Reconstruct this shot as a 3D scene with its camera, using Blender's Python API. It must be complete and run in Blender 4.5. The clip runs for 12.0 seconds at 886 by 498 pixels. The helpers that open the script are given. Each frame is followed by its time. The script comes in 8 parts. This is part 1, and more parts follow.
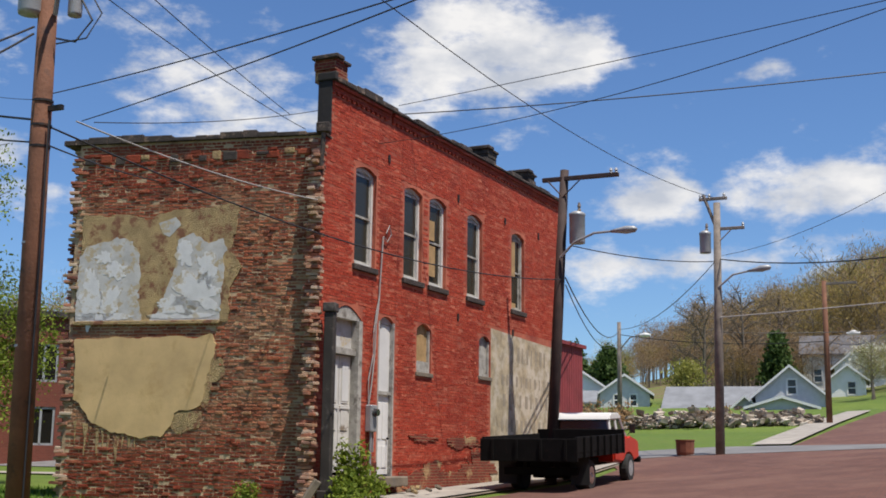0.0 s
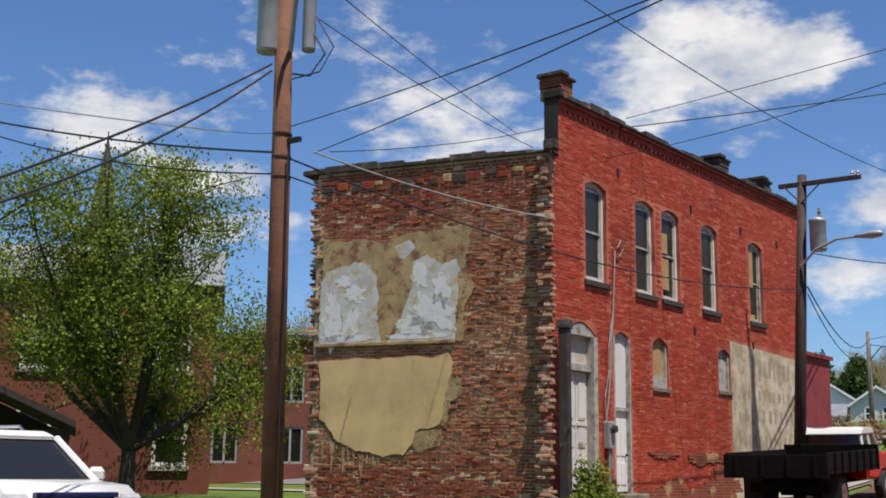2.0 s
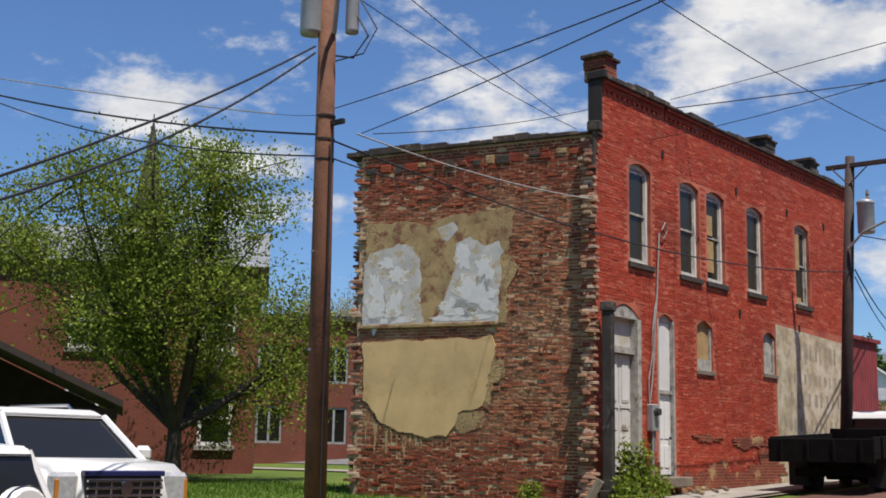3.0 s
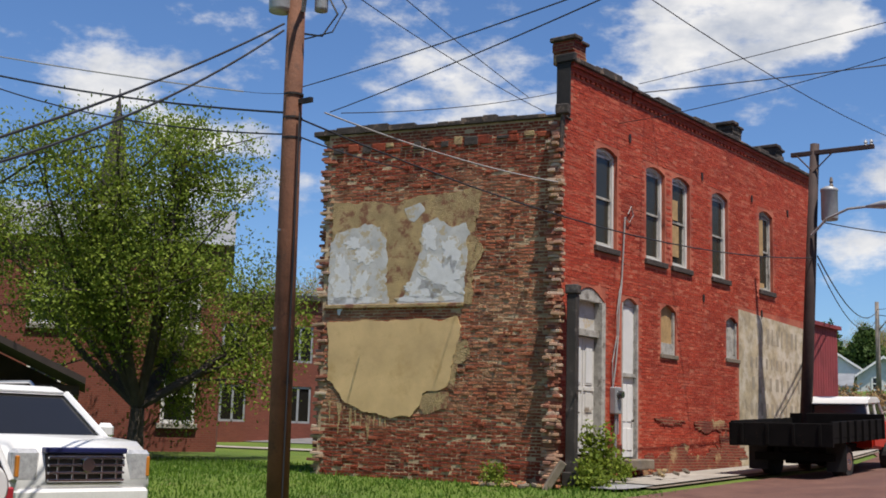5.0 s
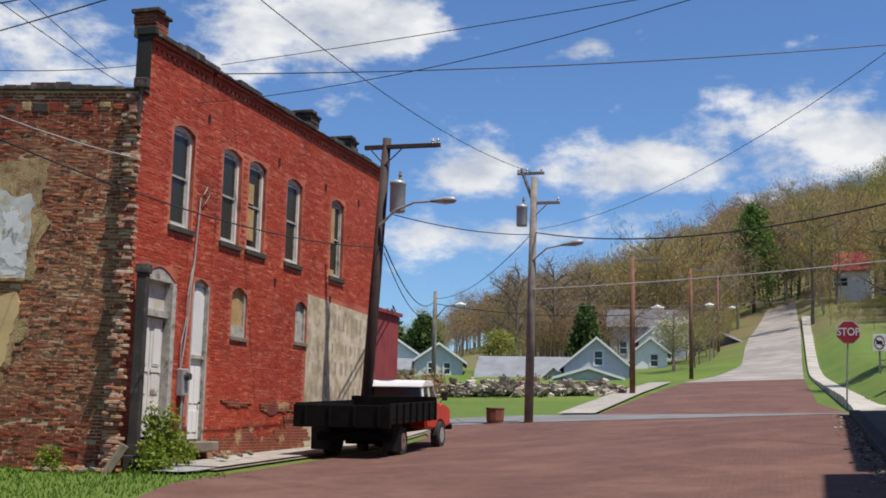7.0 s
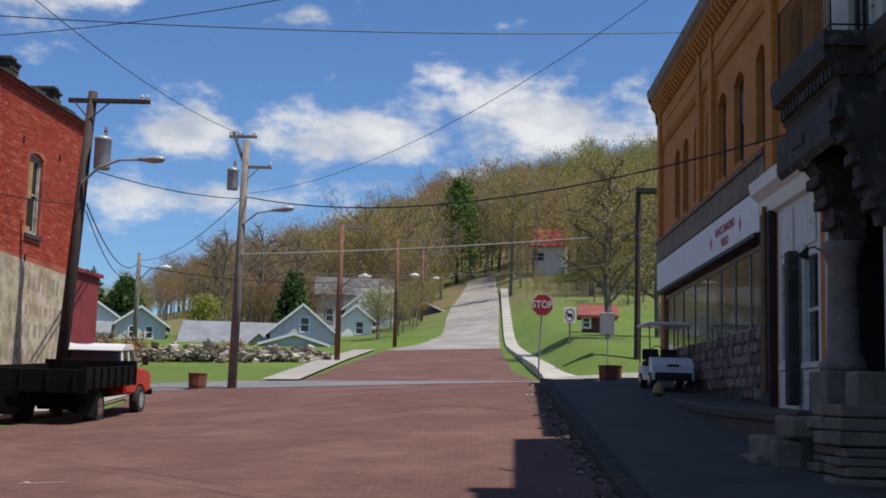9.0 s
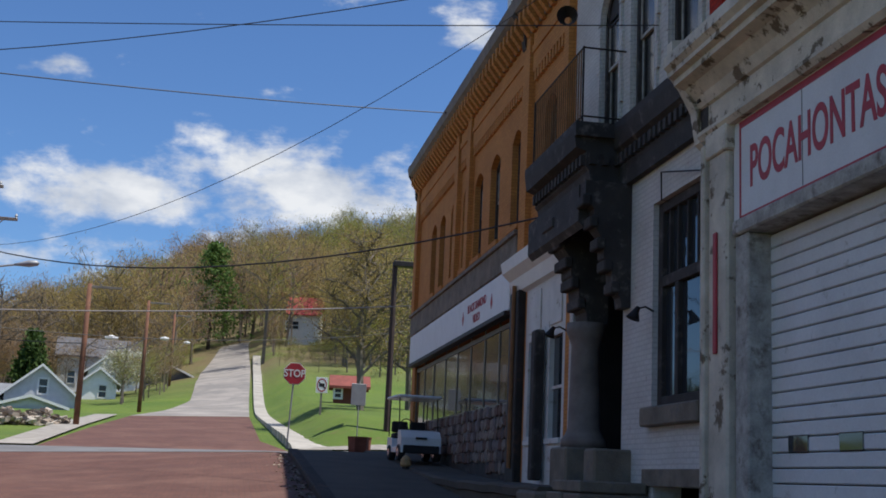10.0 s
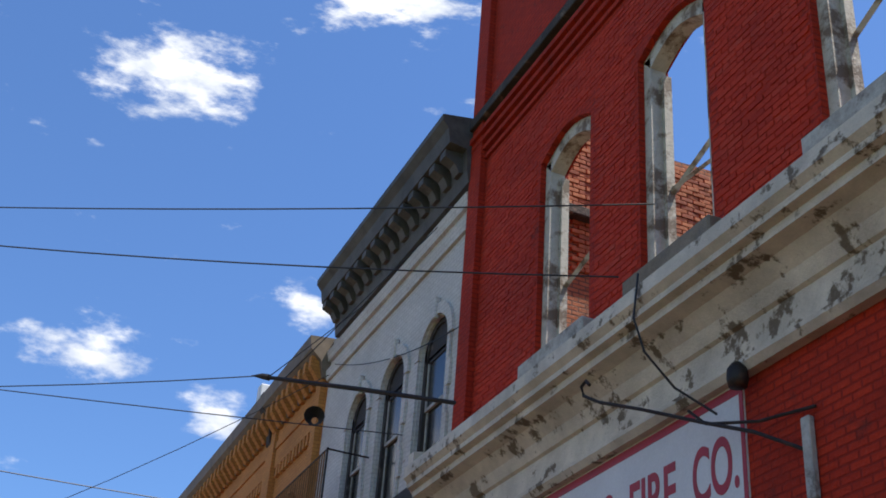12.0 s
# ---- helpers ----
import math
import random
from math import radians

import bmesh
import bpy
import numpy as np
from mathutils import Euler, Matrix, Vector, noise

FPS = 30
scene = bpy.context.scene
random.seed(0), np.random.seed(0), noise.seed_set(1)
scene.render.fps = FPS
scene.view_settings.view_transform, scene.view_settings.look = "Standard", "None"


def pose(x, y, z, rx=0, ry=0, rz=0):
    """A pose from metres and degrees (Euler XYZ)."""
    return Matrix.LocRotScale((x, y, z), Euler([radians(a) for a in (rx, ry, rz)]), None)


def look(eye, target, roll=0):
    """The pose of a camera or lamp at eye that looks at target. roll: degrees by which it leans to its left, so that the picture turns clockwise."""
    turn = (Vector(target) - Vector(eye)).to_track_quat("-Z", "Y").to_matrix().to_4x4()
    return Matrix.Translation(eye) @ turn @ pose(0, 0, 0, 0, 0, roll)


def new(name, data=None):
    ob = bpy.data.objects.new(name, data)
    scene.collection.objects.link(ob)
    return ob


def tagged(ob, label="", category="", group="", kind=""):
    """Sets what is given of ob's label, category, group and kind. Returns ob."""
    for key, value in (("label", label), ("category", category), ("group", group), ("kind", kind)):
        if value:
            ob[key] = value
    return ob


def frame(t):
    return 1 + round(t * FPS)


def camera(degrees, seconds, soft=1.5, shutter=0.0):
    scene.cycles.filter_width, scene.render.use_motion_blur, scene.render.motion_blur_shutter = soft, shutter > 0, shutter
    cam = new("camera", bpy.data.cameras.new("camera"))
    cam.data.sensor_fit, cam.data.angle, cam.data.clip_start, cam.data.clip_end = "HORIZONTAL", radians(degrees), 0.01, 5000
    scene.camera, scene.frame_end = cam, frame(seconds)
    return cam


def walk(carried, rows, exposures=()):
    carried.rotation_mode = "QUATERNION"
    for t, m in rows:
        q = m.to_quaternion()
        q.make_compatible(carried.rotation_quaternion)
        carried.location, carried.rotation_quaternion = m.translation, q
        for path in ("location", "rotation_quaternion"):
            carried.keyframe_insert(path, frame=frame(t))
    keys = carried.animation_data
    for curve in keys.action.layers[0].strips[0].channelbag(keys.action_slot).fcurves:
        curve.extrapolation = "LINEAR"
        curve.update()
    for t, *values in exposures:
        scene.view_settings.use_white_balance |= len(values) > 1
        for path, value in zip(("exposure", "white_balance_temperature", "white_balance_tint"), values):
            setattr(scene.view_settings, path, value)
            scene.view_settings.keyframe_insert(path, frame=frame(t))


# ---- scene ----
cam = camera(40.5, 12.0, 1.75)
EYE = (0.0, 0.0, 2.3)
# seconds and the camera's three turns in degrees; it pans from where it stands
PAN = [
    (0.0, 99.85, -0.73, 24.27),
    (0.5, 100.25, -0.44, 26.50),
    (1.0, 100.67, -0.16, 28.93),
    (1.5, 100.97, -0.27, 32.18),
    (2.0, 100.52, -0.58, 35.47),
    (2.5, 100.00, -0.95, 37.26),
    (3.0, 99.63, -1.01, 37.48),
    (4.8, 98.80, -1.52, 36.84),
    (5.0, 98.76, -1.58, 35.77),
    (5.5, 98.74, -1.59, 30.24),
    (6.0, 98.82, -1.51, 23.47),
    (6.5, 98.72, -1.28, 18.13),
    (6.7, 98.66, -1.28, 16.82),
    (8.3, 97.20, -1.36, 9.34),
    (8.5, 97.12, -1.40, 7.26),
    (9.0, 97.19, -1.58, 1.52),
    (9.5, 97.83, -2.04, -4.39),
    (10.0, 100.93, -2.57, -10.34),
    (10.5, 107.61, -3.34, -15.85),
    (11.0, 115.05, -4.14, -19.27),
    (11.5, 119.83, -5.27, -21.36),
    (12.0, 120.62, -4.00, -23.75),
]
walk(cam, [(t, pose(*EYE, rx, ry, rz)) for t, rx, ry, rz in PAN],
     [(0, 0.27, 6750, 11), (3, 0.22, 6750, 11), (5, 0.27, 6750, 11), (8.5, 0.18, 6500, 10), (9.2, 0.10, 6450, 10), (9.6, 0.12, 6400, 10), (10.0, 0.20, 6400, 10), (10.5, 0.36, 6400, 10), (11.0, 0.52, 6450, 10), (11.5, 0.75, 6550, 10), (12, 0.8, 6600, 10)])

# ---- world, sun ----
SUN_TO = Vector((0.79, -0.32, 2.05)).normalized()
SUN_EL = math.asin(SUN_TO.z)
SUN_AZ = math.atan2(SUN_TO.x, SUN_TO.y)


def nodes_of(tree):
    def add(kind, **inputs):
        n = tree.nodes.new(kind)
        for key, value in inputs.items():
            n.inputs[int(key[1:])].default_value = value
        return n
    return add, tree.links.new


def make_world():
    w = bpy.data.worlds.new("sky")
    scene.world = w
    w.use_nodes = True
    w.node_tree.nodes.clear()
    add, link = nodes_of(w.node_tree)

    def m(op, a, b=None, c=None):
        n = add("ShaderNodeMath")
        n.operation = op
        for i, v in enumerate((a, b, c)):
            if v is None:
                continue
            if isinstance(v, (int, float)):
                n.inputs[i].default_value = v
            else:
                link(v, n.inputs[i])
        return n.outputs[0]
    sky = add("ShaderNodeTexSky")
    sky.sky_type, sky.sun_disc = "NISHITA", False
    sky.sun_elevation, sky.sun_rotation = SUN_EL, SUN_AZ
    sky.air_density, sky.dust_density, sky.ozone_density = 1.0, 0.3, 2.5
    co = add("ShaderNodeTexCoord")
    sep = add("ShaderNodeSeparateXYZ")
    link(co.outputs["Generated"], sep.inputs[0])
    X, Y, Z = sep.outputs
    az = m("MULTIPLY", m("ARCTAN2", X, Y), 57.2958)
    up = m("DIVIDE", Z, m("SQRT", m("ADD", m("MULTIPLY", X, X), m("MULTIPLY", Y, Y))))
    el = m("MULTIPLY", up, 57.2958)
    # cloud cover: a few large banks, broken up by noise, over thin scattered cloud
    comb = add("ShaderNodeCombineXYZ")
    link(m("MULTIPLY", az, 0.10), comb.inputs[0])
    link(m("MULTIPLY", el, 0.17), comb.inputs[1])
    n1 = add("ShaderNodeTexNoise", i2=2.5, i3=9.0, i4=0.60)
    link(comb.outputs[0], n1.inputs[0])
    n2 = add("ShaderNodeTexNoise", i2=0.55, i3=4.0, i4=0.5)
    link(comb.outputs[0], n2.inputs[0])
    total = None
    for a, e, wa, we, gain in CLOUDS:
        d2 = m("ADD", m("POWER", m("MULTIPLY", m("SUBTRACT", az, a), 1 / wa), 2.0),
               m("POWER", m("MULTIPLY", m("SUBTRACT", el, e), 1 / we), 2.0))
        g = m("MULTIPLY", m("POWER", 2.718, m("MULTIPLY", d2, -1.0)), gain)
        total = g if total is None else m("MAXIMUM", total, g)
    rest = m("MULTIPLY", m("SUBTRACT", n2.outputs[0], 0.47), 1.1)
    raw = m("ADD", m("MAXIMUM", total, rest), m("MULTIPLY", m("SUBTRACT", n1.outputs[0], 0.5), 1.95))
    ramp = add("ShaderNodeMapRange", i1=0.30, i2=0.78)
    ramp.interpolation_type = "SMOOTHSTEP"
    link(raw, ramp.inputs[0])
    cover = m("MULTIPLY", ramp.outputs[0], 0.96)
    # shaded bellies of the clouds
    n3 = add("ShaderNodeTexNoise", i2=2.6, i3=5.0, i4=0.55)
    link(comb.outputs[0], n3.inputs[0])
    shade = add("ShaderNodeValToRGB")
    shade.color_ramp.elements[0].position, shade.color_ramp.elements[1].position = 0.35, 0.62
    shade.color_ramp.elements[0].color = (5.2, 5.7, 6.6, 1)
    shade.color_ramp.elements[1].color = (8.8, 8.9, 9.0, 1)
    link(n3.outputs[0], shade.inputs[0])
    tint = add("ShaderNodeMix")
    tint.data_type, tint.blend_type = "RGBA", "MULTIPLY"
    tint.inputs[0].default_value = 1.0
    tint.inputs[7].default_value = (0.70, 0.95, 1.27, 1)
    link(sky.outputs[0], tint.inputs[6])
    mix = add("ShaderNodeMix")
    mix.data_type = "RGBA"
    link(cover, mix.inputs[0])
    link(tint.outputs[2], mix.inputs[6])
    link(shade.outputs[0], mix.inputs[7])
    bg = add("ShaderNodeBackground", i1=0.086)
    link(mix.outputs[2], bg.inputs[0])
    link(bg.outputs[0], add("ShaderNodeOutputWorld").inputs[0])


# azimuth, height, half width, half height, weight of the cloud banks
CLOUDS = [(-22, 19.8, 6.4, 3.4, 1.0), (-36, 17.5, 6, 3.6, 0.60), (-30, 16.5, 7, 1.8, 0.6), (-14.3, 12.6, 2.8, 1.9, 0.95),
          (-6.5, 12.5, 5.6, 1.8, 0.9), (2.8, 13.6, 9.0, 2.9, 0.80), (-51.3, 16.5, 4.2, 2.4, 0.85), (-47.5, 13.8, 4.0, 1.4, 0.9), (-14, 9.3, 8, 1.3, 0.7),
          (5.2, 42.5, 4.6, 3.4, 0.85), (4.0, 24.8, 4.2, 1.7, 0.72), (17, 52, 7, 3.2, 0.85), (10.8, 22.6, 2.4, 1.4, 0.7), (14.6, 28.8, 2.2, 1.6, 0.62), (-9, 18.6, 2.0, 1.1, 0.6), (-40, 21, 8, 4, 0.42), (-46, 11.5, 9, 1.5, 0.6), (-2, 10.2, 12, 1.6, 0.5),
          # banks out of view; the one at -88 is added to whiten the shop row's light
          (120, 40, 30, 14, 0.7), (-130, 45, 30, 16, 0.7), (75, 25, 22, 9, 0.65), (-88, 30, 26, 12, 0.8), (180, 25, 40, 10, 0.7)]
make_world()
sun = new("sun", bpy.data.lights.new("sun", "SUN"))
sun.data.energy, sun.data.angle, sun.data.color = 5.0, radians(0.53), (1.0, 0.95, 0.87)
sun.matrix_world = look(SUN_TO * 100, (0, 0, 0))

# ---- materials ----


def material(name, rough=0.8, metal=0.0):
    mt = bpy.data.materials.new(name)
    mt.use_nodes = True
    b = mt.node_tree.nodes["Principled BSDF"]
    b.inputs["Roughness"].default_value, b.inputs["Metallic"].default_value = rough, metal
    add, link = nodes_of(mt.node_tree)
    return mt, b, add, link


def rgb(c):
    return (*c, 1.0)


def mixer(add, link, fac, a, b, mode="MIX"):
    n = add("ShaderNodeMix")
    n.data_type, n.blend_type = "RGBA", mode
    for i, v in ((0, fac), (6, a), (7, b)):
        if isinstance(v, (int, float)):
            n.inputs[i].default_value = v
        elif isinstance(v, tuple):
            n.inputs[i].default_value = rgb(v)
        else:
            link(v, n.inputs[i])
    return n.outputs[2]


def noise_fac(add, link, vec, scale, lo, hi, detail=6.0, rough=0.6):
    n = add("ShaderNodeTexNoise", i2=scale, i3=detail, i4=rough)
    link(vec, n.inputs[0])
    r = add("ShaderNodeMapRange", i1=lo, i2=hi)
    link(n.outputs[0], r.inputs[0])
    return r.outputs[0]


def bumped(add, link, b, height, strength, distance):
    n = add("ShaderNodeBump", i0=strength, i1=distance)
    link(height, n.inputs["Height"])
    link(n.outputs[0], b.inputs["Normal"])


def plain(name, colour, rough=0.75, metal=0.0, vary=0.25, scale=3.0, grain=40.0, bump=0.15, dist=0.01, worn=None, wear=(0.58, 0.70), wear_scale=4.0):
    """Paint, concrete, metal, plaster: two scales of variation, an optional second colour where it is worn."""
    mt, b, add, link = material(name, rough, metal)
    vec = add("ShaderNodeTexCoord").outputs["Object"]
    dark = tuple(c * (1 - vary) for c in colour)
    lite = tuple(min(1, c * (1 + vary * 0.6)) for c in colour)
    col = mixer(add, link, noise_fac(add, link, vec, scale, 0.3, 0.7), dark, lite)
    g = noise_fac(add, link, vec, grain, 0.25, 0.75, 4.0)
    col = mixer(add, link, 0.18, col, mixer(add, link, g, (0.25, 0.25, 0.25), (1, 1, 1)), "MULTIPLY")
    if worn:
        col = mixer(add, link, noise_fac(add, link, vec, wear_scale, *wear, 9.0, 0.68), col, worn)
    link(col, b.inputs["Base Color"])
    if bump:
        bumped(add, link, b, g, bump, dist)
    return mt


def brick(name, c1, c2, mortar, patches=(), bump=0.6, rough=0.85, row=0.072, width=0.215, joint=0.011, streak=None):
    """Brickwork laid along the wall; patches: (colour, noise scale, low, high, strength) of dirt, bare brick or old paint."""
    mt, b, add, link = material(name, rough)
    b.inputs["Specular IOR Level"].default_value = 0.3
    co = add("ShaderNodeTexCoord").outputs["Object"]
    sep = add("ShaderNodeSeparateXYZ")
    link(co, sep.inputs[0])
    s = add("ShaderNodeMath")
    link(sep.outputs[0], s.inputs[0])
    link(sep.outputs[1], s.inputs[1])
    wob = noise_fac(add, link, co, 0.8, 0.0, 1.0, 2.0)
    zz = add("ShaderNodeMath", i1=0.05)
    zz.operation = "MULTIPLY_ADD"
    link(wob, zz.inputs[0])
    link(sep.outputs[2], zz.inputs[2])
    uv = add("ShaderNodeCombineXYZ")
    link(s.outputs[0], uv.inputs[0])
    link(zz.outputs[0], uv.inputs[1])
    br = add("ShaderNodeTexBrick")
    link(uv.outputs[0], br.inputs["Vector"])
    for key, v in (("Scale", 1.0), ("Mortar Size", joint), ("Mortar Smooth", 0.3), ("Bias", -0.1), ("Brick Width", width), ("Row Height", row)):
        br.inputs[key].default_value = v
    br.inputs["Color1"].default_value, br.inputs["Color2"].default_value, br.inputs["Mortar"].default_value = rgb(c1), rgb(c2), rgb(mortar)
    col = br.outputs["Color"]
    fine = noise_fac(add, link, co, 22.0, 0.25, 0.75, 5.0)
    col = mixer(add, link, 0.35, col, mixer(add, link, fine, (0.45, 0.45, 0.45), (1.15, 1.12, 1.1)), "MULTIPLY")
    col = mixer(add, link, 0.55, col, mixer(add, link, noise_fac(add, link, co, 0.9, 0.3, 0.7), (0.68, 0.66, 0.66), (1.15, 1.15, 1.15)), "MULTIPLY")
    for colour, scale, lo, hi, k in patches:
        f = noise_fac(add, link, uv.outputs[0], scale, lo, hi, 8.0, 0.65)
        q = add("ShaderNodeMath", i1=k)
        q.operation = "MULTIPLY"
        link(f, q.inputs[0])
        col = mixer(add, link, q.outputs[0], col, colour)
    if streak:
        mp = add("ShaderNodeMapping")
        mp.inputs["Scale"].default_value = (1.6, 13.9, 1.0)
        link(uv.outputs[0], mp.inputs[0])
        q = add("ShaderNodeMath", i1=0.75)
        q.operation = "MULTIPLY"
        link(noise_fac(add, link, mp.outputs[0], 1.0, 0.54, 0.70, 5.0, 0.6), q.inputs[0])
        col = mixer(add, link, q.outputs[0], col, streak)
    link(col, b.inputs["Base Color"])
    inv = add("ShaderNodeMath", i0=1.0)
    inv.operation = "SUBTRACT"
    link(br.outputs["Fac"], inv.inputs[1])
    hgt = add("ShaderNodeMath", i1=0.5)
    hgt.operation = "MULTIPLY_ADD"
    link(fine, hgt.inputs[0])
    link(inv.outputs[0], hgt.inputs[2])
    bumped(add, link, b, hgt.outputs[0], bump, 0.02)
    return mt


def glass(name, colour=(0.03, 0.035, 0.04), rough=0.05):
    mt, b, add, link = material(name, rough)
    b.inputs["Base Color"].default_value = rgb(colour)
    b.inputs["Specular IOR Level"].default_value = 0.75
    vec = add("ShaderNodeTexCoord").outputs["Object"]
    bumped(add, link, b, noise_fac(add, link, vec, 1.5, 0.2, 0.8, 2.0), 0.04, 0.05)
    return mt


def leafy(name, dark, lite, scale=0.6):
    mt, b, add, link = material(name, 0.65)
    vec = add("ShaderNodeTexCoord").outputs["Object"]
    rnd = add("ShaderNodeNewGeometry").outputs["Random Per Island"]
    col = mixer(add, link, rnd, dark, lite)
    col = mixer(add, link, 0.6, col, mixer(add, link, noise_fac(add, link, vec, scale, 0.3, 0.7), (0.55, 0.6, 0.5), (1.25, 1.2, 1.1)), "MULTIPLY")
    link(col, b.inputs["Base Color"])
    b.inputs["Specular IOR Level"].default_value = 0.2
    tr = add("ShaderNodeBsdfTranslucent")
    link(col, tr.inputs[0])
    ms = add("ShaderNodeMixShader", i0=0.35)
    link(b.outputs[0], ms.inputs[1])
    link(tr.outputs[0], ms.inputs[2])
    link(ms.outputs[0], mt.node_tree.nodes["Material Output"].inputs[0])
    return mt


def worn_brick(name):
    """Old soft bricks: every one its own colour, red paint left high and low on the wall, lime dust between."""
    mt, b, add, link = material(name, 0.93)
    b.inputs["Specular IOR Level"].default_value = 0.2
    geo, info = add("ShaderNodeNewGeometry"), add("ShaderNodeObjectInfo")
    mix = add("ShaderNodeMath")
    link(geo.outputs["Random Per Island"], mix.inputs[0])
    link(info.outputs["Random"], mix.inputs[1])
    fr = add("ShaderNodeMath")
    fr.operation = "FRACT"
    link(mix.outputs[0], fr.inputs[0])
    ramp = add("ShaderNodeValToRGB")
    cols = [(0.17, 0.06, 0.04), (0.27, 0.085, 0.045), (0.36, 0.11, 0.055), (0.31, 0.09, 0.05), (0.40, 0.13, 0.065), (0.44, 0.23, 0.125), (0.33, 0.10, 0.055)]
    el = ramp.color_ramp.elements
    while len(el) < len(cols):
        el.new(0.5)
    for k, c in enumerate(cols):
        el[k].position, el[k].color = k / (len(cols) - 1), rgb(c)
    link(fr.outputs[0], ramp.inputs[0])
    pos = geo.outputs["Position"]
    col = mixer(add, link, noise_fac(add, link, pos, 0.55, 0.46, 0.66), ramp.outputs[0], mixer(add, link, 0.6, ramp.outputs[0], (0.48, 0.34, 0.20)))
    sep = add("ShaderNodeSeparateXYZ")
    link(pos, sep.inputs[0])
    wob = noise_fac(add, link, pos, 0.9, 0.25, 0.75)
    for lo, hi in ((3.2, 2.3), (7.4, 8.2)):
        h = add("ShaderNodeMath", i1=0.9)
        h.operation = "MULTIPLY_ADD"
        link(wob, h.inputs[0])
        link(sep.outputs[2], h.inputs[2])
        r = add("ShaderNodeMapRange", i1=lo + 0.45, i2=hi + 0.45, i4=0.9)
        link(h.outputs[0], r.inputs[0])
        col = mixer(add, link, r.outputs[0], col, mixer(add, link, 0.75, ramp.outputs[0], (0.24, 0.034, 0.018)))
    col = mixer(add, link, noise_fac(add, link, pos, 1.3, 0.56, 0.70), col, mixer(add, link, 0.75, col, (0.05, 0.032, 0.026)))
    g = noise_fac(add, link, pos, 30.0, 0.25, 0.75, 5.0)
    col = mixer(add, link, 0.6, col, mixer(add, link, g, (0.4, 0.4, 0.4), (1.25, 1.22, 1.2)), "MULTIPLY")
    link(col, b.inputs["Base Color"])
    bumped(add, link, b, g, 0.9, 0.012)
    return mt


def painted_pieces(name, cols, flake, grime, rough=0.8):
    """Painted bricks told apart: a tone of its own for each, flaked edges, grime in broad patches."""
    mt, b, add, link = material(name, rough)
    b.inputs["Specular IOR Level"].default_value = 0.25
    geo, info = add("ShaderNodeNewGeometry"), add("ShaderNodeObjectInfo")
    mix = add("ShaderNodeMath")
    link(geo.outputs["Random Per Island"], mix.inputs[0])
    link(info.outputs["Random"], mix.inputs[1])
    fr = add("ShaderNodeMath")
    fr.operation = "FRACT"
    link(mix.outputs[0], fr.inputs[0])
    pos = geo.outputs["Position"]
    col = mixer(add, link, fr.outputs[0], *cols)
    col = mixer(add, link, noise_fac(add, link, pos, 0.6, 0.48, 0.70), col, mixer(add, link, 0.7, col, grime))
    col = mixer(add, link, noise_fac(add, link, pos, 3.5, 0.60, 0.72, 8.0, 0.7), col, mixer(add, link, 0.6, col, grime))
    pick = add("ShaderNodeMapRange", i1=0.90, i2=1.0)
    link(fr.outputs[0], pick.inputs[0])
    f = add("ShaderNodeMath")
    f.operation = "MULTIPLY"
    link(pick.outputs[0], f.inputs[0])
    link(noise_fac(add, link, pos, 9.0, 0.46, 0.62, 6.0), f.inputs[1])
    col = mixer(add, link, f.outputs[0], col, flake)
    mp = add("ShaderNodeMapping")
    mp.inputs["Scale"].default_value = (1.3, 1.3, 13.9)
    link(pos, mp.inputs[0])
    q = add("ShaderNodeMath", i1=0.55)
    q.operation = "MULTIPLY"
    link(noise_fac(add, link, mp.outputs[0], 1.0, 0.50, 0.68, 5.0, 0.6), q.inputs[0])
    col = mixer(add, link, q.outputs[0], col, flake)
    g = noise_fac(add, link, pos, 34.0, 0.25, 0.75, 5.0)
    col = mixer(add, link, 0.4, col, mixer(add, link, g, (0.5, 0.5, 0.5), (1.2, 1.2, 1.2)), "MULTIPLY")
    link(col, b.inputs["Base Color"])
    bumped(add, link, b, g, 0.7, 0.008)
    return mt


M_REDPIECE = painted_pieces("red_painted_brick_faces", ((0.325, 0.04, 0.021), (0.455, 0.062, 0.03)), (0.56, 0.185, 0.11), (0.21, 0.03, 0.018))
M_REDJOINT = plain("pale_red_painted_joints", (0.50, 0.135, 0.075), 0.85, vary=0.35, scale=0.8, grain=50, bump=0.4, worn=(0.26, 0.045, 0.026), wear=(0.48, 0.62), wear_scale=0.7)
M_FIREPIECE = painted_pieces("deep_red_brick_faces", ((0.42, 0.025, 0.007), (0.54, 0.038, 0.011)), (0.44, 0.055, 0.03), (0.22, 0.016, 0.007))
M_RED = brick("red_painted_brick", (0.46, 0.062, 0.028), (0.34, 0.044, 0.021), (0.26, 0.045, 0.025),
              [((0.15, 0.026, 0.016), 0.5, 0.52, 0.70, 0.75), ((0.50, 0.15, 0.08), 2.0, 0.57, 0.70, 0.6), ((0.16, 0.03, 0.018), 5.0, 0.60, 0.68, 0.6)], 0.9, joint=0.013, streak=(0.50, 0.17, 0.10))
M_REDBASE = brick("worn_red_brick_base", (0.27, 0.045, 0.026), (0.17, 0.032, 0.022), (0.26, 0.14, 0.08),
                  [((0.44, 0.30, 0.15), 1.1, 0.54, 0.62, 0.85), ((0.12, 0.03, 0.02), 1.2, 0.58, 0.68, 0.7)], 0.8)
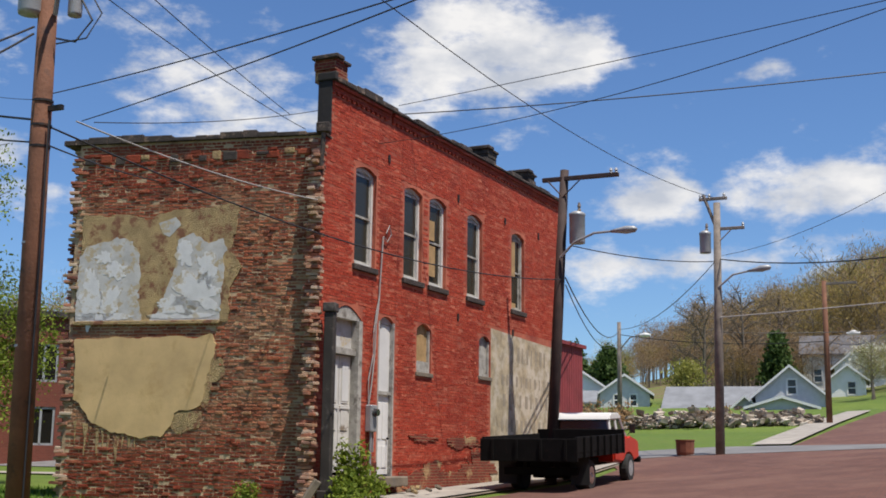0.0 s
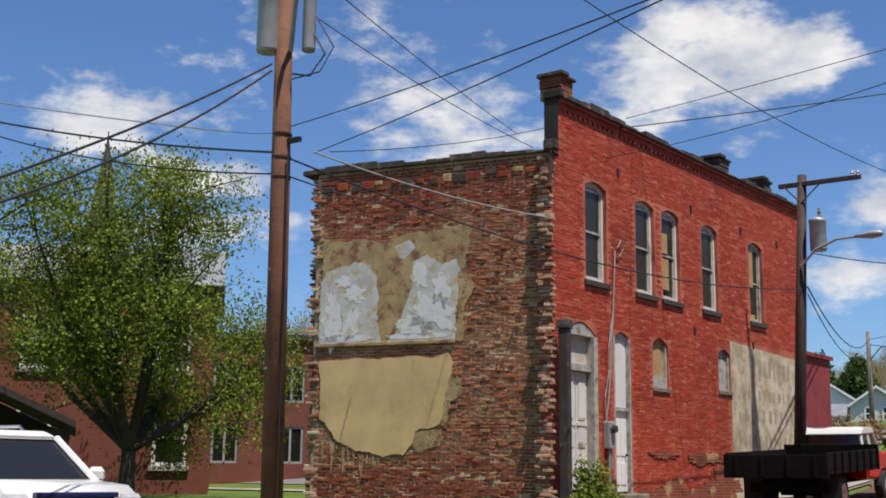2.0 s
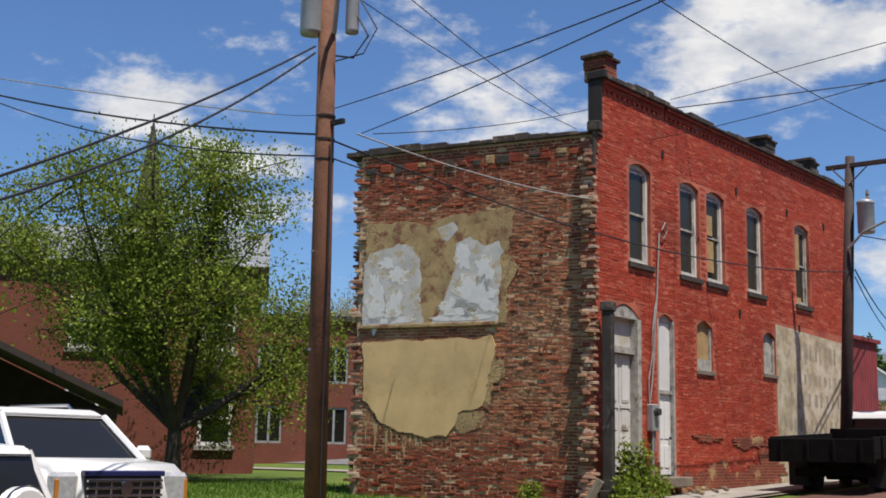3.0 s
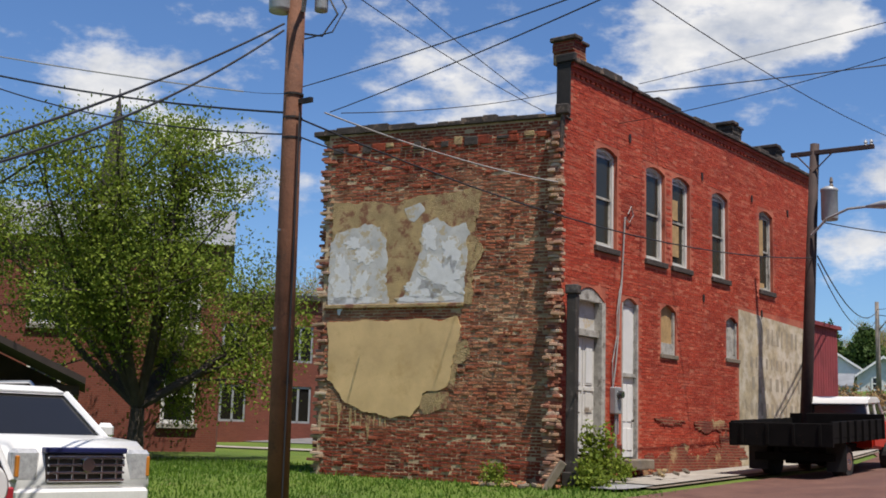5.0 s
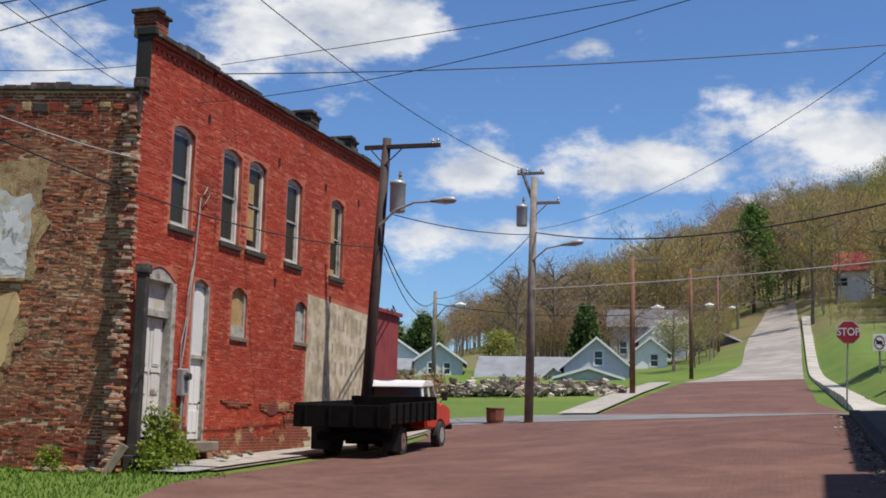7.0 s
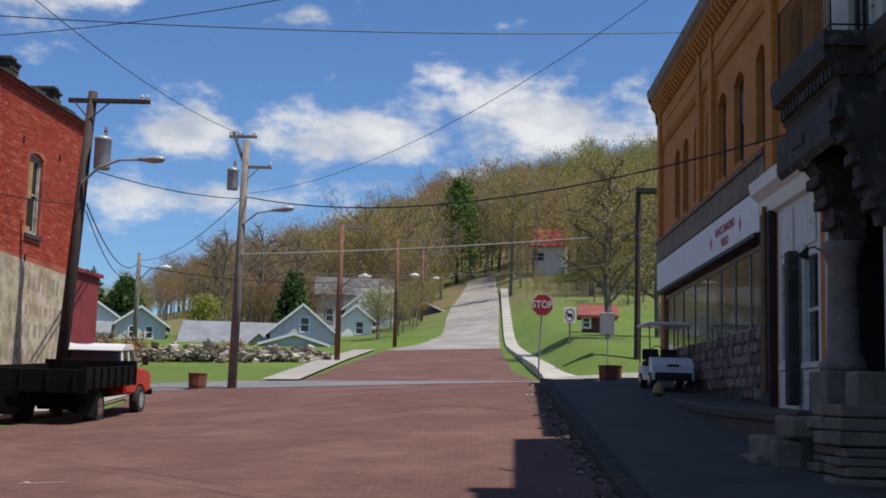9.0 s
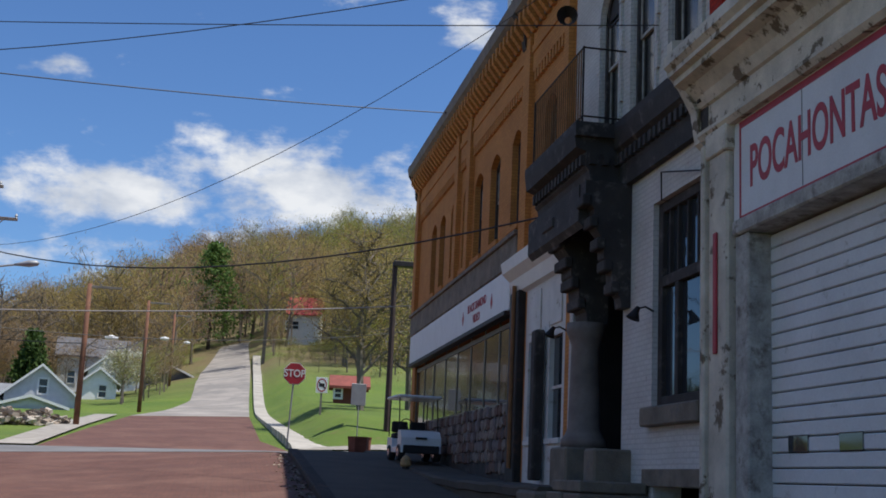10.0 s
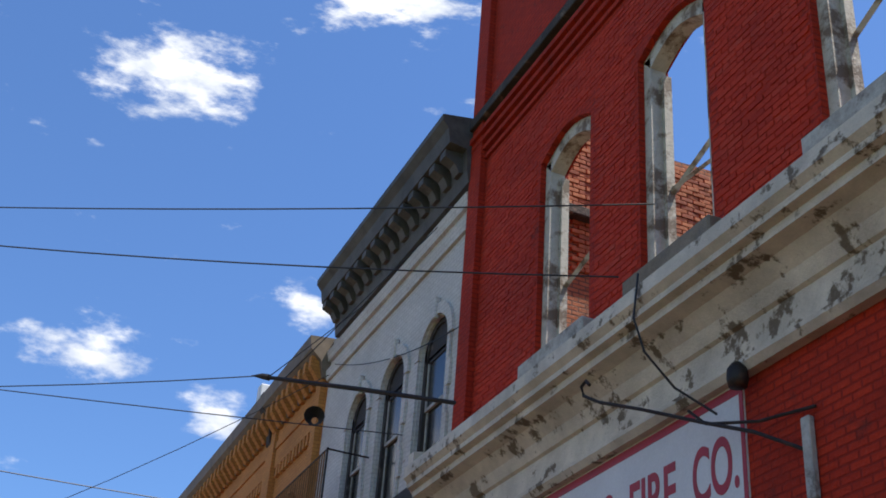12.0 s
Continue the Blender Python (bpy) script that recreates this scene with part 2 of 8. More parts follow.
M_PARTY = brick("bare_party_wall_brick", (0.34, 0.095, 0.044), (0.17, 0.052, 0.03), (0.43, 0.295, 0.165),
                [((0.40, 0.27, 0.13), 1.6, 0.55, 0.72, 0.45), ((0.20, 0.038, 0.02), 0.45, 0.50, 0.60, 0.7), ((0.06, 0.026, 0.02), 0.7, 0.55, 0.72, 0.6), ((0.045, 0.022, 0.017), 7.0, 0.64, 0.68, 0.75)], 1.0, 0.92, joint=0.0105, width=0.24)
M_ORANGE = brick("orange_painted_brick", (0.60, 0.255, 0.066), (0.52, 0.21, 0.052), (0.44, 0.18, 0.05),
                 [((0.33, 0.13, 0.04), 0.8, 0.52, 0.70, 0.5)], 0.25)
M_WHITEBRICK = brick("white_painted_brick", (0.64, 0.61, 0.57), (0.60, 0.57, 0.53), (0.53, 0.50, 0.47),
                     [((0.30, 0.18, 0.14), 3.0, 0.64, 0.70, 0.7), ((0.36, 0.35, 0.34), 0.8, 0.52, 0.72, 0.5)], 0.3)
M_FIRE = brick("deep_red_painted_brick", (0.52, 0.034, 0.008), (0.43, 0.026, 0.007), (0.32, 0.020, 0.006),
               [((0.28, 0.018, 0.006), 1.3, 0.48, 0.68, 0.7), ((0.10, 0.02, 0.014), 3.0, 0.57, 0.68, 0.6), ((0.50, 0.14, 0.09), 9.0, 0.66, 0.70, 0.6)], 1.0)
M_OLDBRICK = brick("old_orange_brick", (0.50, 0.19, 0.085), (0.36, 0.115, 0.05), (0.17, 0.10, 0.07),
                   [((0.12, 0.06, 0.045), 1.5, 0.55, 0.66, 0.7)], 0.9)
M_FARBRICK = brick("far_red_brick", (0.21, 0.055, 0.036), (0.16, 0.042, 0.028), (0.19, 0.085, 0.06), [((0.15, 0.05, 0.035), 0.4, 0.5, 0.7, 0.5)], 0.3)
M_COPING = plain("dark_weathered_coping", (0.055, 0.042, 0.036), 0.9, vary=0.6, worn=(0.20, 0.14, 0.10), wear=(0.56, 0.66), bump=0.5, dist=0.03)
M_TAR = plain("black_roof_tar", (0.022, 0.018, 0.017), 0.85, vary=0.5, bump=0.5, dist=0.02, worn=(0.045, 0.03, 0.025), wear=(0.60, 0.70))
M_SLATE = plain("dark_grey_stone", (0.040, 0.033, 0.029), 0.8, vary=0.5, scale=2.0, worn=(0.17, 0.145, 0.13), wear=(0.56, 0.75), bump=0.4)
M_CORNGREY = plain("streaked_grey_cornice_metal", (0.095, 0.085, 0.075), 0.7, vary=0.5, scale=1.6, worn=(0.05, 0.043, 0.038), wear=(0.52, 0.68), bump=0.3)
M_STONE = plain("grey_stone", (0.21, 0.17, 0.125), 0.85, vary=0.4, scale=2.5, bump=0.5, worn=(0.13, 0.12, 0.11), wear=(0.55, 0.70))
M_WHITE = plain("white_peeling_paint", (0.66, 0.64, 0.60), 0.6, vary=0.15, scale=2.0, bump=0.2, worn=(0.24, 0.19, 0.14), wear=(0.60, 0.66), wear_scale=3.0)
M_GREYWOOD = plain("grey_weathered_wood", (0.42, 0.40, 0.36), 0.85, vary=0.4, scale=5.0, bump=0.4, worn=(0.15, 0.13, 0.11), wear=(0.54, 0.66))
M_WHITECLEAN = plain("white_enamel", (0.78, 0.77, 0.75), 0.5, vary=0.06, bump=0.03)
M_DOORWHITE = plain("dirty_white_board", (0.70, 0.70, 0.69), 0.6, vary=0.12, scale=1.2, worn=(0.38, 0.36, 0.33), wear=(0.60, 0.72))
M_CORNWHITE = plain("white_cornice_paint", (0.62, 0.55, 0.44), 0.65, vary=0.3, scale=2.2, bump=0.4, worn=(0.13, 0.095, 0.055), wear=(0.555, 0.61), wear_scale=3.4)
M_SIGNWHITE = plain("white_sign_paint", (0.66, 0.65, 0.64), 0.5, vary=0.1, scale=1.3, worn=(0.55, 0.30, 0.30), wear=(0.70, 0.76))
M_SIGNRED = plain("red_sign_paint", (0.40, 0.022, 0.035), 0.55, vary=0.2)
M_PLASTER = plain("ochre_plaster", (0.63, 0.44, 0.215), 0.9, vary=0.22, scale=1.1, bump=0.35, dist=0.01, worn=(0.44, 0.29, 0.12), wear=(0.54, 0.70), wear_scale=1.5)
M_PLASTER2 = plain("stained_buff_plaster", (0.50, 0.36, 0.175), 0.9, vary=0.32, scale=2.2, bump=0.9, dist=0.05, worn=(0.25, 0.11, 0.06), wear=(0.51, 0.60), wear_scale=2.6)
M_PAINTGREY = plain("flaking_pale_grey_paint", (0.54, 0.53, 0.51), 0.8, vary=0.25, scale=3.0, bump=0.25, worn=(0.44, 0.36, 0.24), wear=(0.52, 0.57), wear_scale=3.2)
M_PAINTWHITE = plain("flaking_white_paint", (0.70, 0.70, 0.70), 0.8, vary=0.15, scale=3.0, bump=0.25, worn=(0.50, 0.44, 0.34), wear=(0.53, 0.59), wear_scale=3.0)
M_GHOST = plain("faded_buff_painted_wall", (0.44, 0.36, 0.235), 0.85, vary=0.5, scale=2.6, bump=0.4, worn=(0.56, 0.50, 0.40), wear=(0.46, 0.62), wear_scale=1.4)
M_GHOSTTEXT = plain("faded_grey_lettering", (0.34, 0.29, 0.215), 0.85, vary=0.3)
# near black: puts the shade of recesses and gaps into the colour
M_DARK = plain("interior_shade_black", (0.018, 0.017, 0.017), 0.9, vary=0.3, bump=0)
M_LIME = plain("eroded_tan_mortar", (0.52, 0.38, 0.235), 0.95, vary=0.3, scale=1.2, grain=60, bump=0.6, dist=0.02, worn=(0.17, 0.09, 0.06), wear=(0.50, 0.64), wear_scale=0.8)
M_PARTYBRICK = worn_brick("worn_party_brick")
M_GLASS = glass("window_glass")
M_GLASSOLD = glass("dusty_old_window_glass", (0.030, 0.028, 0.018), 0.22)
M_GLASSOLD.node_tree.nodes["Principled BSDF"].inputs["Specular IOR Level"].default_value = 0.3
M_GLASSDARK = glass("dark_window_glass", (0.014, 0.013, 0.011), 0.16)
M_BOARD = plain("weathered_plywood", (0.42, 0.27, 0.12), 0.8, vary=0.3, scale=6.0)
M_WOODPOLE = plain("brown_pole_wood", (0.20, 0.085, 0.047), 0.85, vary=0.45, scale=2.0, grain=25, bump=0.5, worn=(0.07, 0.04, 0.03), wear=(0.55, 0.68))
M_POLEGREY = plain("grey_pole_wood", (0.23, 0.195, 0.165), 0.9, vary=0.4, bump=0.4)
M_POLEDARK = plain("dark_creosote_pole_wood", (0.05, 0.028, 0.024), 0.8, vary=0.4, bump=0.4)
M_WIRE = plain("black_cable", (0.015, 0.015, 0.017), 0.6, vary=0.1, bump=0)
M_WIRELIGHT = plain("pale_cable", (0.34, 0.33, 0.32), 0.6, vary=0.1, bump=0)
M_METALGREY = plain("grey_painted_metal", (0.36, 0.37, 0.38), 0.45, 0.2, vary=0.2)
M_IRON = plain("dark_iron", (0.035, 0.03, 0.028), 0.6, 0.5, vary=0.4, worn=(0.10, 0.05, 0.03), wear=(0.56, 0.7))
M_RUST = plain("rusty_orange_iron", (0.22, 0.10, 0.035), 0.8, vary=0.4)
M_CONCRETE = plain("concrete", (0.34, 0.31, 0.27), 0.9, vary=0.3, scale=1.2, bump=0.3, worn=(0.20, 0.18, 0.15), wear=(0.55, 0.7))
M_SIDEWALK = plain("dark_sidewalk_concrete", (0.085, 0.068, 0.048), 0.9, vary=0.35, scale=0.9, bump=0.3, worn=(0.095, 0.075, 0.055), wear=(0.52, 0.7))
M_PALEWALK = plain("pale_concrete_slabs", (0.42, 0.39, 0.34), 0.9, vary=0.25, scale=0.7, bump=0.3, worn=(0.25, 0.23, 0.19), wear=(0.56, 0.7))
M_ASPHALT = plain("pale_asphalt", (0.175, 0.172, 0.172), 0.9, vary=0.25, scale=0.8, bump=0.3)
M_HILLROAD = plain("old_concrete_road", (0.31, 0.28, 0.25), 0.9, vary=0.3, scale=0.35, bump=0.3, worn=(0.20, 0.185, 0.17), wear=(0.50, 0.60), wear_scale=0.4)
M_CREAM = plain("stained_cream_frame_paint", (0.60, 0.55, 0.46), 0.75, vary=0.3, scale=3.0, bump=0.4, worn=(0.17, 0.12, 0.08), wear=(0.48, 0.60), wear_scale=3.0)
M_GRAVEL = plain("pale_gravel", (0.33, 0.33, 0.33), 0.9, vary=0.3, grain=20, bump=0.8, dist=0.04)
M_PAVE = brick("street_paving_brick", (0.165, 0.078, 0.060), (0.115, 0.054, 0.045), (0.085, 0.055, 0.045),
               [((0.20, 0.112, 0.085), 0.35, 0.45, 0.7, 0.6), ((0.10, 0.05, 0.042), 0.5, 0.54, 0.62, 0.6), ((0.26, 0.18, 0.15), 3.0, 0.64, 0.72, 0.5)], 0.4, 0.9, row=0.10, width=0.22)
# the paving is laid flat: its bricks follow the plan
for _l in [l for l in M_PAVE.node_tree.links if l.to_node.bl_idname == "ShaderNodeMath" and l.from_node.bl_idname == "ShaderNodeSeparateXYZ"]:
    _src, _dst, _i = _l.from_node, _l.to_node, [k for k in range(3) if _l.to_node.inputs[k] == _l.to_socket][0]
    M_PAVE.node_tree.links.remove(_l)
    if _dst.operation == "MULTIPLY_ADD":
        M_PAVE.node_tree.links.new(_src.outputs[1], _dst.inputs[_i])
    elif _i == 0:
        M_PAVE.node_tree.links.new(_src.outputs[0], _dst.inputs[_i])


def grass_mat(name, a, b_, c, scale=0.25, litter=None):
    mt, b, add, link = material(name, 0.9)
    vec = add("ShaderNodeTexCoord").outputs["Object"]
    col = mixer(add, link, noise_fac(add, link, vec, scale, 0.35, 0.65), a, b_)
    col = mixer(add, link, noise_fac(add, link, vec, 2.2, 0.56, 0.72), col, c)
    if litter:
        sep = add("ShaderNodeSeparateXYZ")
        link(vec, sep.inputs[0])
        far = add("ShaderNodeMapRange", i1=96.0, i2=126.0)
        link(sep.outputs[1], far.inputs[0])
        f = add("ShaderNodeMath")
        f.operation = "MULTIPLY"
        link(far.outputs[0], f.inputs[0])
        link(noise_fac(add, link, vec, 0.12, 0.30, 0.50), f.inputs[1])
        col = mixer(add, link, f.outputs[0], col, litter)
    fine = noise_fac(add, link, vec, 30.0, 0.2, 0.8, 5.0)
    col = mixer(add, link, 0.5, col, mixer(add, link, fine, (0.45, 0.5, 0.4), (1.2, 1.2, 1.1)), "MULTIPLY")
    link(col, b.inputs["Base Color"])
    bumped(add, link, b, fine, 0.8, 0.05)
    return mt


def varied(name, colours, rough=0.9):
    """A material whose colour changes from piece to piece."""
    mt, b, add, link = material(name, rough)
    vec = add("ShaderNodeTexCoord").outputs["Object"]
    ramp = add("ShaderNodeValToRGB")
    el = ramp.color_ramp.elements
    while len(el) < len(colours):
        el.new(0.5)
    for k, c in enumerate(colours):
        el[k].position, el[k].color = k / (len(colours) - 1), rgb(c)
    link(add("ShaderNodeObjectInfo").outputs["Random"], ramp.inputs[0])
    g = noise_fac(add, link, vec, 18.0, 0.25, 0.75, 5.0)
    col = mixer(add, link, 0.5, ramp.outputs[0], mixer(add, link, g, (0.5, 0.5, 0.5), (1.2, 1.2, 1.2)), "MULTIPLY")
    link(col, b.inputs["Base Color"])
    bumped(add, link, b, g, 0.6, 0.01)
    return mt


M_LOOSE = varied("loose_old_brick", [(0.17, 0.06, 0.04), (0.34, 0.11, 0.06), (0.46, 0.34, 0.22), (0.40, 0.17, 0.10), (0.55, 0.45, 0.34), (0.26, 0.09, 0.06)])
M_GRASS = grass_mat("spring_grass", (0.085, 0.150, 0.014), (0.135, 0.200, 0.020), (0.16, 0.145, 0.045), 0.25, (0.17, 0.13, 0.06))
M_BLADE = leafy("grass_blades", (0.06, 0.14, 0.015), (0.15, 0.25, 0.035))
M_LEAF = leafy("spring_leaves", (0.115, 0.175, 0.022), (0.25, 0.31, 0.045))
M_LEAFDARK = leafy("pine_needles", (0.045, 0.085, 0.024), (0.10, 0.155, 0.045))
M_FIR = leafy("bright_fir_needles", (0.075, 0.14, 0.035), (0.15, 0.23, 0.06))
M_BUDS = leafy("budding_twigs", (0.33, 0.23, 0.09), (0.42, 0.33, 0.125), 0.08)
M_BUDSBROWN = leafy("brown_bare_twigs", (0.32, 0.20, 0.11), (0.43, 0.29, 0.16), 0.08)
M_BUDSGREEN = leafy("yellow_green_buds", (0.25, 0.25, 0.06), (0.34, 0.335, 0.085), 0.08)
M_BLOSSOM = leafy("white_blossom", (0.62, 0.60, 0.52), (0.80, 0.79, 0.72))
M_FARBARK = plain("pale_grey_bark", (0.17, 0.14, 0.11), 0.95, vary=0.3, bump=0)
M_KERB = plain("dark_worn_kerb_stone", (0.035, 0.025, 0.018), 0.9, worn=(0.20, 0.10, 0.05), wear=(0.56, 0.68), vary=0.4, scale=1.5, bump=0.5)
M_BARK = plain("grey_bark", (0.085, 0.065, 0.05), 0.95, vary=0.4, bump=0.8, dist=0.03)

# ---- building blocks ----


def part(name, bm, mat, parent=None, label="", smooth=False):
    """Links a bmesh as one mesh object, under a thing or a part."""
    bmesh.ops.recalc_face_normals(bm, faces=bm.faces[:])
    me = bpy.data.meshes.new(name)
    bm.to_mesh(me)
    bm.free()
    if smooth:
        for p in me.polygons:
            p.use_smooth = True
    for one in (mat if isinstance(mat, (list, tuple)) else [mat]):
        me.materials.append(one)
    ob = new(name, me)
    ob.parent = parent
    return tagged(ob, label)


def thing(name, m, label, category, group="", kind=""):
    ob = new(name)
    ob.empty_display_size = 0.2
    ob.matrix_world = m
    return tagged(ob, label, category, group, kind)


def structure(name, bm, mat, label, category="", m=None, smooth=False):
    ob = part(name, bm, mat, None, label, smooth)
    if m is not None:
        ob.matrix_world = m
    return tagged(ob, label, category or name.split("_")[0], "", "structure")


def B():
    return bmesh.new()


def box(bm, x0, x1, y0, y1, z0, z1, bevel=0.0, m=None, mat=0):
    x0, x1, y0, y1, z0, z1 = min(x0, x1), max(x0, x1), min(y0, y1), max(y0, y1), min(z0, z1), max(z0, z1)
    vs = [bm.verts.new((x, y, z)) for x in (x0, x1) for y in (y0, y1) for z in (z0, z1)]
    fs = [bm.faces.new([vs[i] for i in f]) for f in ((0, 1, 3, 2), (4, 6, 7, 5), (0, 4, 5, 1), (2, 3, 7, 6), (0, 2, 6, 4), (1, 5, 7, 3))]
    for f in fs:
        f.material_index = mat
    if bevel:
        es = list({e for f in fs for e in f.edges})
        r = bmesh.ops.bevel(bm, geom=es, offset=bevel, segments=1, affect="EDGES")
        vs = list({v for f in r["faces"] for v in f.verts} | {v for v in vs if v.is_valid})
    if m is not None:
        for v in vs:
            v.co = m @ v.co
    return vs


def tube(bm, pts, radii, seg=8, cap=True):
    """A round bar through points, with a radius at each."""
    pts = [Vector(p) for p in pts]
    if isinstance(radii, (int, float)):
        radii = [radii] * len(pts)
    rings = []
    for i, p in enumerate(pts):
        d = (pts[min(i + 1, len(pts) - 1)] - pts[max(i - 1, 0)]).normalized()
        a = d.cross((0, 0, 1) if abs(d.z) < 0.95 else (1, 0, 0)).normalized()
        c = d.cross(a)
        rings.append([bm.verts.new(p + (a * math.cos(k * math.tau / seg) + c * math.sin(k * math.tau / seg)) * radii[i]) for k in range(seg)])
    for r0, r1 in zip(rings, rings[1:]):
        for k in range(seg):
            bm.faces.new((r0[k], r0[(k + 1) % seg], r1[(k + 1) % seg], r1[k]))
    if cap and seg > 2:
        bm.faces.new(rings[0])
        bm.faces.new(rings[-1])


def prism(bm, outline, axis, a, b):
    """An outline (pairs) drawn out from a to b along axis 'x', 'y' or 'z'."""
    put = {"x": lambda p, t: (t, p[0], p[1]), "y": lambda p, t: (p[0], t, p[1]), "z": lambda p, t: (p[0], p[1], t)}[axis]
    r0, r1 = [[bm.verts.new(put(p, t)) for p in outline] for t in (a, b)]
    n = len(outline)
    for k in range(n):
        bm.faces.new((r0[k], r0[(k + 1) % n], r1[(k + 1) % n], r1[k]))
    bm.faces.new(r0)
    bm.faces.new(r1)


def lathe(bm, profile, seg=16, centre=(0, 0)):
    """A turned shape: pairs of radius and height, bottom to top."""
    rings = [[bm.verts.new((centre[0] + r * math.cos(k * math.tau / seg), centre[1] + r * math.sin(k * math.tau / seg), z)) for k in range(seg)] for r, z in profile]
    for r0, r1 in zip(rings, rings[1:]):
        for k in range(seg):
            bm.faces.new((r0[k], r0[(k + 1) % seg], r1[(k + 1) % seg], r1[k]))
    bm.faces.new(rings[0])
    bm.faces.new(rings[-1])


def arc(a, b, z, rise, n=8):
    """Points of an arch from (a, z) to (b, z): round where it rises steeply, else segmental."""
    if rise > 0.3 * abs(b - a):
        return [(a + (b - a) * (1 - math.cos(math.pi * k / n)) / 2, z + rise * math.sin(math.pi * k / n)) for k in range(n + 1)]
    return [(a + (b - a) * k / n, z + rise * math.sin(math.pi * k / n)) for k in range(n + 1)]


def wall(bm, u0, u1, z0, z1, depth, openings=()):
    """A wall in the local x-z plane, its face at y = 0 and its back at y = depth. openings: (left, right, bottom, top, arch rise); the top is that of the arch."""
    us = sorted({u0, u1, *[o[0] for o in openings], *[o[1] for o in openings]})
    zs = sorted({z0, z1, *[o[2] for o in openings], *[o[3] for o in openings]})
    solid = {}
    for i in range(len(us) - 1):
        for j in range(len(zs) - 1):
            cu, cz = (us[i] + us[i + 1]) / 2, (zs[j] + zs[j + 1]) / 2
            solid[i, j] = not any(o[0] < cu < o[1] and o[2] < cz < o[3] for o in openings)
    cache = {}

    def v(u, y, z):
        key = (round(u, 5), y, round(z, 5))
        if key not in cache:
            cache[key] = bm.verts.new((u, y, z))
        return cache[key]
    for (i, j), s in solid.items():
        if not s:
            continue
        a, b, c, d = us[i], us[i + 1], zs[j], zs[j + 1]
        for y in (0.0, depth):
            bm.faces.new((v(a, y, c), v(b, y, c), v(b, y, d), v(a, y, d)))
        for ni, nj, p, q in ((i - 1, j, (a, c), (a, d)), (i + 1, j, (b, c), (b, d)), (i, j - 1, (a, c), (b, c)), (i, j + 1, (a, d), (b, d))):
            if not solid.get((ni, nj), False):
                bm.faces.new((v(p[0], 0.0, p[1]), v(q[0], 0.0, q[1]), v(q[0], depth, q[1]), v(p[0], depth, p[1])))
    for a, b, c, d, rise in openings:
        if rise:
            pts = arc(a, b, d - rise, rise - 0.002, 10)
            for k, top in ((0, (a, d)), (5, (b, d))):
                prism_y(bm, [top] + pts[k:k + 6] + ([((a + b) / 2, d)] if k == 0 else []) if k == 0 else [((a + b) / 2, d)] + pts[k:k + 6] + [top], 0.0, depth)


def prism_y(bm, outline, a, b):
    clean = [p for k, p in enumerate(outline) if k == 0 or (abs(p[0] - outline[k - 1][0]) + abs(p[1] - outline[k - 1][1])) > 1e-4]
    if abs(clean[0][0] - clean[-1][0]) + abs(clean[0][1] - clean[-1][1]) < 1e-4:
        clean.pop()
    prism(bm, clean, "y", a, b)


def text(name, words, size, mat, m, parent, extrude=0.004, squeeze=1.0, label=""):
    cu = bpy.data.curves.new(name, "FONT")
    cu.offset = size * 0.018
    cu.body, cu.size, cu.extrude, cu.align_x, cu.align_y = words, size, extrude, "CENTER", "CENTER"
    src = new(name, cu)
    me = bpy.data.meshes.new_from_object(src)
    bpy.data.objects.remove(src)
    ob = new(name, me)
    me.materials.append(mat)
    ob.parent = parent
    ob.matrix_local = m @ Matrix.Diagonal((squeeze, 1, 1, 1))
    return tagged(ob, label)


class Cloud:
    """Gathers triangles and quads for one large mesh."""

    def __init__(self):
        self.v, self.f, self.n = [], [], 0

    def add(self, verts, faces):
        self.v.append(np.asarray(verts, float))
        self.f += [tuple(i + self.n for i in q) for q in faces]
        self.n += len(verts)

    def mesh(self, name, mat):
        me = bpy.data.meshes.new(name)
        me.from_pydata(np.concatenate(self.v).tolist(), [], self.f)
        me.materials.append(mat)
        return me


def smooth(a):
    a = min(1.0, max(0.0, a))
    return a * a * (3 - 2 * a)


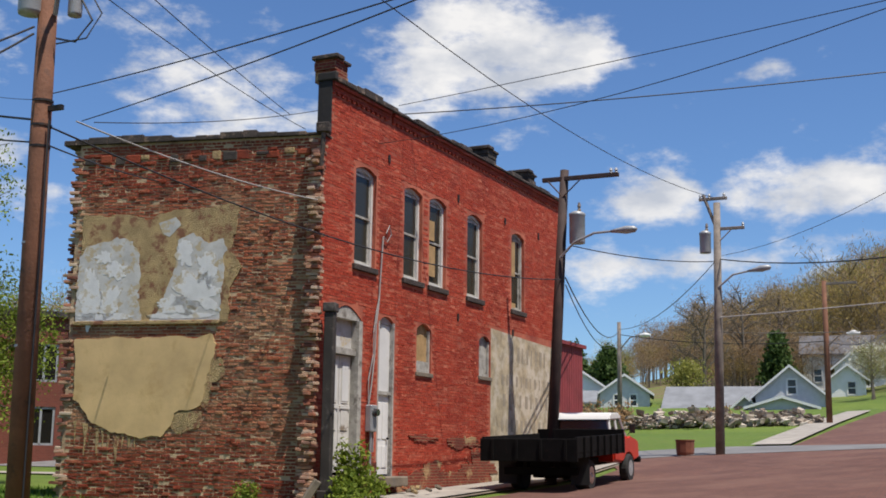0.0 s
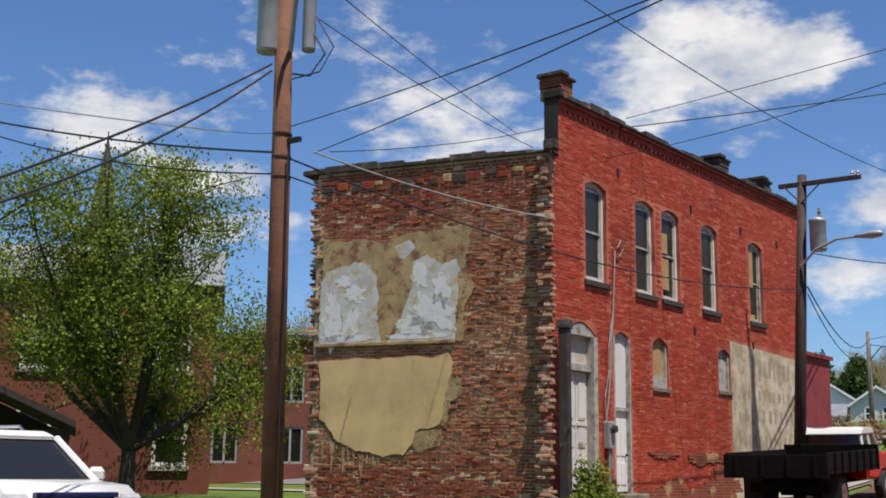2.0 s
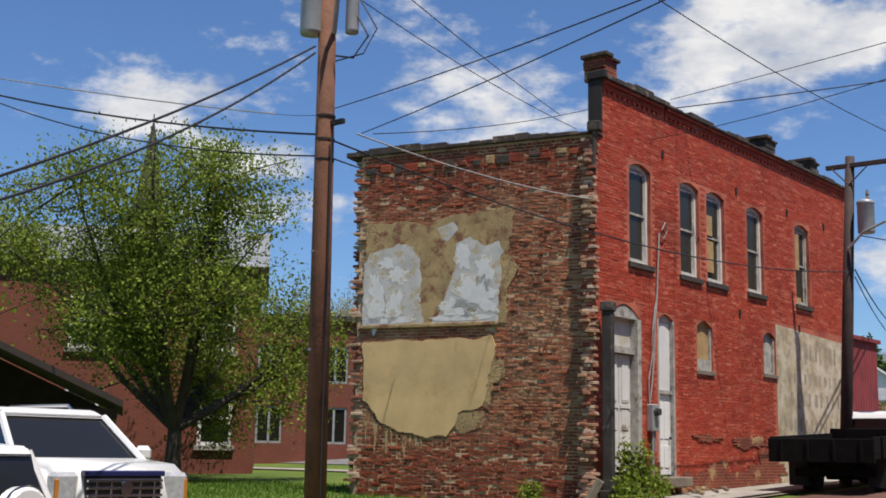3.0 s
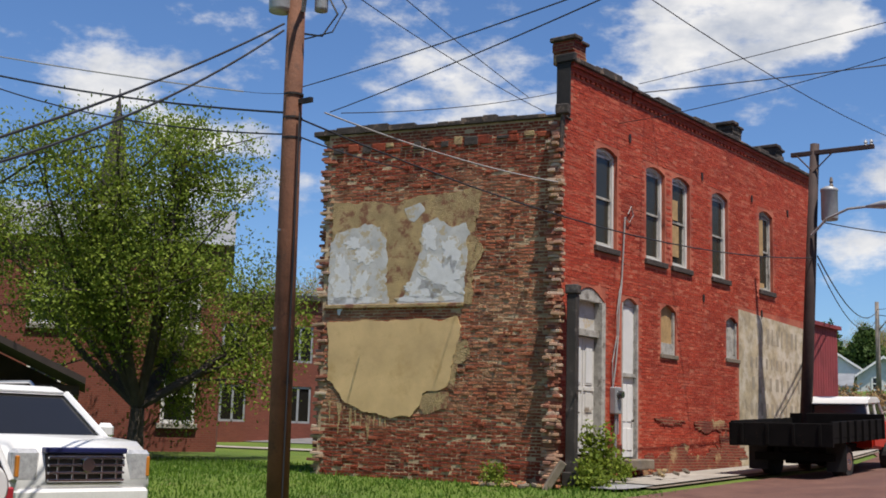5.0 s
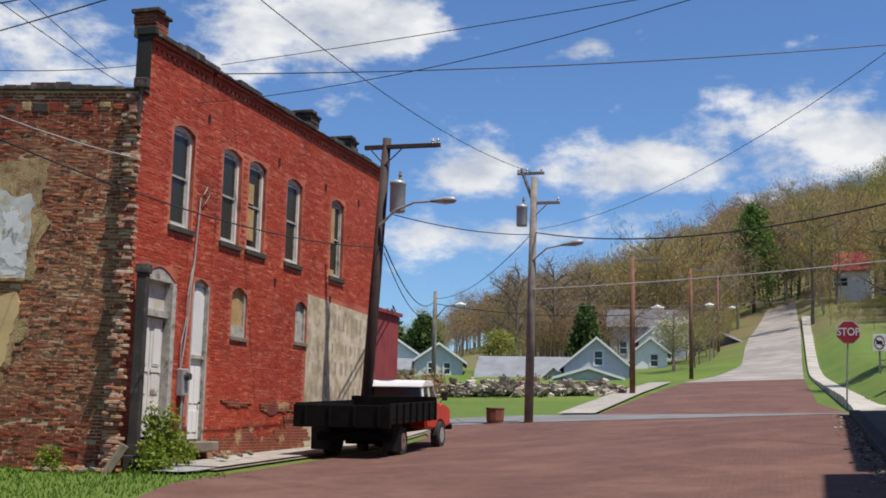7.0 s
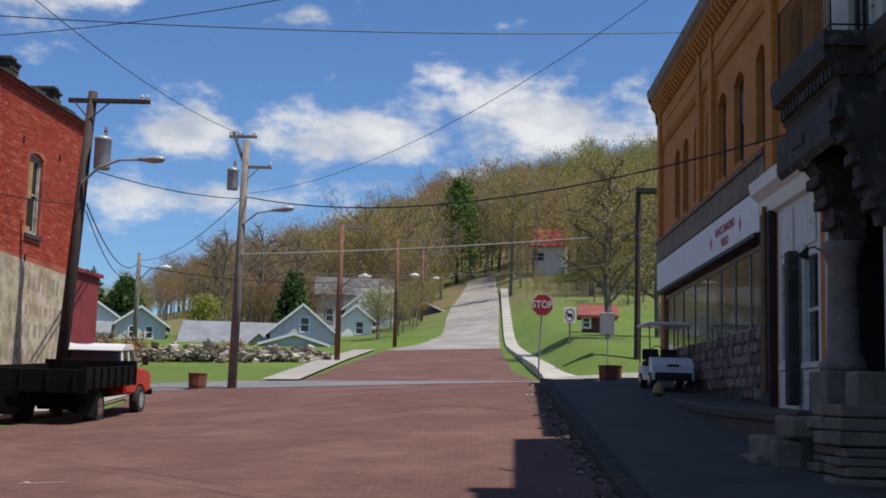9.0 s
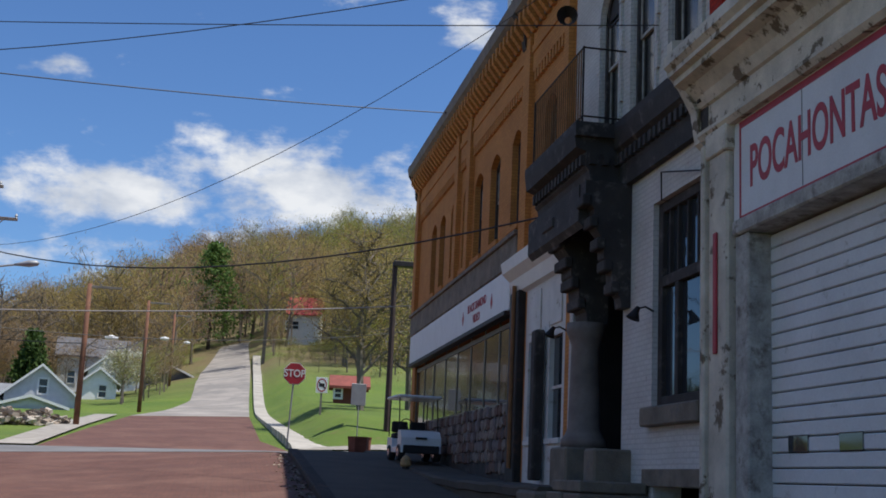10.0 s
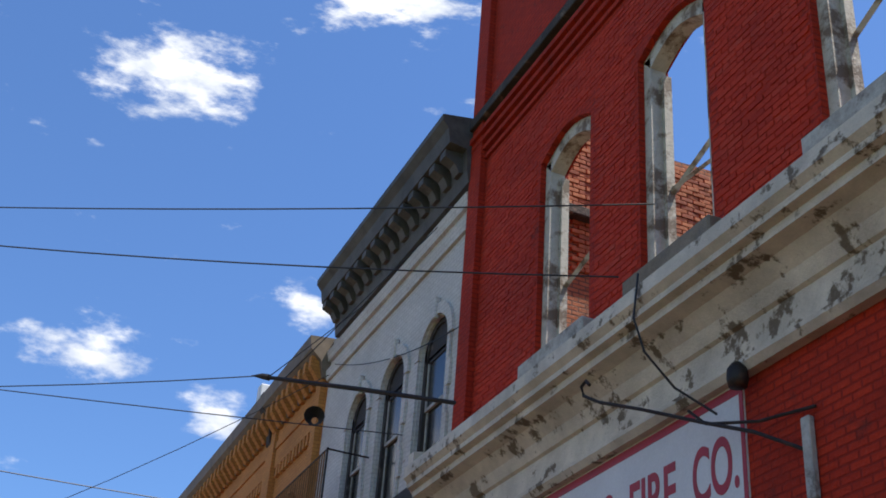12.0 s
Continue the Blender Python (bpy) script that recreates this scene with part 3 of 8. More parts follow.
def lay_bricks(parent, side, u0, u1, z0, z1, taken, mat, single, seed, proud=0.008):
    """Courses of brick faces on a wall in the local x-z plane, side: -1 or +1 for the way its face looks along y.
    taken: (left, right, bottom, top) kept free; single: the band of heights whose bricks are objects of their own."""
    rs = np.random.RandomState(seed)
    rest, shared = Cloud(), []
    faces = [(0, 1, 2, 3), (0, 4, 5, 1), (1, 5, 6, 2), (2, 6, 7, 3), (3, 7, 4, 0)]
    for k in range(4):
        f = np.array([(-0.5, 0, -0.5), (0.5, 0, -0.5), (0.5, 0, 0.5), (-0.5, 0, 0.5)]) * (0.212, 1, 0.058) + rs.normal(0, 0.0018, (4, 3))
        me = bpy.data.meshes.new("brick")
        me.from_pydata(np.concatenate([f, f * (1, 0, 1) + (0, -side * 0.025, 0)]).tolist(), [], faces)
        me.materials.append(mat)
        shared.append(me)
    row, z = 0, z0
    while z + 0.07 < z1:
        header = row % 7 == 5
        step = 0.113 if header else 0.226
        u = u0 + (row % 2) * step / 2
        while u + step < u1:
            y = side * (proud + rs.normal(0, 0.0022))
            w = step - rs.uniform(0.011, 0.016)
            if not any(a < u + w and u < b and c < z + 0.06 and z < d for a, b, c, d in taken):
                if single[0] < z < single[1] and not header:
                    ob = new("brick", shared[rs.randint(4)])
                    ob.parent = parent
                    ob.matrix_local = pose(u + 0.106, y, z + 0.03, rs.normal(0, 0.9), rs.normal(0, 0.4), rs.normal(0, 0.5))
                else:
                    h = 0.072 - rs.uniform(0.011, 0.016)
                    f = np.array([(u, y, z), (u + w, y, z), (u + w, y, z + h), (u, y, z + h)]) + rs.normal(0, 0.0018, (4, 3))
                    rest.add(np.concatenate([f, f * (1, 0, 1) + (0, y - side * 0.025, 0)]), faces)
            u += step
        z += 0.072
        row += 1
    ob = new("brick_courses", rest.mesh("brick_courses", mat))
    ob.parent = parent
    return tagged(ob, "", "", "", "stuff")


# ---- the lie of the land ----
RIGHT_Y, RIGHT_Z = (-60, -40, 0, 10, 34, 40, 44, 75, 110), (-1.5, -1.2, 0.15, 0.72, 2.84, 2.97, 3.05, 5.55, 9.0)
LEFT_Y, LEFT_Z = (-60, 0, 12, 22, 29.3, 33, 40, 60, 75, 110), (-0.8, 0.2, 0.75, 1.25, 1.56, 1.72, 2.45, 4.05, 5.1, 7.4)
FAR_Y, FAR_Z = (-60, 0, 12, 22, 40, 60, 75, 110), (0.9, 1.2, 1.28, 1.38, 1.7, 3.8, 5.0, 7.4)
CREST_AZ, CREST_Z = (-60, -30, -20, -13, -7, -1.7, 1, 8.6, 25, 60), (8, 10, 15, 21, 27, 40, 44, 50, 50, 30)


def gz(x, y):
    """Height of the ground."""
    yy = min(y, 110)
    r, l, f = np.interp(yy, RIGHT_Y, RIGHT_Z), np.interp(yy, LEFT_Y, LEFT_Z), np.interp(yy, FAR_Y, FAR_Z)
    k = min(1.0, max(0.0, (1.8 - x) / 11.1))
    z = r + (l - r) * k
    if x < -9.3:
        z += (f - l) * min(1.0, (-9.3 - x) / 10.0)
    if x > 2.4:
        z += 1.25 * smooth((x - 2.4) / 2.6) * smooth((y - 42.5) / 8)
    if y > 85:
        crest = np.interp(math.degrees(math.atan2(x, y)), CREST_AZ, CREST_Z)
        near = z if y <= 110 else z
        k = min(1.0, (y - 85) / 175.0) ** 1.55
        z = near + (crest - near) * k
        if y > 270:
            z -= min(25, (y - 270) * 0.08)
    return float(z)


def sheet(bm, xs, ys, lift=0.0, height=gz):
    vs = [[bm.verts.new((x, y, height(x, y) + lift)) for x in xs] for y in ys]
    for r0, r1 in zip(vs, vs[1:]):
        for a, b, c, d in zip(r0, r0[1:], r1[1:], r1):
            bm.faces.new((a, b, c, d))


def strip(bm, rows, lift, across=12):
    """A road: rows of (y, left x, right x) over the ground."""
    vs = [[bm.verts.new((a + (b - a) * k / across, y, gz(a + (b - a) * k / across, y) + lift)) for k in range(across + 1)] for y, a, b in rows]
    for r0, r1 in zip(vs, vs[1:]):
        for k in range(across):
            bm.faces.new((r0[k], r0[k + 1], r1[k + 1], r1[k]))

# ---- ground, roads ----
bm = B()
sheet(bm, [-3000, -1500, -800, -500, *np.arange(-380, -60, 12), *np.arange(-60, 42, 1.2), *np.arange(44, 380, 12), 500, 800, 1500, 3000],
      [-3000, -1000, -300, -120, *np.arange(-60, 110, 1.2), *np.arange(112, 300, 5), 340, 400, 600, 1200, 3000], -0.03)
ground = structure("ground", bm, M_GRASS, "spring grass lawns and wooded hillside ground", smooth=True)

bm = B()
strip(bm, [(y, np.interp(y, (-60, 17, 20, 30, 36, 40), (-9.6, -9.8, -10.6, -10.35, -10.4, -12)), np.interp(y, (-60, 33, 36, 39.9), (1.80, 1.80, 2.4, 6.0))) for y in np.arange(-60, 40.05, 1.0)], 0.012, 14)
structure("road_brick", bm, M_PAVE, "old red brick street paving, worn and dusty", "road")
bm = B()
sheet(bm, np.arange(-90, 60.1, 1.5), np.arange(39.9, 44.2, 0.7), 0.022)
structure("road_cross", bm, M_ASPHALT, "pale grey asphalt cross street", "road")
bm = B()
strip(bm, [(y, np.interp(y, (44, 78), (-6.4, -5.6)), np.interp(y, (44, 50, 78), (2.4, 1.5, 1.5))) for y in np.arange(44.0, 76.1, 1.0)], 0.02)
structure("road_hill_brick", bm, M_PAVE, "red brick paving at the foot of the hill street", "road")
bm = B()
strip(bm, [(y, np.interp(y, (76, 95, 130, 165, 185), (-5.7, -2.7, -2.9, -1.4, 1.5)), np.interp(y, (76, 95, 130, 165, 185), (1.5, 1.75, 2.3, 2.4, 5))) for y in np.arange(76.0, 168.1, 1.5)], 0.03)
structure("road_hill", bm, M_HILLROAD, "steep pale concrete street climbing the wooded hill", "road")

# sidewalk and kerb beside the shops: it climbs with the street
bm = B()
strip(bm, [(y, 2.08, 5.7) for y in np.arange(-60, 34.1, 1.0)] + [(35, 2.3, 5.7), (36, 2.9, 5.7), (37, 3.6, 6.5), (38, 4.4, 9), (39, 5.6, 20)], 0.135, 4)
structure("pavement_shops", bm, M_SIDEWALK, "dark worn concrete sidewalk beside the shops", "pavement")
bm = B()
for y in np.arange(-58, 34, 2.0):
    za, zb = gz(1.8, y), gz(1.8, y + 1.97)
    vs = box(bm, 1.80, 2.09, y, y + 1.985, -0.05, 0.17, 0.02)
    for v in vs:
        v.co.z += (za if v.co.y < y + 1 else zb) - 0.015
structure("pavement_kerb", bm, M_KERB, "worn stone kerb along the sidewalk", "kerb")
bm = B()
strip(bm, [(y, -12.86 + 0.035 * (y - 22), -11.25 + 0.02 * (y - 22)) for y in np.arange(23.2, 39.1, 0.8)], 0.06, 3)
ob = structure("pavement_wall", bm, M_CONCRETE, "cracked concrete sidewalk along the red brick wall", "pavement")
bm = B()
strip(bm, [(y, -12.75 + 0.035 * (y - 22), -11.1 + 0.02 * (y - 22)) for y in np.arange(22.8, 39.3, 0.8)], 0.02, 3)
structure("pavement_edge", bm, M_STONE, "stone edge of the cracked sidewalk", "kerb")
bm = B()
strip(bm, [(y, -7.9 + (y - 41) * 0.0, -6.5) for y in np.arange(44.3, 78, 1.0)], 0.07, 3)
structure("pavement_hill", bm, M_CONCRETE, "buff concrete sidewalk beside the hill street", "pavement")
walk_up = thing("pavement_steps", Matrix.Identity(4), "pale concrete sidewalk of tilted slabs up the hill", "pavement", kind="structure")
for k in range(52):
    y = 44.3 + k * 1.9
    bm = B()
    x0 = np.interp(y, (44, 78, 110, 145), (2.5, 1.9, 2.25, 2.75))
    vs = box(bm, x0, x0 + 1.45, y, y + 1.84, -0.25, 0.10)
    za, zb = gz(x0 + 0.7, y), gz(x0 + 0.7, y + 1.84)
    for v in vs:
        v.co.z += za if v.co.y < y + 0.9 else zb
    part("slab", bm, M_PALEWALK, walk_up)
bm = B()
strip(bm, [(y, 2.6, 40) for y in (44.25, 45.0)], 0.1, 12)
structure("pavement_bank", bm, M_CONCRETE, "pale concrete kerb strip below the grass bank", "pavement")

# ---- the red brick corner building ----
RB = pose(-12.9, 22.0, 0, 0, 0, 88)       # local x along the long wall, y into the building
PW = pose(-12.9, 22.0, 0, 0, 0, 192)      # local x along the bare party wall, y out of it
BASE = 1.0


def blob(bm, u, z, w, h, y0, y1, seed, rough=0.12, n=40, square=3.0):
    """A flat patch with a ragged outline in the x-z plane, between y0 and y1."""
    rnd = random.Random(seed)
    ph = [rnd.random() * 10 for _ in range(3)]
    pts = []
    for k in range(n):
        a = math.tau * k / n
        c, s = math.cos(a), math.sin(a)
        r = 1 / (abs(c) ** square + abs(s) ** square) ** (1 / square)
        r *= 1 + rough * (noise.noise((c * 2 + ph[0], s * 2, ph[1])) + 0.5 * noise.noise((c * 7, s * 7 + ph[2], ph[0])))
        pts.append((u + w / 2 * r * c, z + h / 2 * r * s))
    prism(bm, pts, "y", y0, y1)


def ragged(bm, pts, y0, y1, seed, amp=0.05, step=0.07):
    """A flat patch in the x-z plane whose edges are broken off unevenly."""
    out = []
    for (a, b), (c, d) in zip(pts, pts[1:] + pts[:1]):
        n = max(1, int(math.hypot(c - a, d - b) / step))
        for k in range(n):
            u, z = a + (c - a) * k / n, b + (d - b) * k / n
            w = (0.3 + 1.4 * abs(noise.noise((u * 0.9, z * 0.9, seed + 5.5)))) * amp
            out.append((u + w * (2 * noise.noise((u * 2.3, z * 2.3, seed)) + 1.2 * noise.noise((u * 9, z * 9, seed))),
                        z + w * (2 * noise.noise((u * 2.3, z * 2.3, seed + 9)) + 1.2 * noise.noise((u * 9, z * 9, seed + 3)))))
    prism(bm, out, "y", y0, y1)


def sash_window(name, m, w, zb, zt, rise, frame_mat, board=None, sill=None, inset=0.09, side=1, mullions=0):
    """An arched double-hung window in its opening; side: +1 where the building lies at +y."""
    t = thing(name, m, "tall arched sash window with peeling white frame in brick wall" if not board else "arched sash window with a weathered board behind its frame", "window", "tall arched windows", "structure")
    f = 0.085
    bm = B()
    y0, y1 = inset * side, (inset + 0.10) * side
    box(bm, 0, f, y0, y1, zb, zt - rise * 0.6)
    box(bm, w - f, w, y0, y1, zb, zt - rise * 0.6)
    box(bm, f, w - f, y0, y1, zb, zb + f)
    top = arc(0, w, zt - rise, rise - 0.01, 10)
    inner = arc(f, w - f, zt - rise - f, rise, 10)
    prism(bm, top + inner[::-1], "y", y0, y1)
    part("window_frame", bm, frame_mat, t)
    mid = zb + (zt - zb) * 0.5
    for k, (c, d, yy) in enumerate(((zb + f, mid + 0.03, inset + 0.06), (mid - 0.03, zt - rise, inset + 0.03))):
        bm = B()
        s = 0.05
        a, b_ = yy * side, (yy + 0.04) * side
        box(bm, f, f + s, a, b_, c, d)
        box(bm, w - f - s, w - f, a, b_, c, d)
        box(bm, f + s, w - f - s, a, b_, c, c + s)
        box(bm, f + s, w - f - s, a, b_, d - s, d)
        if mullions:
            box(bm, w / 2 - 0.015, w / 2 + 0.015, a, b_, c + s, d - s)
        sash = part("sash", bm, M_GREYWOOD, t)
        bm = B()
        box(bm, f + s, w - f - s, (yy + 0.015) * side, (yy + 0.022) * side, c + s, d - s)
        part("pane", bm, M_GLASSOLD if side > 0 else M_GLASSDARK, sash)
    bm = B()
    prism(bm, arc(f, w - f, zt - rise - f, rise - 0.005, 10) + [(w - f, zt - rise - f - 0.01), (f, zt - rise - f - 0.01)], "y", (inset + 0.03) * side, (inset + 0.06) * side)
    part("arch_panel", bm, frame_mat, t)
    if board:
        bm = B()
        lo_, hi_ = ((0.12, 0.46), (0.52, 0.74)) if board == 1 else ((0.02, 0.10), (0.44, 0.90))
        box(bm, f + 0.02, w * 0.56, (inset + 0.012) * side, (inset + 0.028) * side, zb + (zt - zb) * lo_[0], zb + (zt - zb) * lo_[1])
        box(bm, f + 0.02, w * 0.50, (inset + 0.008) * side, (inset + 0.024) * side, zb + (zt - zb) * hi_[0], zb + (zt - zb) * hi_[1])
        part("board", bm, M_BOARD, t, "weathered plywood board")
    bm = B()
    box(bm, -0.08, w + 0.08, -0.07 * side, inset * side, zb - 0.13, zb, 0.012)
    part("window_sill", bm, sill or M_STONE, t)
    return t


WIN = [(1.48, 2.43), (3.83, 4.79), (5.19, 6.16), (7.46, 8.44), (10.52, 11.49)]
OPEN = [(a, b, 6.58, 8.9, 0.12) for a, b in WIN] + [(0.6, 1.9, 1.9, 5.6, 0.28), (2.68, 3.46, 1.86, 5.55, 0.16), (4.59, 5.38, 4.36, 5.58, 0.16), (8.28, 9.02, 4.5, 5.62, 0.14)]
bm = B()
wall(bm, 0, 14.45, BASE, 9.25, 0.38, OPEN)
wall(bm, 0.28, 14.45, 9.25, 10.55, 0.26)
red_long = structure("wall_red_long", bm, M_REDJOINT, "long red-painted brick wall with arched openings", "wall", RB)
# stepped brick cornice and coping of the long wall
bm = B()
for k, (a, b) in enumerate(((0.30, 2.95), (3.1, 14.45))):
    box(bm, a, b, -0.05, 0.28, 10.30, 10.42)
    box(bm, a, b, -0.10, 0.28, 10.42, 10.50)
    x = a
    while x < b - 0.1:
        box(bm, x, x + 0.11, -0.045, 0.0, 10.24, 10.30)
        x += 0.22
structure("trim_red_corbel", bm, M_RED, "corbelled brick course below the roof edge", "trim", RB)
bm = B()
rnd = random.Random(4)
x = 0.26
while x < 14.4:
    w = rnd.uniform(0.3, 0.9)
    if not 2.9 < x < 3.15:
        lift = rnd.uniform(-0.05, 0.06) + (0.06 if x < 2.9 else 0)
        box(bm, x, min(14.5, x + w - 0.01), -0.15, 0.30, 10.50, 10.60 + lift, 0.02)
    x += w
structure("trim_red_coping", bm, M_COPING, "broken dark coping along the roof edge", "trim", RB)
bm = B()
box(bm, 0.245, 0.276, -0.06, 0.30, 9.25, 10.50, 0.008)
box(bm, 0.22, 0.34, -0.17, 0.32, 10.51, 10.70, 0.02)
structure("trim_parapet_end", bm, M_TAR, "tarred black end of the roof parapet at the corner", "trim", RB)
for k, (a, b, c, d) in enumerate(((0.36, 0.92, 10.55, 11.06), (8.6, 9.25, 10.55, 10.95), (11.6, 12.2, 10.55, 10.92))):
    t = thing("chimney", RB, "crumbling brick chimney stub on the roof edge", "chimney", "chimneys on the red building")
    rnd = random.Random(20 + k)
    z = c
    while z < d:
        bm = B()
        box(bm, a + rnd.uniform(0, 0.06), b - rnd.uniform(0, 0.06), -0.1 + rnd.uniform(0, 0.05), 0.5, z, z + 0.089)
        part("brick_course", bm, M_REDBASE if k == 0 else M_COPING, t)
        z += 0.09
    bm = B()
    box(bm, a - 0.05, b * 0.5 + a * 0.5, -0.14, 0.55, d, d + 0.10, 0.02)
    box(bm, b * 0.5 + a * 0.5 + 0.02, b + 0.05, -0.12, 0.5, d - 0.05, d + 0.03, 0.02)
    part("cap", bm, M_COPING, t)
for k, (a, b) in enumerate(WIN):
    sash_window("window_%d" % (k + 1), RB @ pose(a, 0, 0), b - a, 6.58, 8.9, 0.12, M_WHITE if k != 4 else M_GREYWOOD, board={2: 1, 4: 2}.get(k), sill=M_COPING)
for k, (a, b, c, d, r) in enumerate(OPEN[7:]):
    t = thing("window_%d" % (k + 6), RB @ pose(a, 0, 0), "small arched window closed with stained plywood and boards", "window", "small boarded windows", "structure")
    w = b - a
    bm = B()
    prism(bm, [(0, c), (w, c)] + arc(0, w, d - r, r - 0.005)[::-1], "y", 0.10, 0.13)
    part("board", bm, M_BOARD if k == 0 else M_GREYWOOD, t)
    bm = B()
    box(bm, 0, 0.07, 0.04, 0.14, c, d - r)
    box(bm, w - 0.07, w, 0.04, 0.14, c, d - r)
    box(bm, 0.07, w - 0.07, 0.04, 0.12, c, c + (0.28 if k == 0 else 0.08))
    part("window_frame", bm, M_GREYWOOD, t)
    bm = B()
    box(bm, -0.06, w + 0.06, -0.05, 0.08, c - 0.1, c, 0.01)
    part("window_sill", bm, M_STONE, t)

# corner doorway with transom
t = thing("door_1", RB @ pose(0.6, 0, 0), "weathered white panelled double door with dusty transom", "door", kind="structure")
bm = B()
box(bm, 0, 0.16, -0.03, 0.30, 1.9, 5.3)
box(bm, 1.14, 1.3, -0.03, 0.30, 1.9, 5.3)
box(bm, 0.16, 1.14, 0.05, 0.25, 4.52, 4.66)
prism(bm, arc(0, 1.3, 5.32, 0.26) + [(1.3, 5.3), (0, 5.3)], "y", 0.02, 0.2)
part("door_frame", bm, M_GREYWOOD, t)
bm = B()
box(bm, 0.16, 1.14, 0.17, 0.19, 4.66, 5.3)
part("transom", bm, M_PAINTGREY, t, "dusty grey transom pane")
for k in range(2):
    a = 0.17 + k * 0.49
    bm = B()
    box(bm, a, a + 0.47, 0.17, 0.22, 1.95, 4.5)
    for c, d in ((2.1, 2.7), (2.85, 3.3), (3.45, 4.35)):
        box(bm, a + 0.09, a + 0.38, 0.155, 0.17, c, d, 0.01)
    box(bm, a + 0.03, a + 0.44, 0.14, 0.16, 3.33, 3.40)
    leaf = part("door_leaf", bm, M_WHITE, t)
    bm = B()
    box(bm, a + 0.1, a + 0.37, 0.148, 0.154, 3.5, 4.3)
    part("pane", bm, M_DOORWHITE, leaf, "whitewashed glass")
bm = B()
box(bm, -0.1, 1.4, -0.3, 0.3, 1.70, 1.9, 0.02)
part("step", bm, M_STONE, t)
# second doorway
t = thing("door_2", RB @ pose(2.68, 0, 0), "narrow white door under a tall white board panel", "door", kind="structure")
bm = B()
box(bm, 0, 0.06, 0.0, 0.2, 1.86, 5.42)
box(bm, 0.72, 0.78, 0.0, 0.2, 1.86, 5.42)
box(bm, 0.06, 0.72, 0.03, 0.2, 3.72, 3.80)
part("door_frame", bm, M_GREYWOOD, t)
bm = B()
box(bm, 0.06, 0.72, 0.10, 0.14, 3.8, 5.36)
part("board_panel", bm, M_DOORWHITE, t, "white painted board panel")
bm = B()
prism(bm, arc(0.0, 0.78, 5.40, 0.14) + [(0.78, 5.37), (0, 5.37)], "y", 0.08, 0.16)
part("arch_panel", bm, M_PAINTGREY, t)
bm = B()
box(bm, 0.06, 0.72, 0.10, 0.15, 1.9, 3.72)
for c, d in ((2.05, 2.55), (2.7, 3.55)):
    for e in (0.13, 0.42):
        box(bm, e, e + 0.24, 0.085, 0.10, c, d, 0.008)
leaf = part("door_leaf", bm, M_WHITECLEAN, t)
bm = B()
tube(bm, [(0.64, 0.10, 2.72), (0.64, 0.04, 2.72)], [0.02, 0.032], 8)
part("door_handle", bm, M_IRON, leaf)
bm = B()
box(bm, -0.15, 0.95, -0.35, 0.2, 1.62, 1.86, 0.03)
part("step", bm, M_STONE, t)
# painted advertisement on the wall and worn patches near the ground
t = thing("wall_sign", RB, "faded buff painted advertisement with illegible ghost lettering", "painted sign")
bm = B()
pts = [(9.06, 1.6), (14.1, 1.6), (14.1, 5.72), (12.0, 5.78), (9.06, 5.88)]
prism(bm, pts, "y", -0.006, 0.002)
part("ground_coat", bm, M_GHOST, t)
rnd = random.Random(8)
for z, hgt, a, b, n in ((5.05, 0.46, 10.6, 13.4, 8), (4.35, 0.3, 9.8, 13.7, 11), (3.75, 0.36, 9.9, 13.6, 9), (3.05, 0.34, 9.8, 13.3, 10)):
    w = (b - a) / n
    for k in range(n):
        bm = B()
        box(bm, a + k * w, a + k * w + w * rnd.uniform(0.25, 0.5), -0.010, -0.007, z, z + hgt)
        part("letter_bar", bm, M_GHOSTTEXT, t)
t = thing("worn_wall_base", RB @ pose(0, -0.012, 0), "patches of bare buff brick where red paint wore off", "wall wear", kind="structure")
for k, (u, z, w, h) in enumerate(((2.2, 1.9, 0.8, 0.9), (4.2, 1.65, 1.7, 0.55), (5.6, 1.75, 1.6, 0.6), (6.9, 1.75, 1.8, 0.5), (8.2, 1.95, 1.8, 0.9), (7.4, 2.7, 1.6, 0.3), (4.9, 2.75, 1.2, 0.16))):
    bm = B()
    blob(bm, u, z, w, h, -0.007 - 0.002 * k, 0.002, 60 + k, 0.9, 90, 2.6)
    part("patch", bm, M_REDBASE, t)
# iron tie plates on the wall
for k, (u, z) in enumerate(((3.0, 9.35), (6.85, 9.15), (10.0, 9.1), (12.6, 9.1), (6.9, 5.95), (10.6, 5.9), (14.0, 5.8))):
    t = thing("tie_plate", RB @ pose(u, 0, z), "small dark iron wall tie plate", "tie plate", "iron tie plates")
    bm = B()
    prism(bm, [(-0.035, -0.1), (0.035, -0.1), (0.05, 0), (0.035, 0.1), (-0.035, 0.1), (-0.05, 0)], "y", -0.03, 0.01)
    part("plate", bm, M_IRON, t)
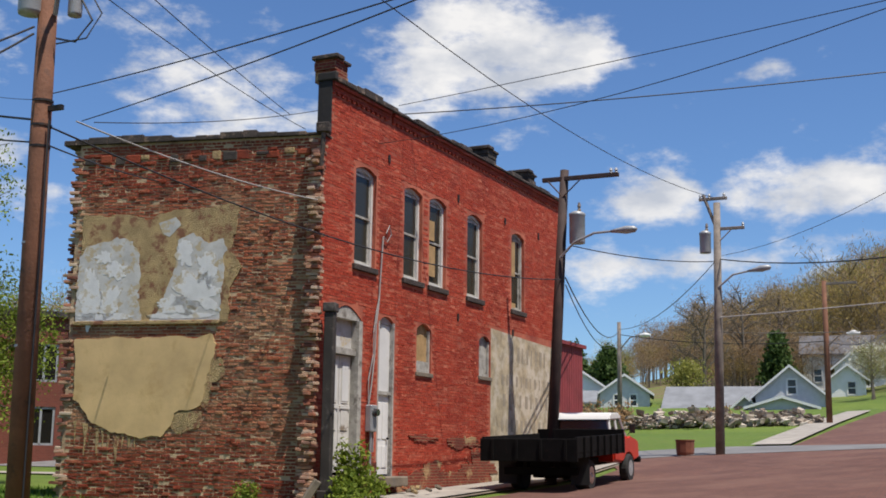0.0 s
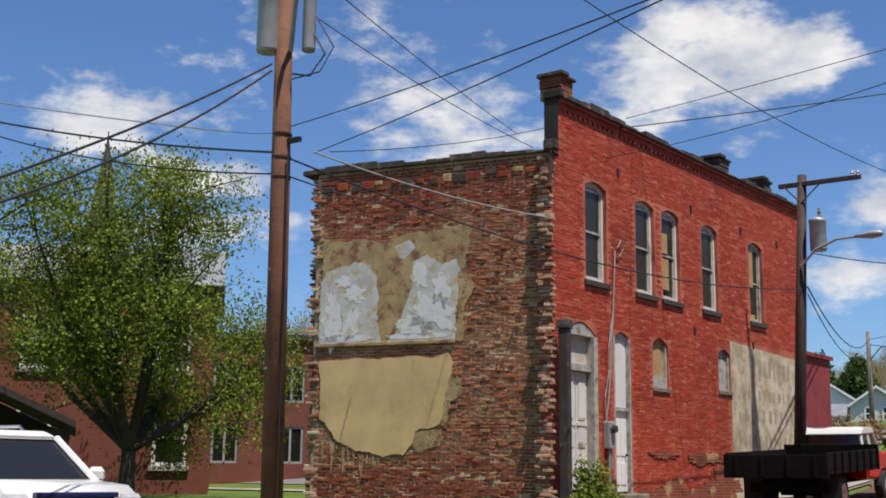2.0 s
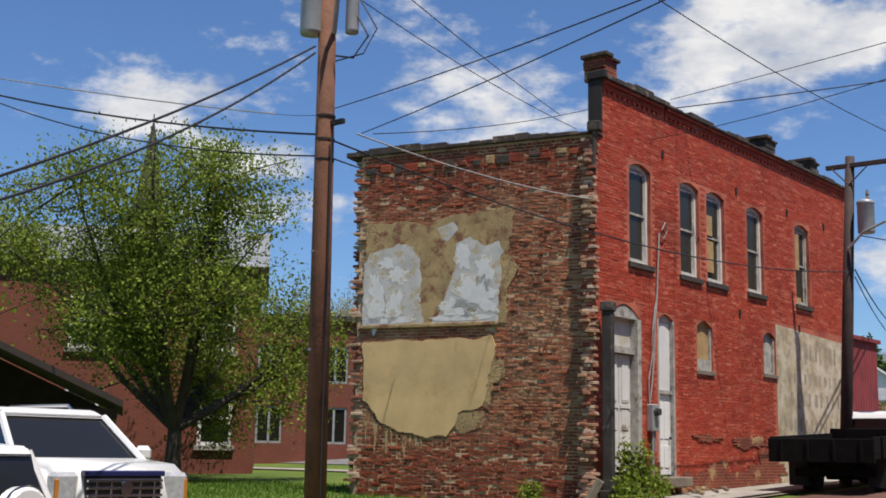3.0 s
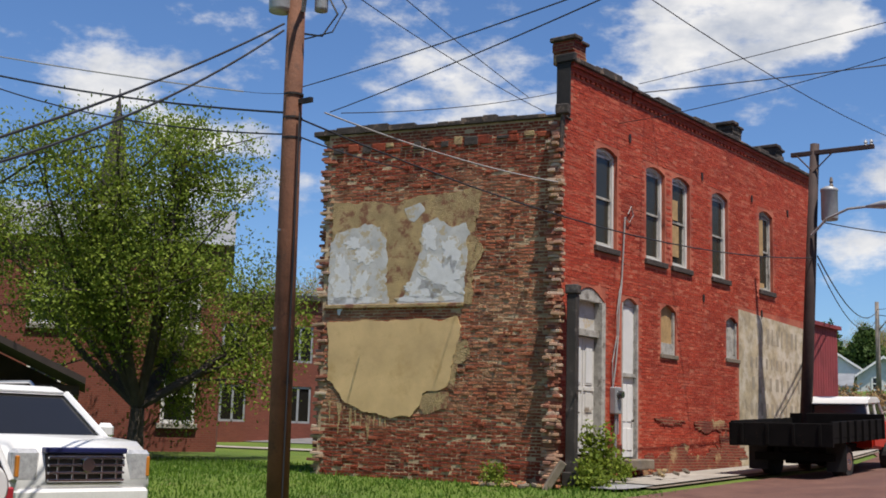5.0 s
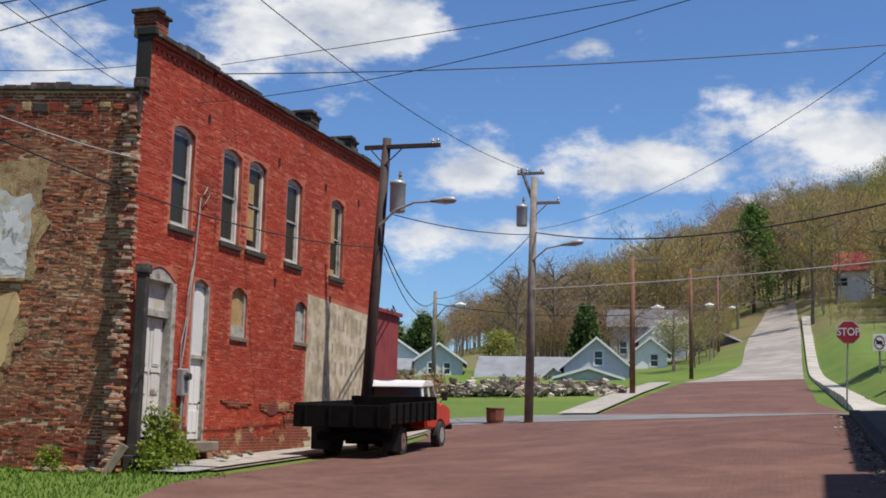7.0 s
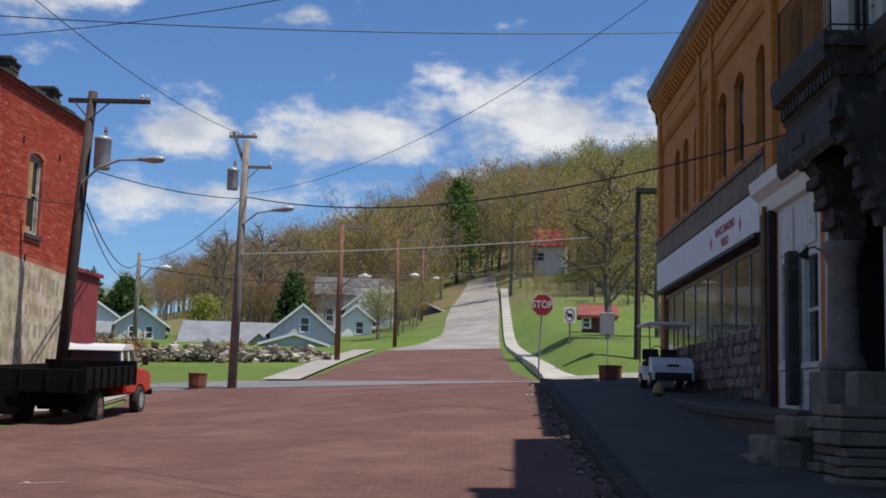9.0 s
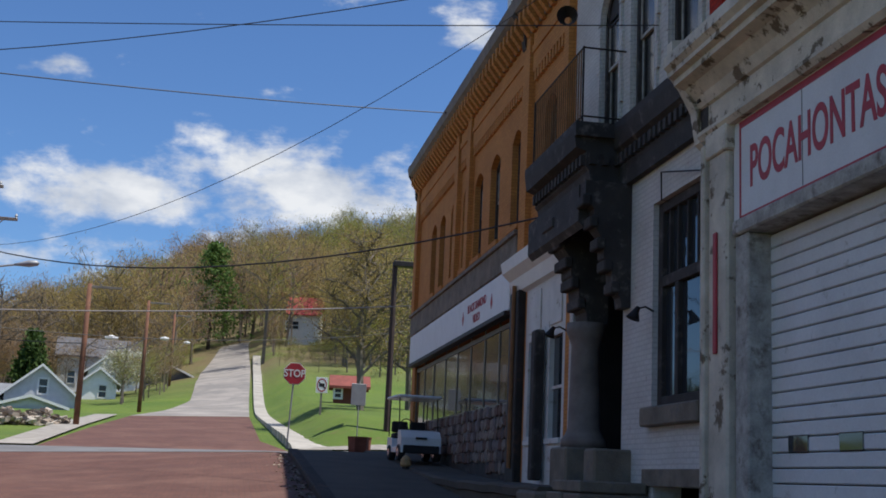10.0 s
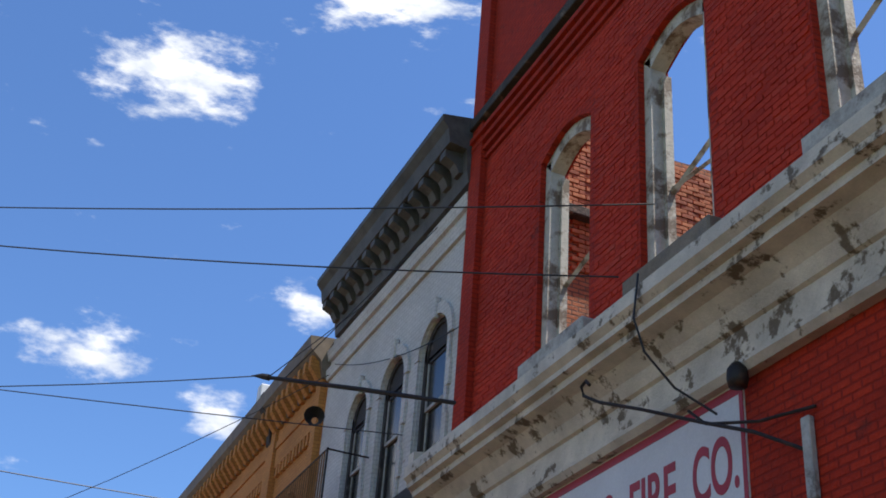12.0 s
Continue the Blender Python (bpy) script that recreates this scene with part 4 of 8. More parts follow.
# conduit and meter
t = thing("electric_conduit", RB, "pale looping service cable running down the wall to the meter", "cable")
bm = B()
tube(bm, [(2.86, -0.05, 7.5), (2.98, -0.07, 7.7), (3.06, -0.08, 7.5), (2.9, -0.06, 7.3), (2.72, -0.06, 7.4)], 0.014, 6)
tube(bm, [(2.72, -0.05, 7.4), (2.66, -0.06, 6.9), (2.62, -0.05, 6.3), (2.58, -0.05, 5.8), (2.46, -0.06, 5.3), (2.42, -0.06, 4.6), (2.30, -0.06, 3.9), (2.2, -0.05, 3.4)], 0.019, 6)
tube(bm, [(2.60, -0.05, 6.0), (2.44, -0.07, 5.6), (2.32, -0.08, 5.1), (2.34, -0.07, 4.6), (2.16, -0.06, 4.0), (2.2, -0.05, 3.4)], 0.016, 6)
part("cable", bm, M_WIRELIGHT, t)
t = thing("electric_meter", RB @ pose(2.28, 0, 3.2), "grey electric meter box with round glass dial", "electric meter")
bm = B()
box(bm, -0.14, 0.14, -0.16, 0.0, -0.35, 0.25, 0.02)
part("meter_box", bm, M_METALGREY, t)
bm = B()
tube(bm, [(0, -0.16, 0.08), (0, -0.27, 0.08)], [0.095, 0.08], 14)
part("dial", bm, M_GLASS, t)
bm = B()
tube(bm, [(0, -0.08, -0.35), (0, -0.07, -1.3)], 0.03, 8)
tube(bm, [(0.1, -0.08, -0.35), (0.12, -0.07, -0.8)], 0.02, 8)
part("pipe", bm, M_METALGREY, t)

# party wall, bare since the neighbour was pulled down
bm = B()
wall(bm, 0.0, 5.75, BASE - 0.3, 9.2, -0.33)
party = structure("wall_party", bm, M_LIME, "bare rough brick party wall with remnants of plaster", "wall", PW @ pose(0, -0.007, 0))
bm = B()
rnd = random.Random(11)
x = -0.1
while x < 5.9:
    w = rnd.uniform(0.25, 0.7)
    top = 9.29 + 0.05 * math.sin(x * 1.7) + rnd.uniform(-0.015, 0.015) + (0.05 if x > 1.3 else -0.03)
    box(bm, x, x + w - 0.005, 0.07, -0.42, 9.19, top, 0.015)
    x += w
structure("trim_party_coping", bm, M_COPING, "broken tar-black coping on the party wall", "trim", PW)
t = thing("rafter_ledge", PW, "row of broken joist ends and plaster ledge on the party wall", "ledge", kind="structure")
for k in range(16):
    bm = B()
    x = 0.25 + k * 0.34 + rnd.uniform(-0.08, 0.08)
    box(bm, x, x + rnd.uniform(0.16, 0.34), -0.02, rnd.uniform(0.02, 0.06), 8.76 + rnd.uniform(-0.06, 0.06), 8.88 + rnd.uniform(-0.03, 0.06), 0.015)
    part("joist_end", bm, M_PLASTER2 if k % 5 == 1 else (M_COPING if k % 2 else M_PARTYBRICK), t)
t = thing("plaster_remnants", PW, "ragged remnants of ochre plaster and flaking white paint", "plaster", kind="structure")
bm = B()
ragged(bm, [(5.62, 5.12), (5.55, 7.55), (4.6, 7.60), (3.9, 7.42), (3.4, 7.62), (1.85, 7.68), (1.95, 6.9), (1.78, 6.3), (2.05, 5.6), (2.0, 5.12), (3.3, 5.12), (3.55, 5.5), (3.75, 5.12)], -0.01, 0.022, 3, 0.09)
part("upper_plaster", bm, M_PLASTER2, t)
bm = B()
ragged(bm, [(5.60, 5.16), (5.60, 6.62), (5.45, 6.85), (5.1, 6.92), (4.7, 7.02), (4.3, 6.95), (4.12, 6.7), (4.10, 5.9), (3.98, 5.16)], 0.0, 0.026, 4, 0.06)
part("grey_paint", bm, M_PAINTGREY, t)
bm = B()
ragged(bm, [(3.85, 5.16), (3.6, 5.5), (3.45, 5.95), (3.3, 6.3), (3.2, 6.95), (2.95, 7.1), (2.6, 6.85), (2.2, 6.95), (2.12, 6.1), (2.2, 5.16)], 0.0, 0.026, 5, 0.09)
ragged(bm, [(3.68, 7.35), (3.35, 7.45), (3.2, 7.25), (3.45, 7.02), (3.6, 7.1)], 0.0, 0.026, 25, 0.05)
part("grey_paint", bm, M_PAINTGREY, t)
bm = B()
for u, z, w, h, s in ((2.75, 5.75, 1.0, 0.85, 6), (3.2, 5.5, 0.9, 0.4, 7), (2.55, 6.3, 0.5, 0.7, 8), (3.05, 6.65, 0.4, 0.5, 9), (5.25, 5.7, 0.5, 1.0, 12), (4.8, 5.6, 0.5, 0.7, 13), (4.7, 6.3, 0.5, 0.35, 14), (5.0, 6.6, 0.35, 0.25, 15), (4.9, 5.27, 1.3, 0.16, 16), (3.1, 5.27, 1.5, 0.13, 17)):
    blob(bm, u, z, w, h, 0.02, 0.030, s, 0.6 if s < 16 else 0.2, 80, 2.4)
part("white_paint", bm, M_PAINTWHITE, t)
bm = B()
box(bm, 2.2, 5.65, 0.0, 0.07, 5.08, 5.17, 0.015)
part("floor_ledge", bm, M_PLASTER2, t)
bm = B()
ragged(bm, [(5.55, 4.78), (2.35, 4.82), (2.3, 4.4), (2.42, 4.05), (2.5, 3.3), (3.1, 3.18), (3.2, 2.95), (3.4, 2.68), (3.9, 2.62), (4.6, 2.78), (5.1, 3.0), (5.3, 3.3), (5.52, 3.45)], -0.01, 0.026, 18, 0.05)
part("lower_plaster", bm, M_PLASTER, t, "large smooth ochre plaster patch")
bm = B()
ragged(bm, [(2.4, 4.6), (2.12, 4.4), (2.0, 4.0), (2.25, 3.75), (2.4, 3.2), (2.5, 3.3), (2.45, 4.0)], -0.01, 0.016, 21, 0.07)
ragged(bm, [(3.15, 3.2), (2.5, 3.22), (2.55, 2.85), (3.05, 2.72), (3.25, 2.9)], -0.01, 0.014, 23, 0.06)
rnd = random.Random(71)
u = 5.5
while u > 4.0:
    w = rnd.uniform(0.04, 0.16)
    z = 2.75 + 0.3 * max(0, (u - 4.7))
    ragged(bm, [(u, z), (u - w, z), (u - w * 0.6, z - rnd.uniform(0.25, 0.7)), (u - w * 0.4, z - rnd.uniform(0.2, 0.6))], -0.01, 0.010, u, 0.02)
    u -= w + rnd.uniform(0.01, 0.14)
part("plaster_edge", bm, M_PLASTER2, t)
# worn brick courses of the party wall, each brick uneven in depth
rs = np.random.RandomState(19)
courses = Cloud()
singles = []
for k in range(4):
    me = bpy.data.meshes.new("brick")
    j = rs.normal(0, 0.004, (4, 3))
    front = np.array([(-0.5, 0, -0.5), (0.5, 0, -0.5), (0.5, 0, 0.5), (-0.5, 0, 0.5)]) * (0.208, 1, 0.052) + j
    back = front * (1, 0, 1) + (0, -0.06, 0)
    me.from_pydata(np.concatenate([front, back]).tolist(), [], [(0, 1, 2, 3), (0, 4, 5, 1), (1, 5, 6, 2), (2, 6, 7, 3), (3, 7, 4, 0)])
    me.materials.append(M_PARTYBRICK)
    singles.append(me)
row = 0
z = BASE - 0.2
while z < 9.14:
    header = row % 7 == 3
    step = 0.113 if header else 0.226
    u = 0.03 + (row % 2) * step / 2
    while u + step < 5.74:
        lost = rs.rand() < 0.025
        y = min(0.012, max(-0.005, rs.normal(0.001, 0.004)))
        if not lost:
            if 7.84 < z < 8.52 and not header:
                ob = new("brick", singles[rs.randint(4)])
                ob.parent = party
                ob.matrix_local = pose(u + 0.108, y + 0.007, z + 0.03, rs.normal(0, 2.0), rs.normal(0, 0.8), rs.normal(0, 1.2))
            else:
                w_, h_ = step - rs.uniform(0.012, 0.024), 0.072 - rs.uniform(0.016, 0.026)
                f = np.array([(u, y, z), (u + w_, y, z), (u + w_, y, z + h_), (u, y, z + h_)]) + rs.normal(0, 0.004, (4, 3))
                b = f * (1, 0, 1) + (0, -0.05, 0)
                courses.add(np.concatenate([f, b]), [(0, 1, 2, 3), (0, 4, 5, 1), (1, 5, 6, 2), (2, 6, 7, 3), (3, 7, 4, 0)])
        u += step
    z += 0.072
    row += 1
ob = new("brick_courses", courses.mesh("brick_courses", M_PARTYBRICK))
ob.parent = party
ob.matrix_local = pose(0, 0.007, 0)
tagged(ob, "", "", "", "stuff")
# toothed brick ends at the corner and along the outer edge
t = thing("corner_teeth", PW, "ragged toothed brick ends of a demolished wall at the corner", "brickwork", kind="structure")
cubes = {}
for k in range(5):
    me = bpy.data.meshes.new("brick")
    bm = B()
    box(bm, -0.10, 0.10, -0.06, 0.06, -0.031, 0.031, 0.006)
    bmesh.ops.recalc_face_normals(bm, faces=bm.faces[:])
    bm.to_mesh(me)
    bm.free()
    me.materials.append(M_LOOSE)
    cubes[k] = me
rnd = random.Random(31)


def tooth(u, y, z, s=1.0, pick=(0, 1, 1, 2, 3, 4), deep=0.0):
    ob = new("brick", cubes[rnd.choice(pick)])
    ob.parent = t
    ob.matrix_local = pose(u, y, z, rnd.uniform(-5, 5), rnd.uniform(-4, 4), rnd.uniform(-14, 14)) @ Matrix.Diagonal((rnd.uniform(0.8, 1.5) * s, deep or rnd.uniform(0.8, 1.5), 1, 1))


def stub(z):
    """How far the broken end of the demolished wall still stands out."""
    return np.interp(z, (1.2, 2.2, 3.0, 4.8, 8.2, 9.1), (0.42, 0.38, 0.25, 0.20, 0.18, 0.10)) + 0.05 * math.sin(z * 5.3)


z = 1.2
while z < 9.1:
    p = stub(z)
    tooth(0.06 + rnd.uniform(-0.05, 0.03), p / 2 + rnd.uniform(-0.04, 0.03), z, 1.15, (0, 1, 2, 3, 4), p / 0.12)
    tooth(0.14 + rnd.uniform(-0.06, 0.06), p * 0.42 + rnd.uniform(-0.03, 0.05), z + 0.004, 0.8, (0, 1, 2, 3, 4), p * 0.84 / 0.12)
    if rnd.random() < 0.45:
        tooth(0.05 + rnd.uniform(-0.1, 0.12), p + rnd.uniform(-0.03, 0.06), z, 0.7)
    z += 0.072
z = 1.2
while z < 9.1:
    tooth(5.72 + rnd.uniform(-0.04, 0.10), -0.1 + rnd.uniform(-0.1, 0.1), z, 1.2)
    z += 0.075
# bricks that stand proud of the eroded wall face
proud = cubes[0].copy()
proud.materials[0] = M_PARTYBRICK
cubes = {k: proud for k in range(5)}
t = thing("proud_bricks", PW, "loose bricks standing proud of the eroded party wall", "brickwork", kind="structure")
made = 0
while made < 120:
    u, z = rnd.uniform(0.35, 5.65), 1.45 + 0.072 * rnd.randint(0, 104)
    if (1.95 < u < 5.75 and 5.0 < z < 7.75) or (2.2 < u < 5.6 and 2.55 < z < 4.9):
        continue
    tooth(u, -0.052 + rnd.uniform(0.0, 0.014), z, rnd.choice((0.6, 1.0, 1.0)), (1, 1, 1, 3, 0, 4), 1.0)
    made += 1
# iron pilaster left at the corner
t = thing("corner_post", PW @ pose(0.0, 0, 0), "dark cast-iron shopfront post at the corner of the building", "post")
bm = B()
box(bm, -0.42, -0.20, -0.10, 0.12, 1.5, 5.3, 0.02)
box(bm, -0.45, -0.17, -0.13, 0.15, 5.3, 5.5, 0.02)
box(bm, -0.47, -0.15, -0.14, 0.17, 1.3, 1.6, 0.02)
part("shaft", bm, M_SLATE, t)
t = thing("downpipe", PW @ pose(0.02, 0.10, 0), "rusty downpipe at the top of the corner", "downpipe")
bm = B()
tube(bm, [(-0.1, 0.05, 9.4), (-0.1, 0.07, 9.0), (-0.06, 0.07, 8.3)], 0.05, 8)
box(bm, -0.25, 0.05, -0.05, 0.15, 9.2, 9.42, 0.02)
part("pipe", bm, M_COPING, t)
# the other walls and the flat roof close the building
bm = B()
e = PW @ Vector((5.75, -0.2, 0))
c2, c3 = RB @ Vector((14.45, 0.2, 0)), RB @ Vector((14.45, 7.5, 0))
for p, q in ((e, c3), (c3, c2)):
    d = (q - p).to_2d()
    n_ = Vector((-d.y, d.x)).normalized() * 0.15
    prism(bm, [(p.x - n_.x, p.y - n_.y), (q.x - n_.x, q.y - n_.y), (q.x + n_.x, q.y + n_.y), (p.x + n_.x, p.y + n_.y)], "z", BASE, 9.3)
structure("wall_red_rear", bm, M_PARTY, "rear brick walls of the corner building", "wall")
bm = B()
c0 = PW @ Vector((0.3, -0.3, 0))
prism(bm, [(p.x, p.y) for p in (c0, e, c3, c2)], "z", 8.95, 9.12)
prism(bm, [(p.x, p.y) for p in (c0, e, c3, c2)], "z", 5.8, 5.95)
structure("roof_red", bm, M_COPING, "flat tarred roof and upper floor of the corner building", "roof")
bm = B()
box(bm, 14.62, 17.2, 0.25, 5.0, 1.4, 6.0)
box(bm, 14.52, 17.35, 0.12, 5.1, 6.0, 6.12)
for k in range(12):
    box(bm, 14.64 + k * 0.215, 14.65 + k * 0.215 + 0.19, 0.22, 0.26, 1.5, 6.0)
t = structure("wall_lean_to", bm, plain("faded_red_boards", (0.25, 0.035, 0.04), 0.8, vary=0.3, scale=2.0, worn=(0.16, 0.05, 0.05)), "faded red boarded lean-to behind the brick building", "lean-to", RB)

# ---- the shop row ----
RF = pose(5.7, 0, 0, 0, 0, 90)   # local x up the street, y out towards the street


def bracket_row(bm, x0, x1, step, w, y0, y1, z0, z1):
    x = x0
    while x < x1 - w:
        prism(bm, [(y0, z1), (y1, z1), (y1, z1 - (z1 - z0) * 0.45), (y0 + (y1 - y0) * 0.35, z0), (y0, z0)], "x", x, x + w)
        x += step


# orange painted block
OWIN = [(34.0, 34.85), (32.6, 33.45), (31.0, 31.75), (29.45, 30.05), (27.6, 28.55), (25.75, 26.75), (23.75, 24.6)]
ops = [(a, b, 7.65, 9.75, 0.22) for a, b in OWIN] + [(21.0, 21.9, 7.6, 9.7, 0.22), (23.95, 36.9, 3.85, 5.75, 0.0), (20.05, 22.85, 2.3, 6.1, 0.0)]
bm = B()
wall(bm, 19.8, 37.5, 1.2, 11.4, -0.4, ops)
structure("wall_orange", bm, M_ORANGE, "orange painted brick upper wall of the shop block", "wall", RF)
bm = B()
for a, b in ((19.85, 20.15), (22.75, 23.3), (28.75, 29.15), (30.35, 30.75), (37.0, 37.5)):
    box(bm, a, b, 0, 0.13, 6.9, 11.4)
for a, b in ((20.2, 22.7), (23.35, 28.7), (29.2, 30.3), (30.8, 36.95)):
    box(bm, a, b, 0, 0.07, 10.55, 11.4)
    box(bm, a, b, 0, 0.10, 10.95, 11.1)
    x = a + 0.05
    while x < b - 0.12:
        box(bm, x, x + 0.11, 0.0, 0.07, 10.32, 10.55)
        x += 0.22
structure("trim_orange", bm, M_ORANGE, "raised brick pilasters and corbelled panels, painted orange", "trim", RF)
for k, (a, b) in enumerate(OWIN + [(21.0, 21.9)]):
    sash_window("window_%d" % (k + 10), RF @ pose(a, 0, 0), b - a, 7.65, 9.75, 0.22, M_SLATE, sill=M_ORANGE, inset=0.14, side=-1, mullions=0)
bm = B()
prism(bm, [(0, 11.4), (0.12, 11.4), (0.2, 11.75), (0.42, 11.95), (0.46, 12.2), (0.0, 12.25), (-0.3, 12.2), (-0.3, 11.4)], "x", 19.8, 37.6)
structure("trim_orange_cornice", bm, plain("grey_brown_cornice", (0.20, 0.15, 0.11), 0.7, vary=0.35), "projecting metal cornice of the orange block", "cornice", RF)
bm = B()
bracket_row(bm, 19.9, 37.5, 0.36, 0.15, 0.03, 0.36, 11.35, 11.85)
structure("trim_orange_brackets", bm, M_ORANGE, "row of orange brackets under the cornice", "cornice", RF)
t = thing("cornice_scroll", RF, "end bracket of the orange cornice", "bracket", "cornice end brackets", "structure")
for x in (37.35, 23.05):
    bm = B()
    prism(bm, [(0.0, 11.0), (0.16, 11.2), (0.2, 11.6), (0.42, 11.95), (0.44, 12.27), (0.0, 12.3)], "x", x, x + 0.25)
    part("end_bracket", bm, M_COPING, t)
# white block standing for the end face of the taller far parapet
t = thing("parapet_end_block", RF @ pose(23.6, -0.2, 12.2), "white painted block on the cornice of the orange building", "roof block")
bm = B()
box(bm, -0.14, 0.14, -0.5, 0.62, -0.05, 0.44, 0.02)
part("block", bm, M_WHITECLEAN, t)
# grey band and white shop sign
bm = B()
box(bm, 23.4, 37.45, 0, 0.14, 6.72, 7.35, 0.02)
box(bm, 23.35, 37.5, 0, 0.2, 7.3, 7.4, 0.01)
structure("trim_shop_band", bm, M_STONE, "grey peeling band above the shop sign", "trim", RF)
t = thing("shop_sign", RF, "long white shop sign board with small red lettering", "sign")
bm = B()
box(bm, 23.9, 37.4, 0.02, 0.12, 5.82, 6.70, 0.01)
part("board", bm, M_WHITECLEAN, t)
RFT = pose(0, 0, 0, 90, 0, 180)
text("lettering", "BLACK DIAMOND", 0.27, M_SIGNRED, pose(27.2, 0.125, 6.36) @ RFT, t, squeeze=0.95, label="red lettering")
text("lettering", "VIDEO", 0.27, M_SIGNRED, pose(27.2, 0.125, 6.06) @ RFT, t, squeeze=1.0, label="red lettering")
for x in (25.6, 28.8):
    bm = B()
    prism(bm, [(x - 0.1, 6.2), (x, 6.05), (x + 0.1, 6.2), (x, 6.4)], "y", 0.12, 0.128)
    part("emblem", bm, M_SIGNRED, t, "small red diamond emblem")
# shop front: mullioned glazing over a fieldstone base
t = thing("window_20", RF, "shop front glazing with pale mullions and pieces of white trim", "shop window", kind="structure")
bm = B()
xs = [23.95, 25.5, 27.0, 28.6, 30.3, 32.0, 33.8, 35.4, 36.9]
for x in xs:
    box(bm, x - 0.035, x + 0.035, -0.10, -0.065, 3.85, 5.75)
box(bm, 23.95, 36.9, -0.15, -0.06, 5.55, 5.65)
box(bm, 23.95, 36.9, -0.15, 0.03, 3.85, 3.95)
part("window_frame", bm, plain("bronze_mullions", (0.20, 0.17, 0.12), 0.5, 0.2), t)
for a, b in zip(xs, xs[1:]):
    bm = B()
    box(bm, a + 0.035, b - 0.035, -0.095, -0.085, 3.95, 5.55)
    part("pane", bm, M_GLASS, t)
bm = B()
box(bm, 23.9, 36.95, 0.0, 0.22, 5.70, 5.80, 0.01)
part("awning_rail", bm, M_IRON, t)
t = thing("stone_base", RF, "fieldstone veneer base of mixed brown and grey stones", "stone wall", kind="structure")
stone_meshes = []
for k in range(6):
    me = bpy.data.meshes.new("stone")
    bm = B()
    rnd = random.Random(70 + k)
    n_ = rnd.randint(5, 7)
    prism(bm, [(math.cos(math.tau * i / n_ + 0.3) * 0.17 * rnd.uniform(0.85, 1.15), math.sin(math.tau * i / n_ + 0.3) * 0.13 * rnd.uniform(0.85, 1.15)) for i in range(n_)], "y", -0.02, 0.07)
    bmesh.ops.bevel(bm, geom=bm.edges[:], offset=0.018, segments=1, affect="EDGES")
    bmesh.ops.recalc_face_normals(bm, faces=bm.faces[:])
    bm.to_mesh(me)
    bm.free()
    base = [(0.16, 0.10, 0.075), (0.21, 0.17, 0.14), (0.10, 0.075, 0.065), (0.25, 0.20, 0.16), (0.13, 0.07, 0.05), (0.18, 0.15, 0.14)][k]
    me.materials.append(plain("fieldstone_%d" % k, base, 0.85, vary=0.4, scale=6))
    stone_meshes.append(me)
bm = B()
box(bm, 23.5, 37.4, -0.2, 0.02, 1.5, 3.85)
part("mortar_bed", bm, M_SLATE, t)
rnd = random.Random(5)
row = 0
z = 2.62
while z < 3.85:
    x = 23.6 + (row % 2) * 0.14
    while x < 36.0:
        if z > 2.5 + (x - 24) * 0.06:
            ob = new("stone", rnd.choice(stone_meshes))
            ob.parent = t
            ob.matrix_local = pose(x + rnd.uniform(-0.03, 0.03), 0.0, z + rnd.uniform(-0.02, 0.02), 0, rnd.uniform(0, 360) if rnd.random() < 0.3 else rnd.uniform(-25, 25), 0)
        x += 0.31
    z += 0.235
    row += 1
# white shop front beside it
t = thing("shop_front", RF, "white painted timber shop front with two narrow windows", "shop front", kind="structure")
bm = B()
prism(bm, [(0.0, 6.05), (0.10, 6.1), (0.16, 6.35), (0.32, 6.5), (0.36, 6.72), (0.0, 6.8)], "x", 19.95, 23.75)
part("cornice", bm, M_WHITECLEAN, t)
bm = B()
wall(bm, 20.05, 22.85, 2.3, 6.08, -0.16, [(20.2, 21.05, 3.12, 4.95, 0), (21.65, 22.6, 3.2, 5.0, 0)])
for a, b in ((20.2, 21.05), (21.65, 22.6)):
    box(bm, a + 0.08, b - 0.08, 0.0, 0.03, 2.55, 2.98, 0.01)
    box(bm, a - 0.06, b + 0.06, 0.0, 0.06, 3.02, 3.12, 0.01)
    box(bm, a + 0.05, b - 0.05, 0.0, 0.03, 5.15, 5.95, 0.01)
    box(bm, a, b, -0.12, -0.06, 4.0, 4.06)
part("panelling", bm, M_WHITE, t)
for a, b in ((20.2, 21.05), (21.65, 22.6)):
    bm = B()
    box(bm, a, b, -0.11, -0.09, 3.1, 5.0)
    part("pane", bm, M_GLASS, t)
bm = B()
box(bm, 21.2, 21.5, 0.05, 0.24, 2.38, 5.1, 0.03)
part("post", bm, M_SLATE, t, "dark timber post")
bm = B()
box(bm, 22.95, 23.65, -0.05, 0.16, 2.3, 6.1, 0.02)
part("pilaster", bm, M_IRON, t, "dark rusty iron pilaster")
bm = B()
tube(bm, [(23.2, 0.18, 2.6), (23.2, 0.18, 6.2)], 0.05, 8)
part("downpipe", bm, M_RUST, t)
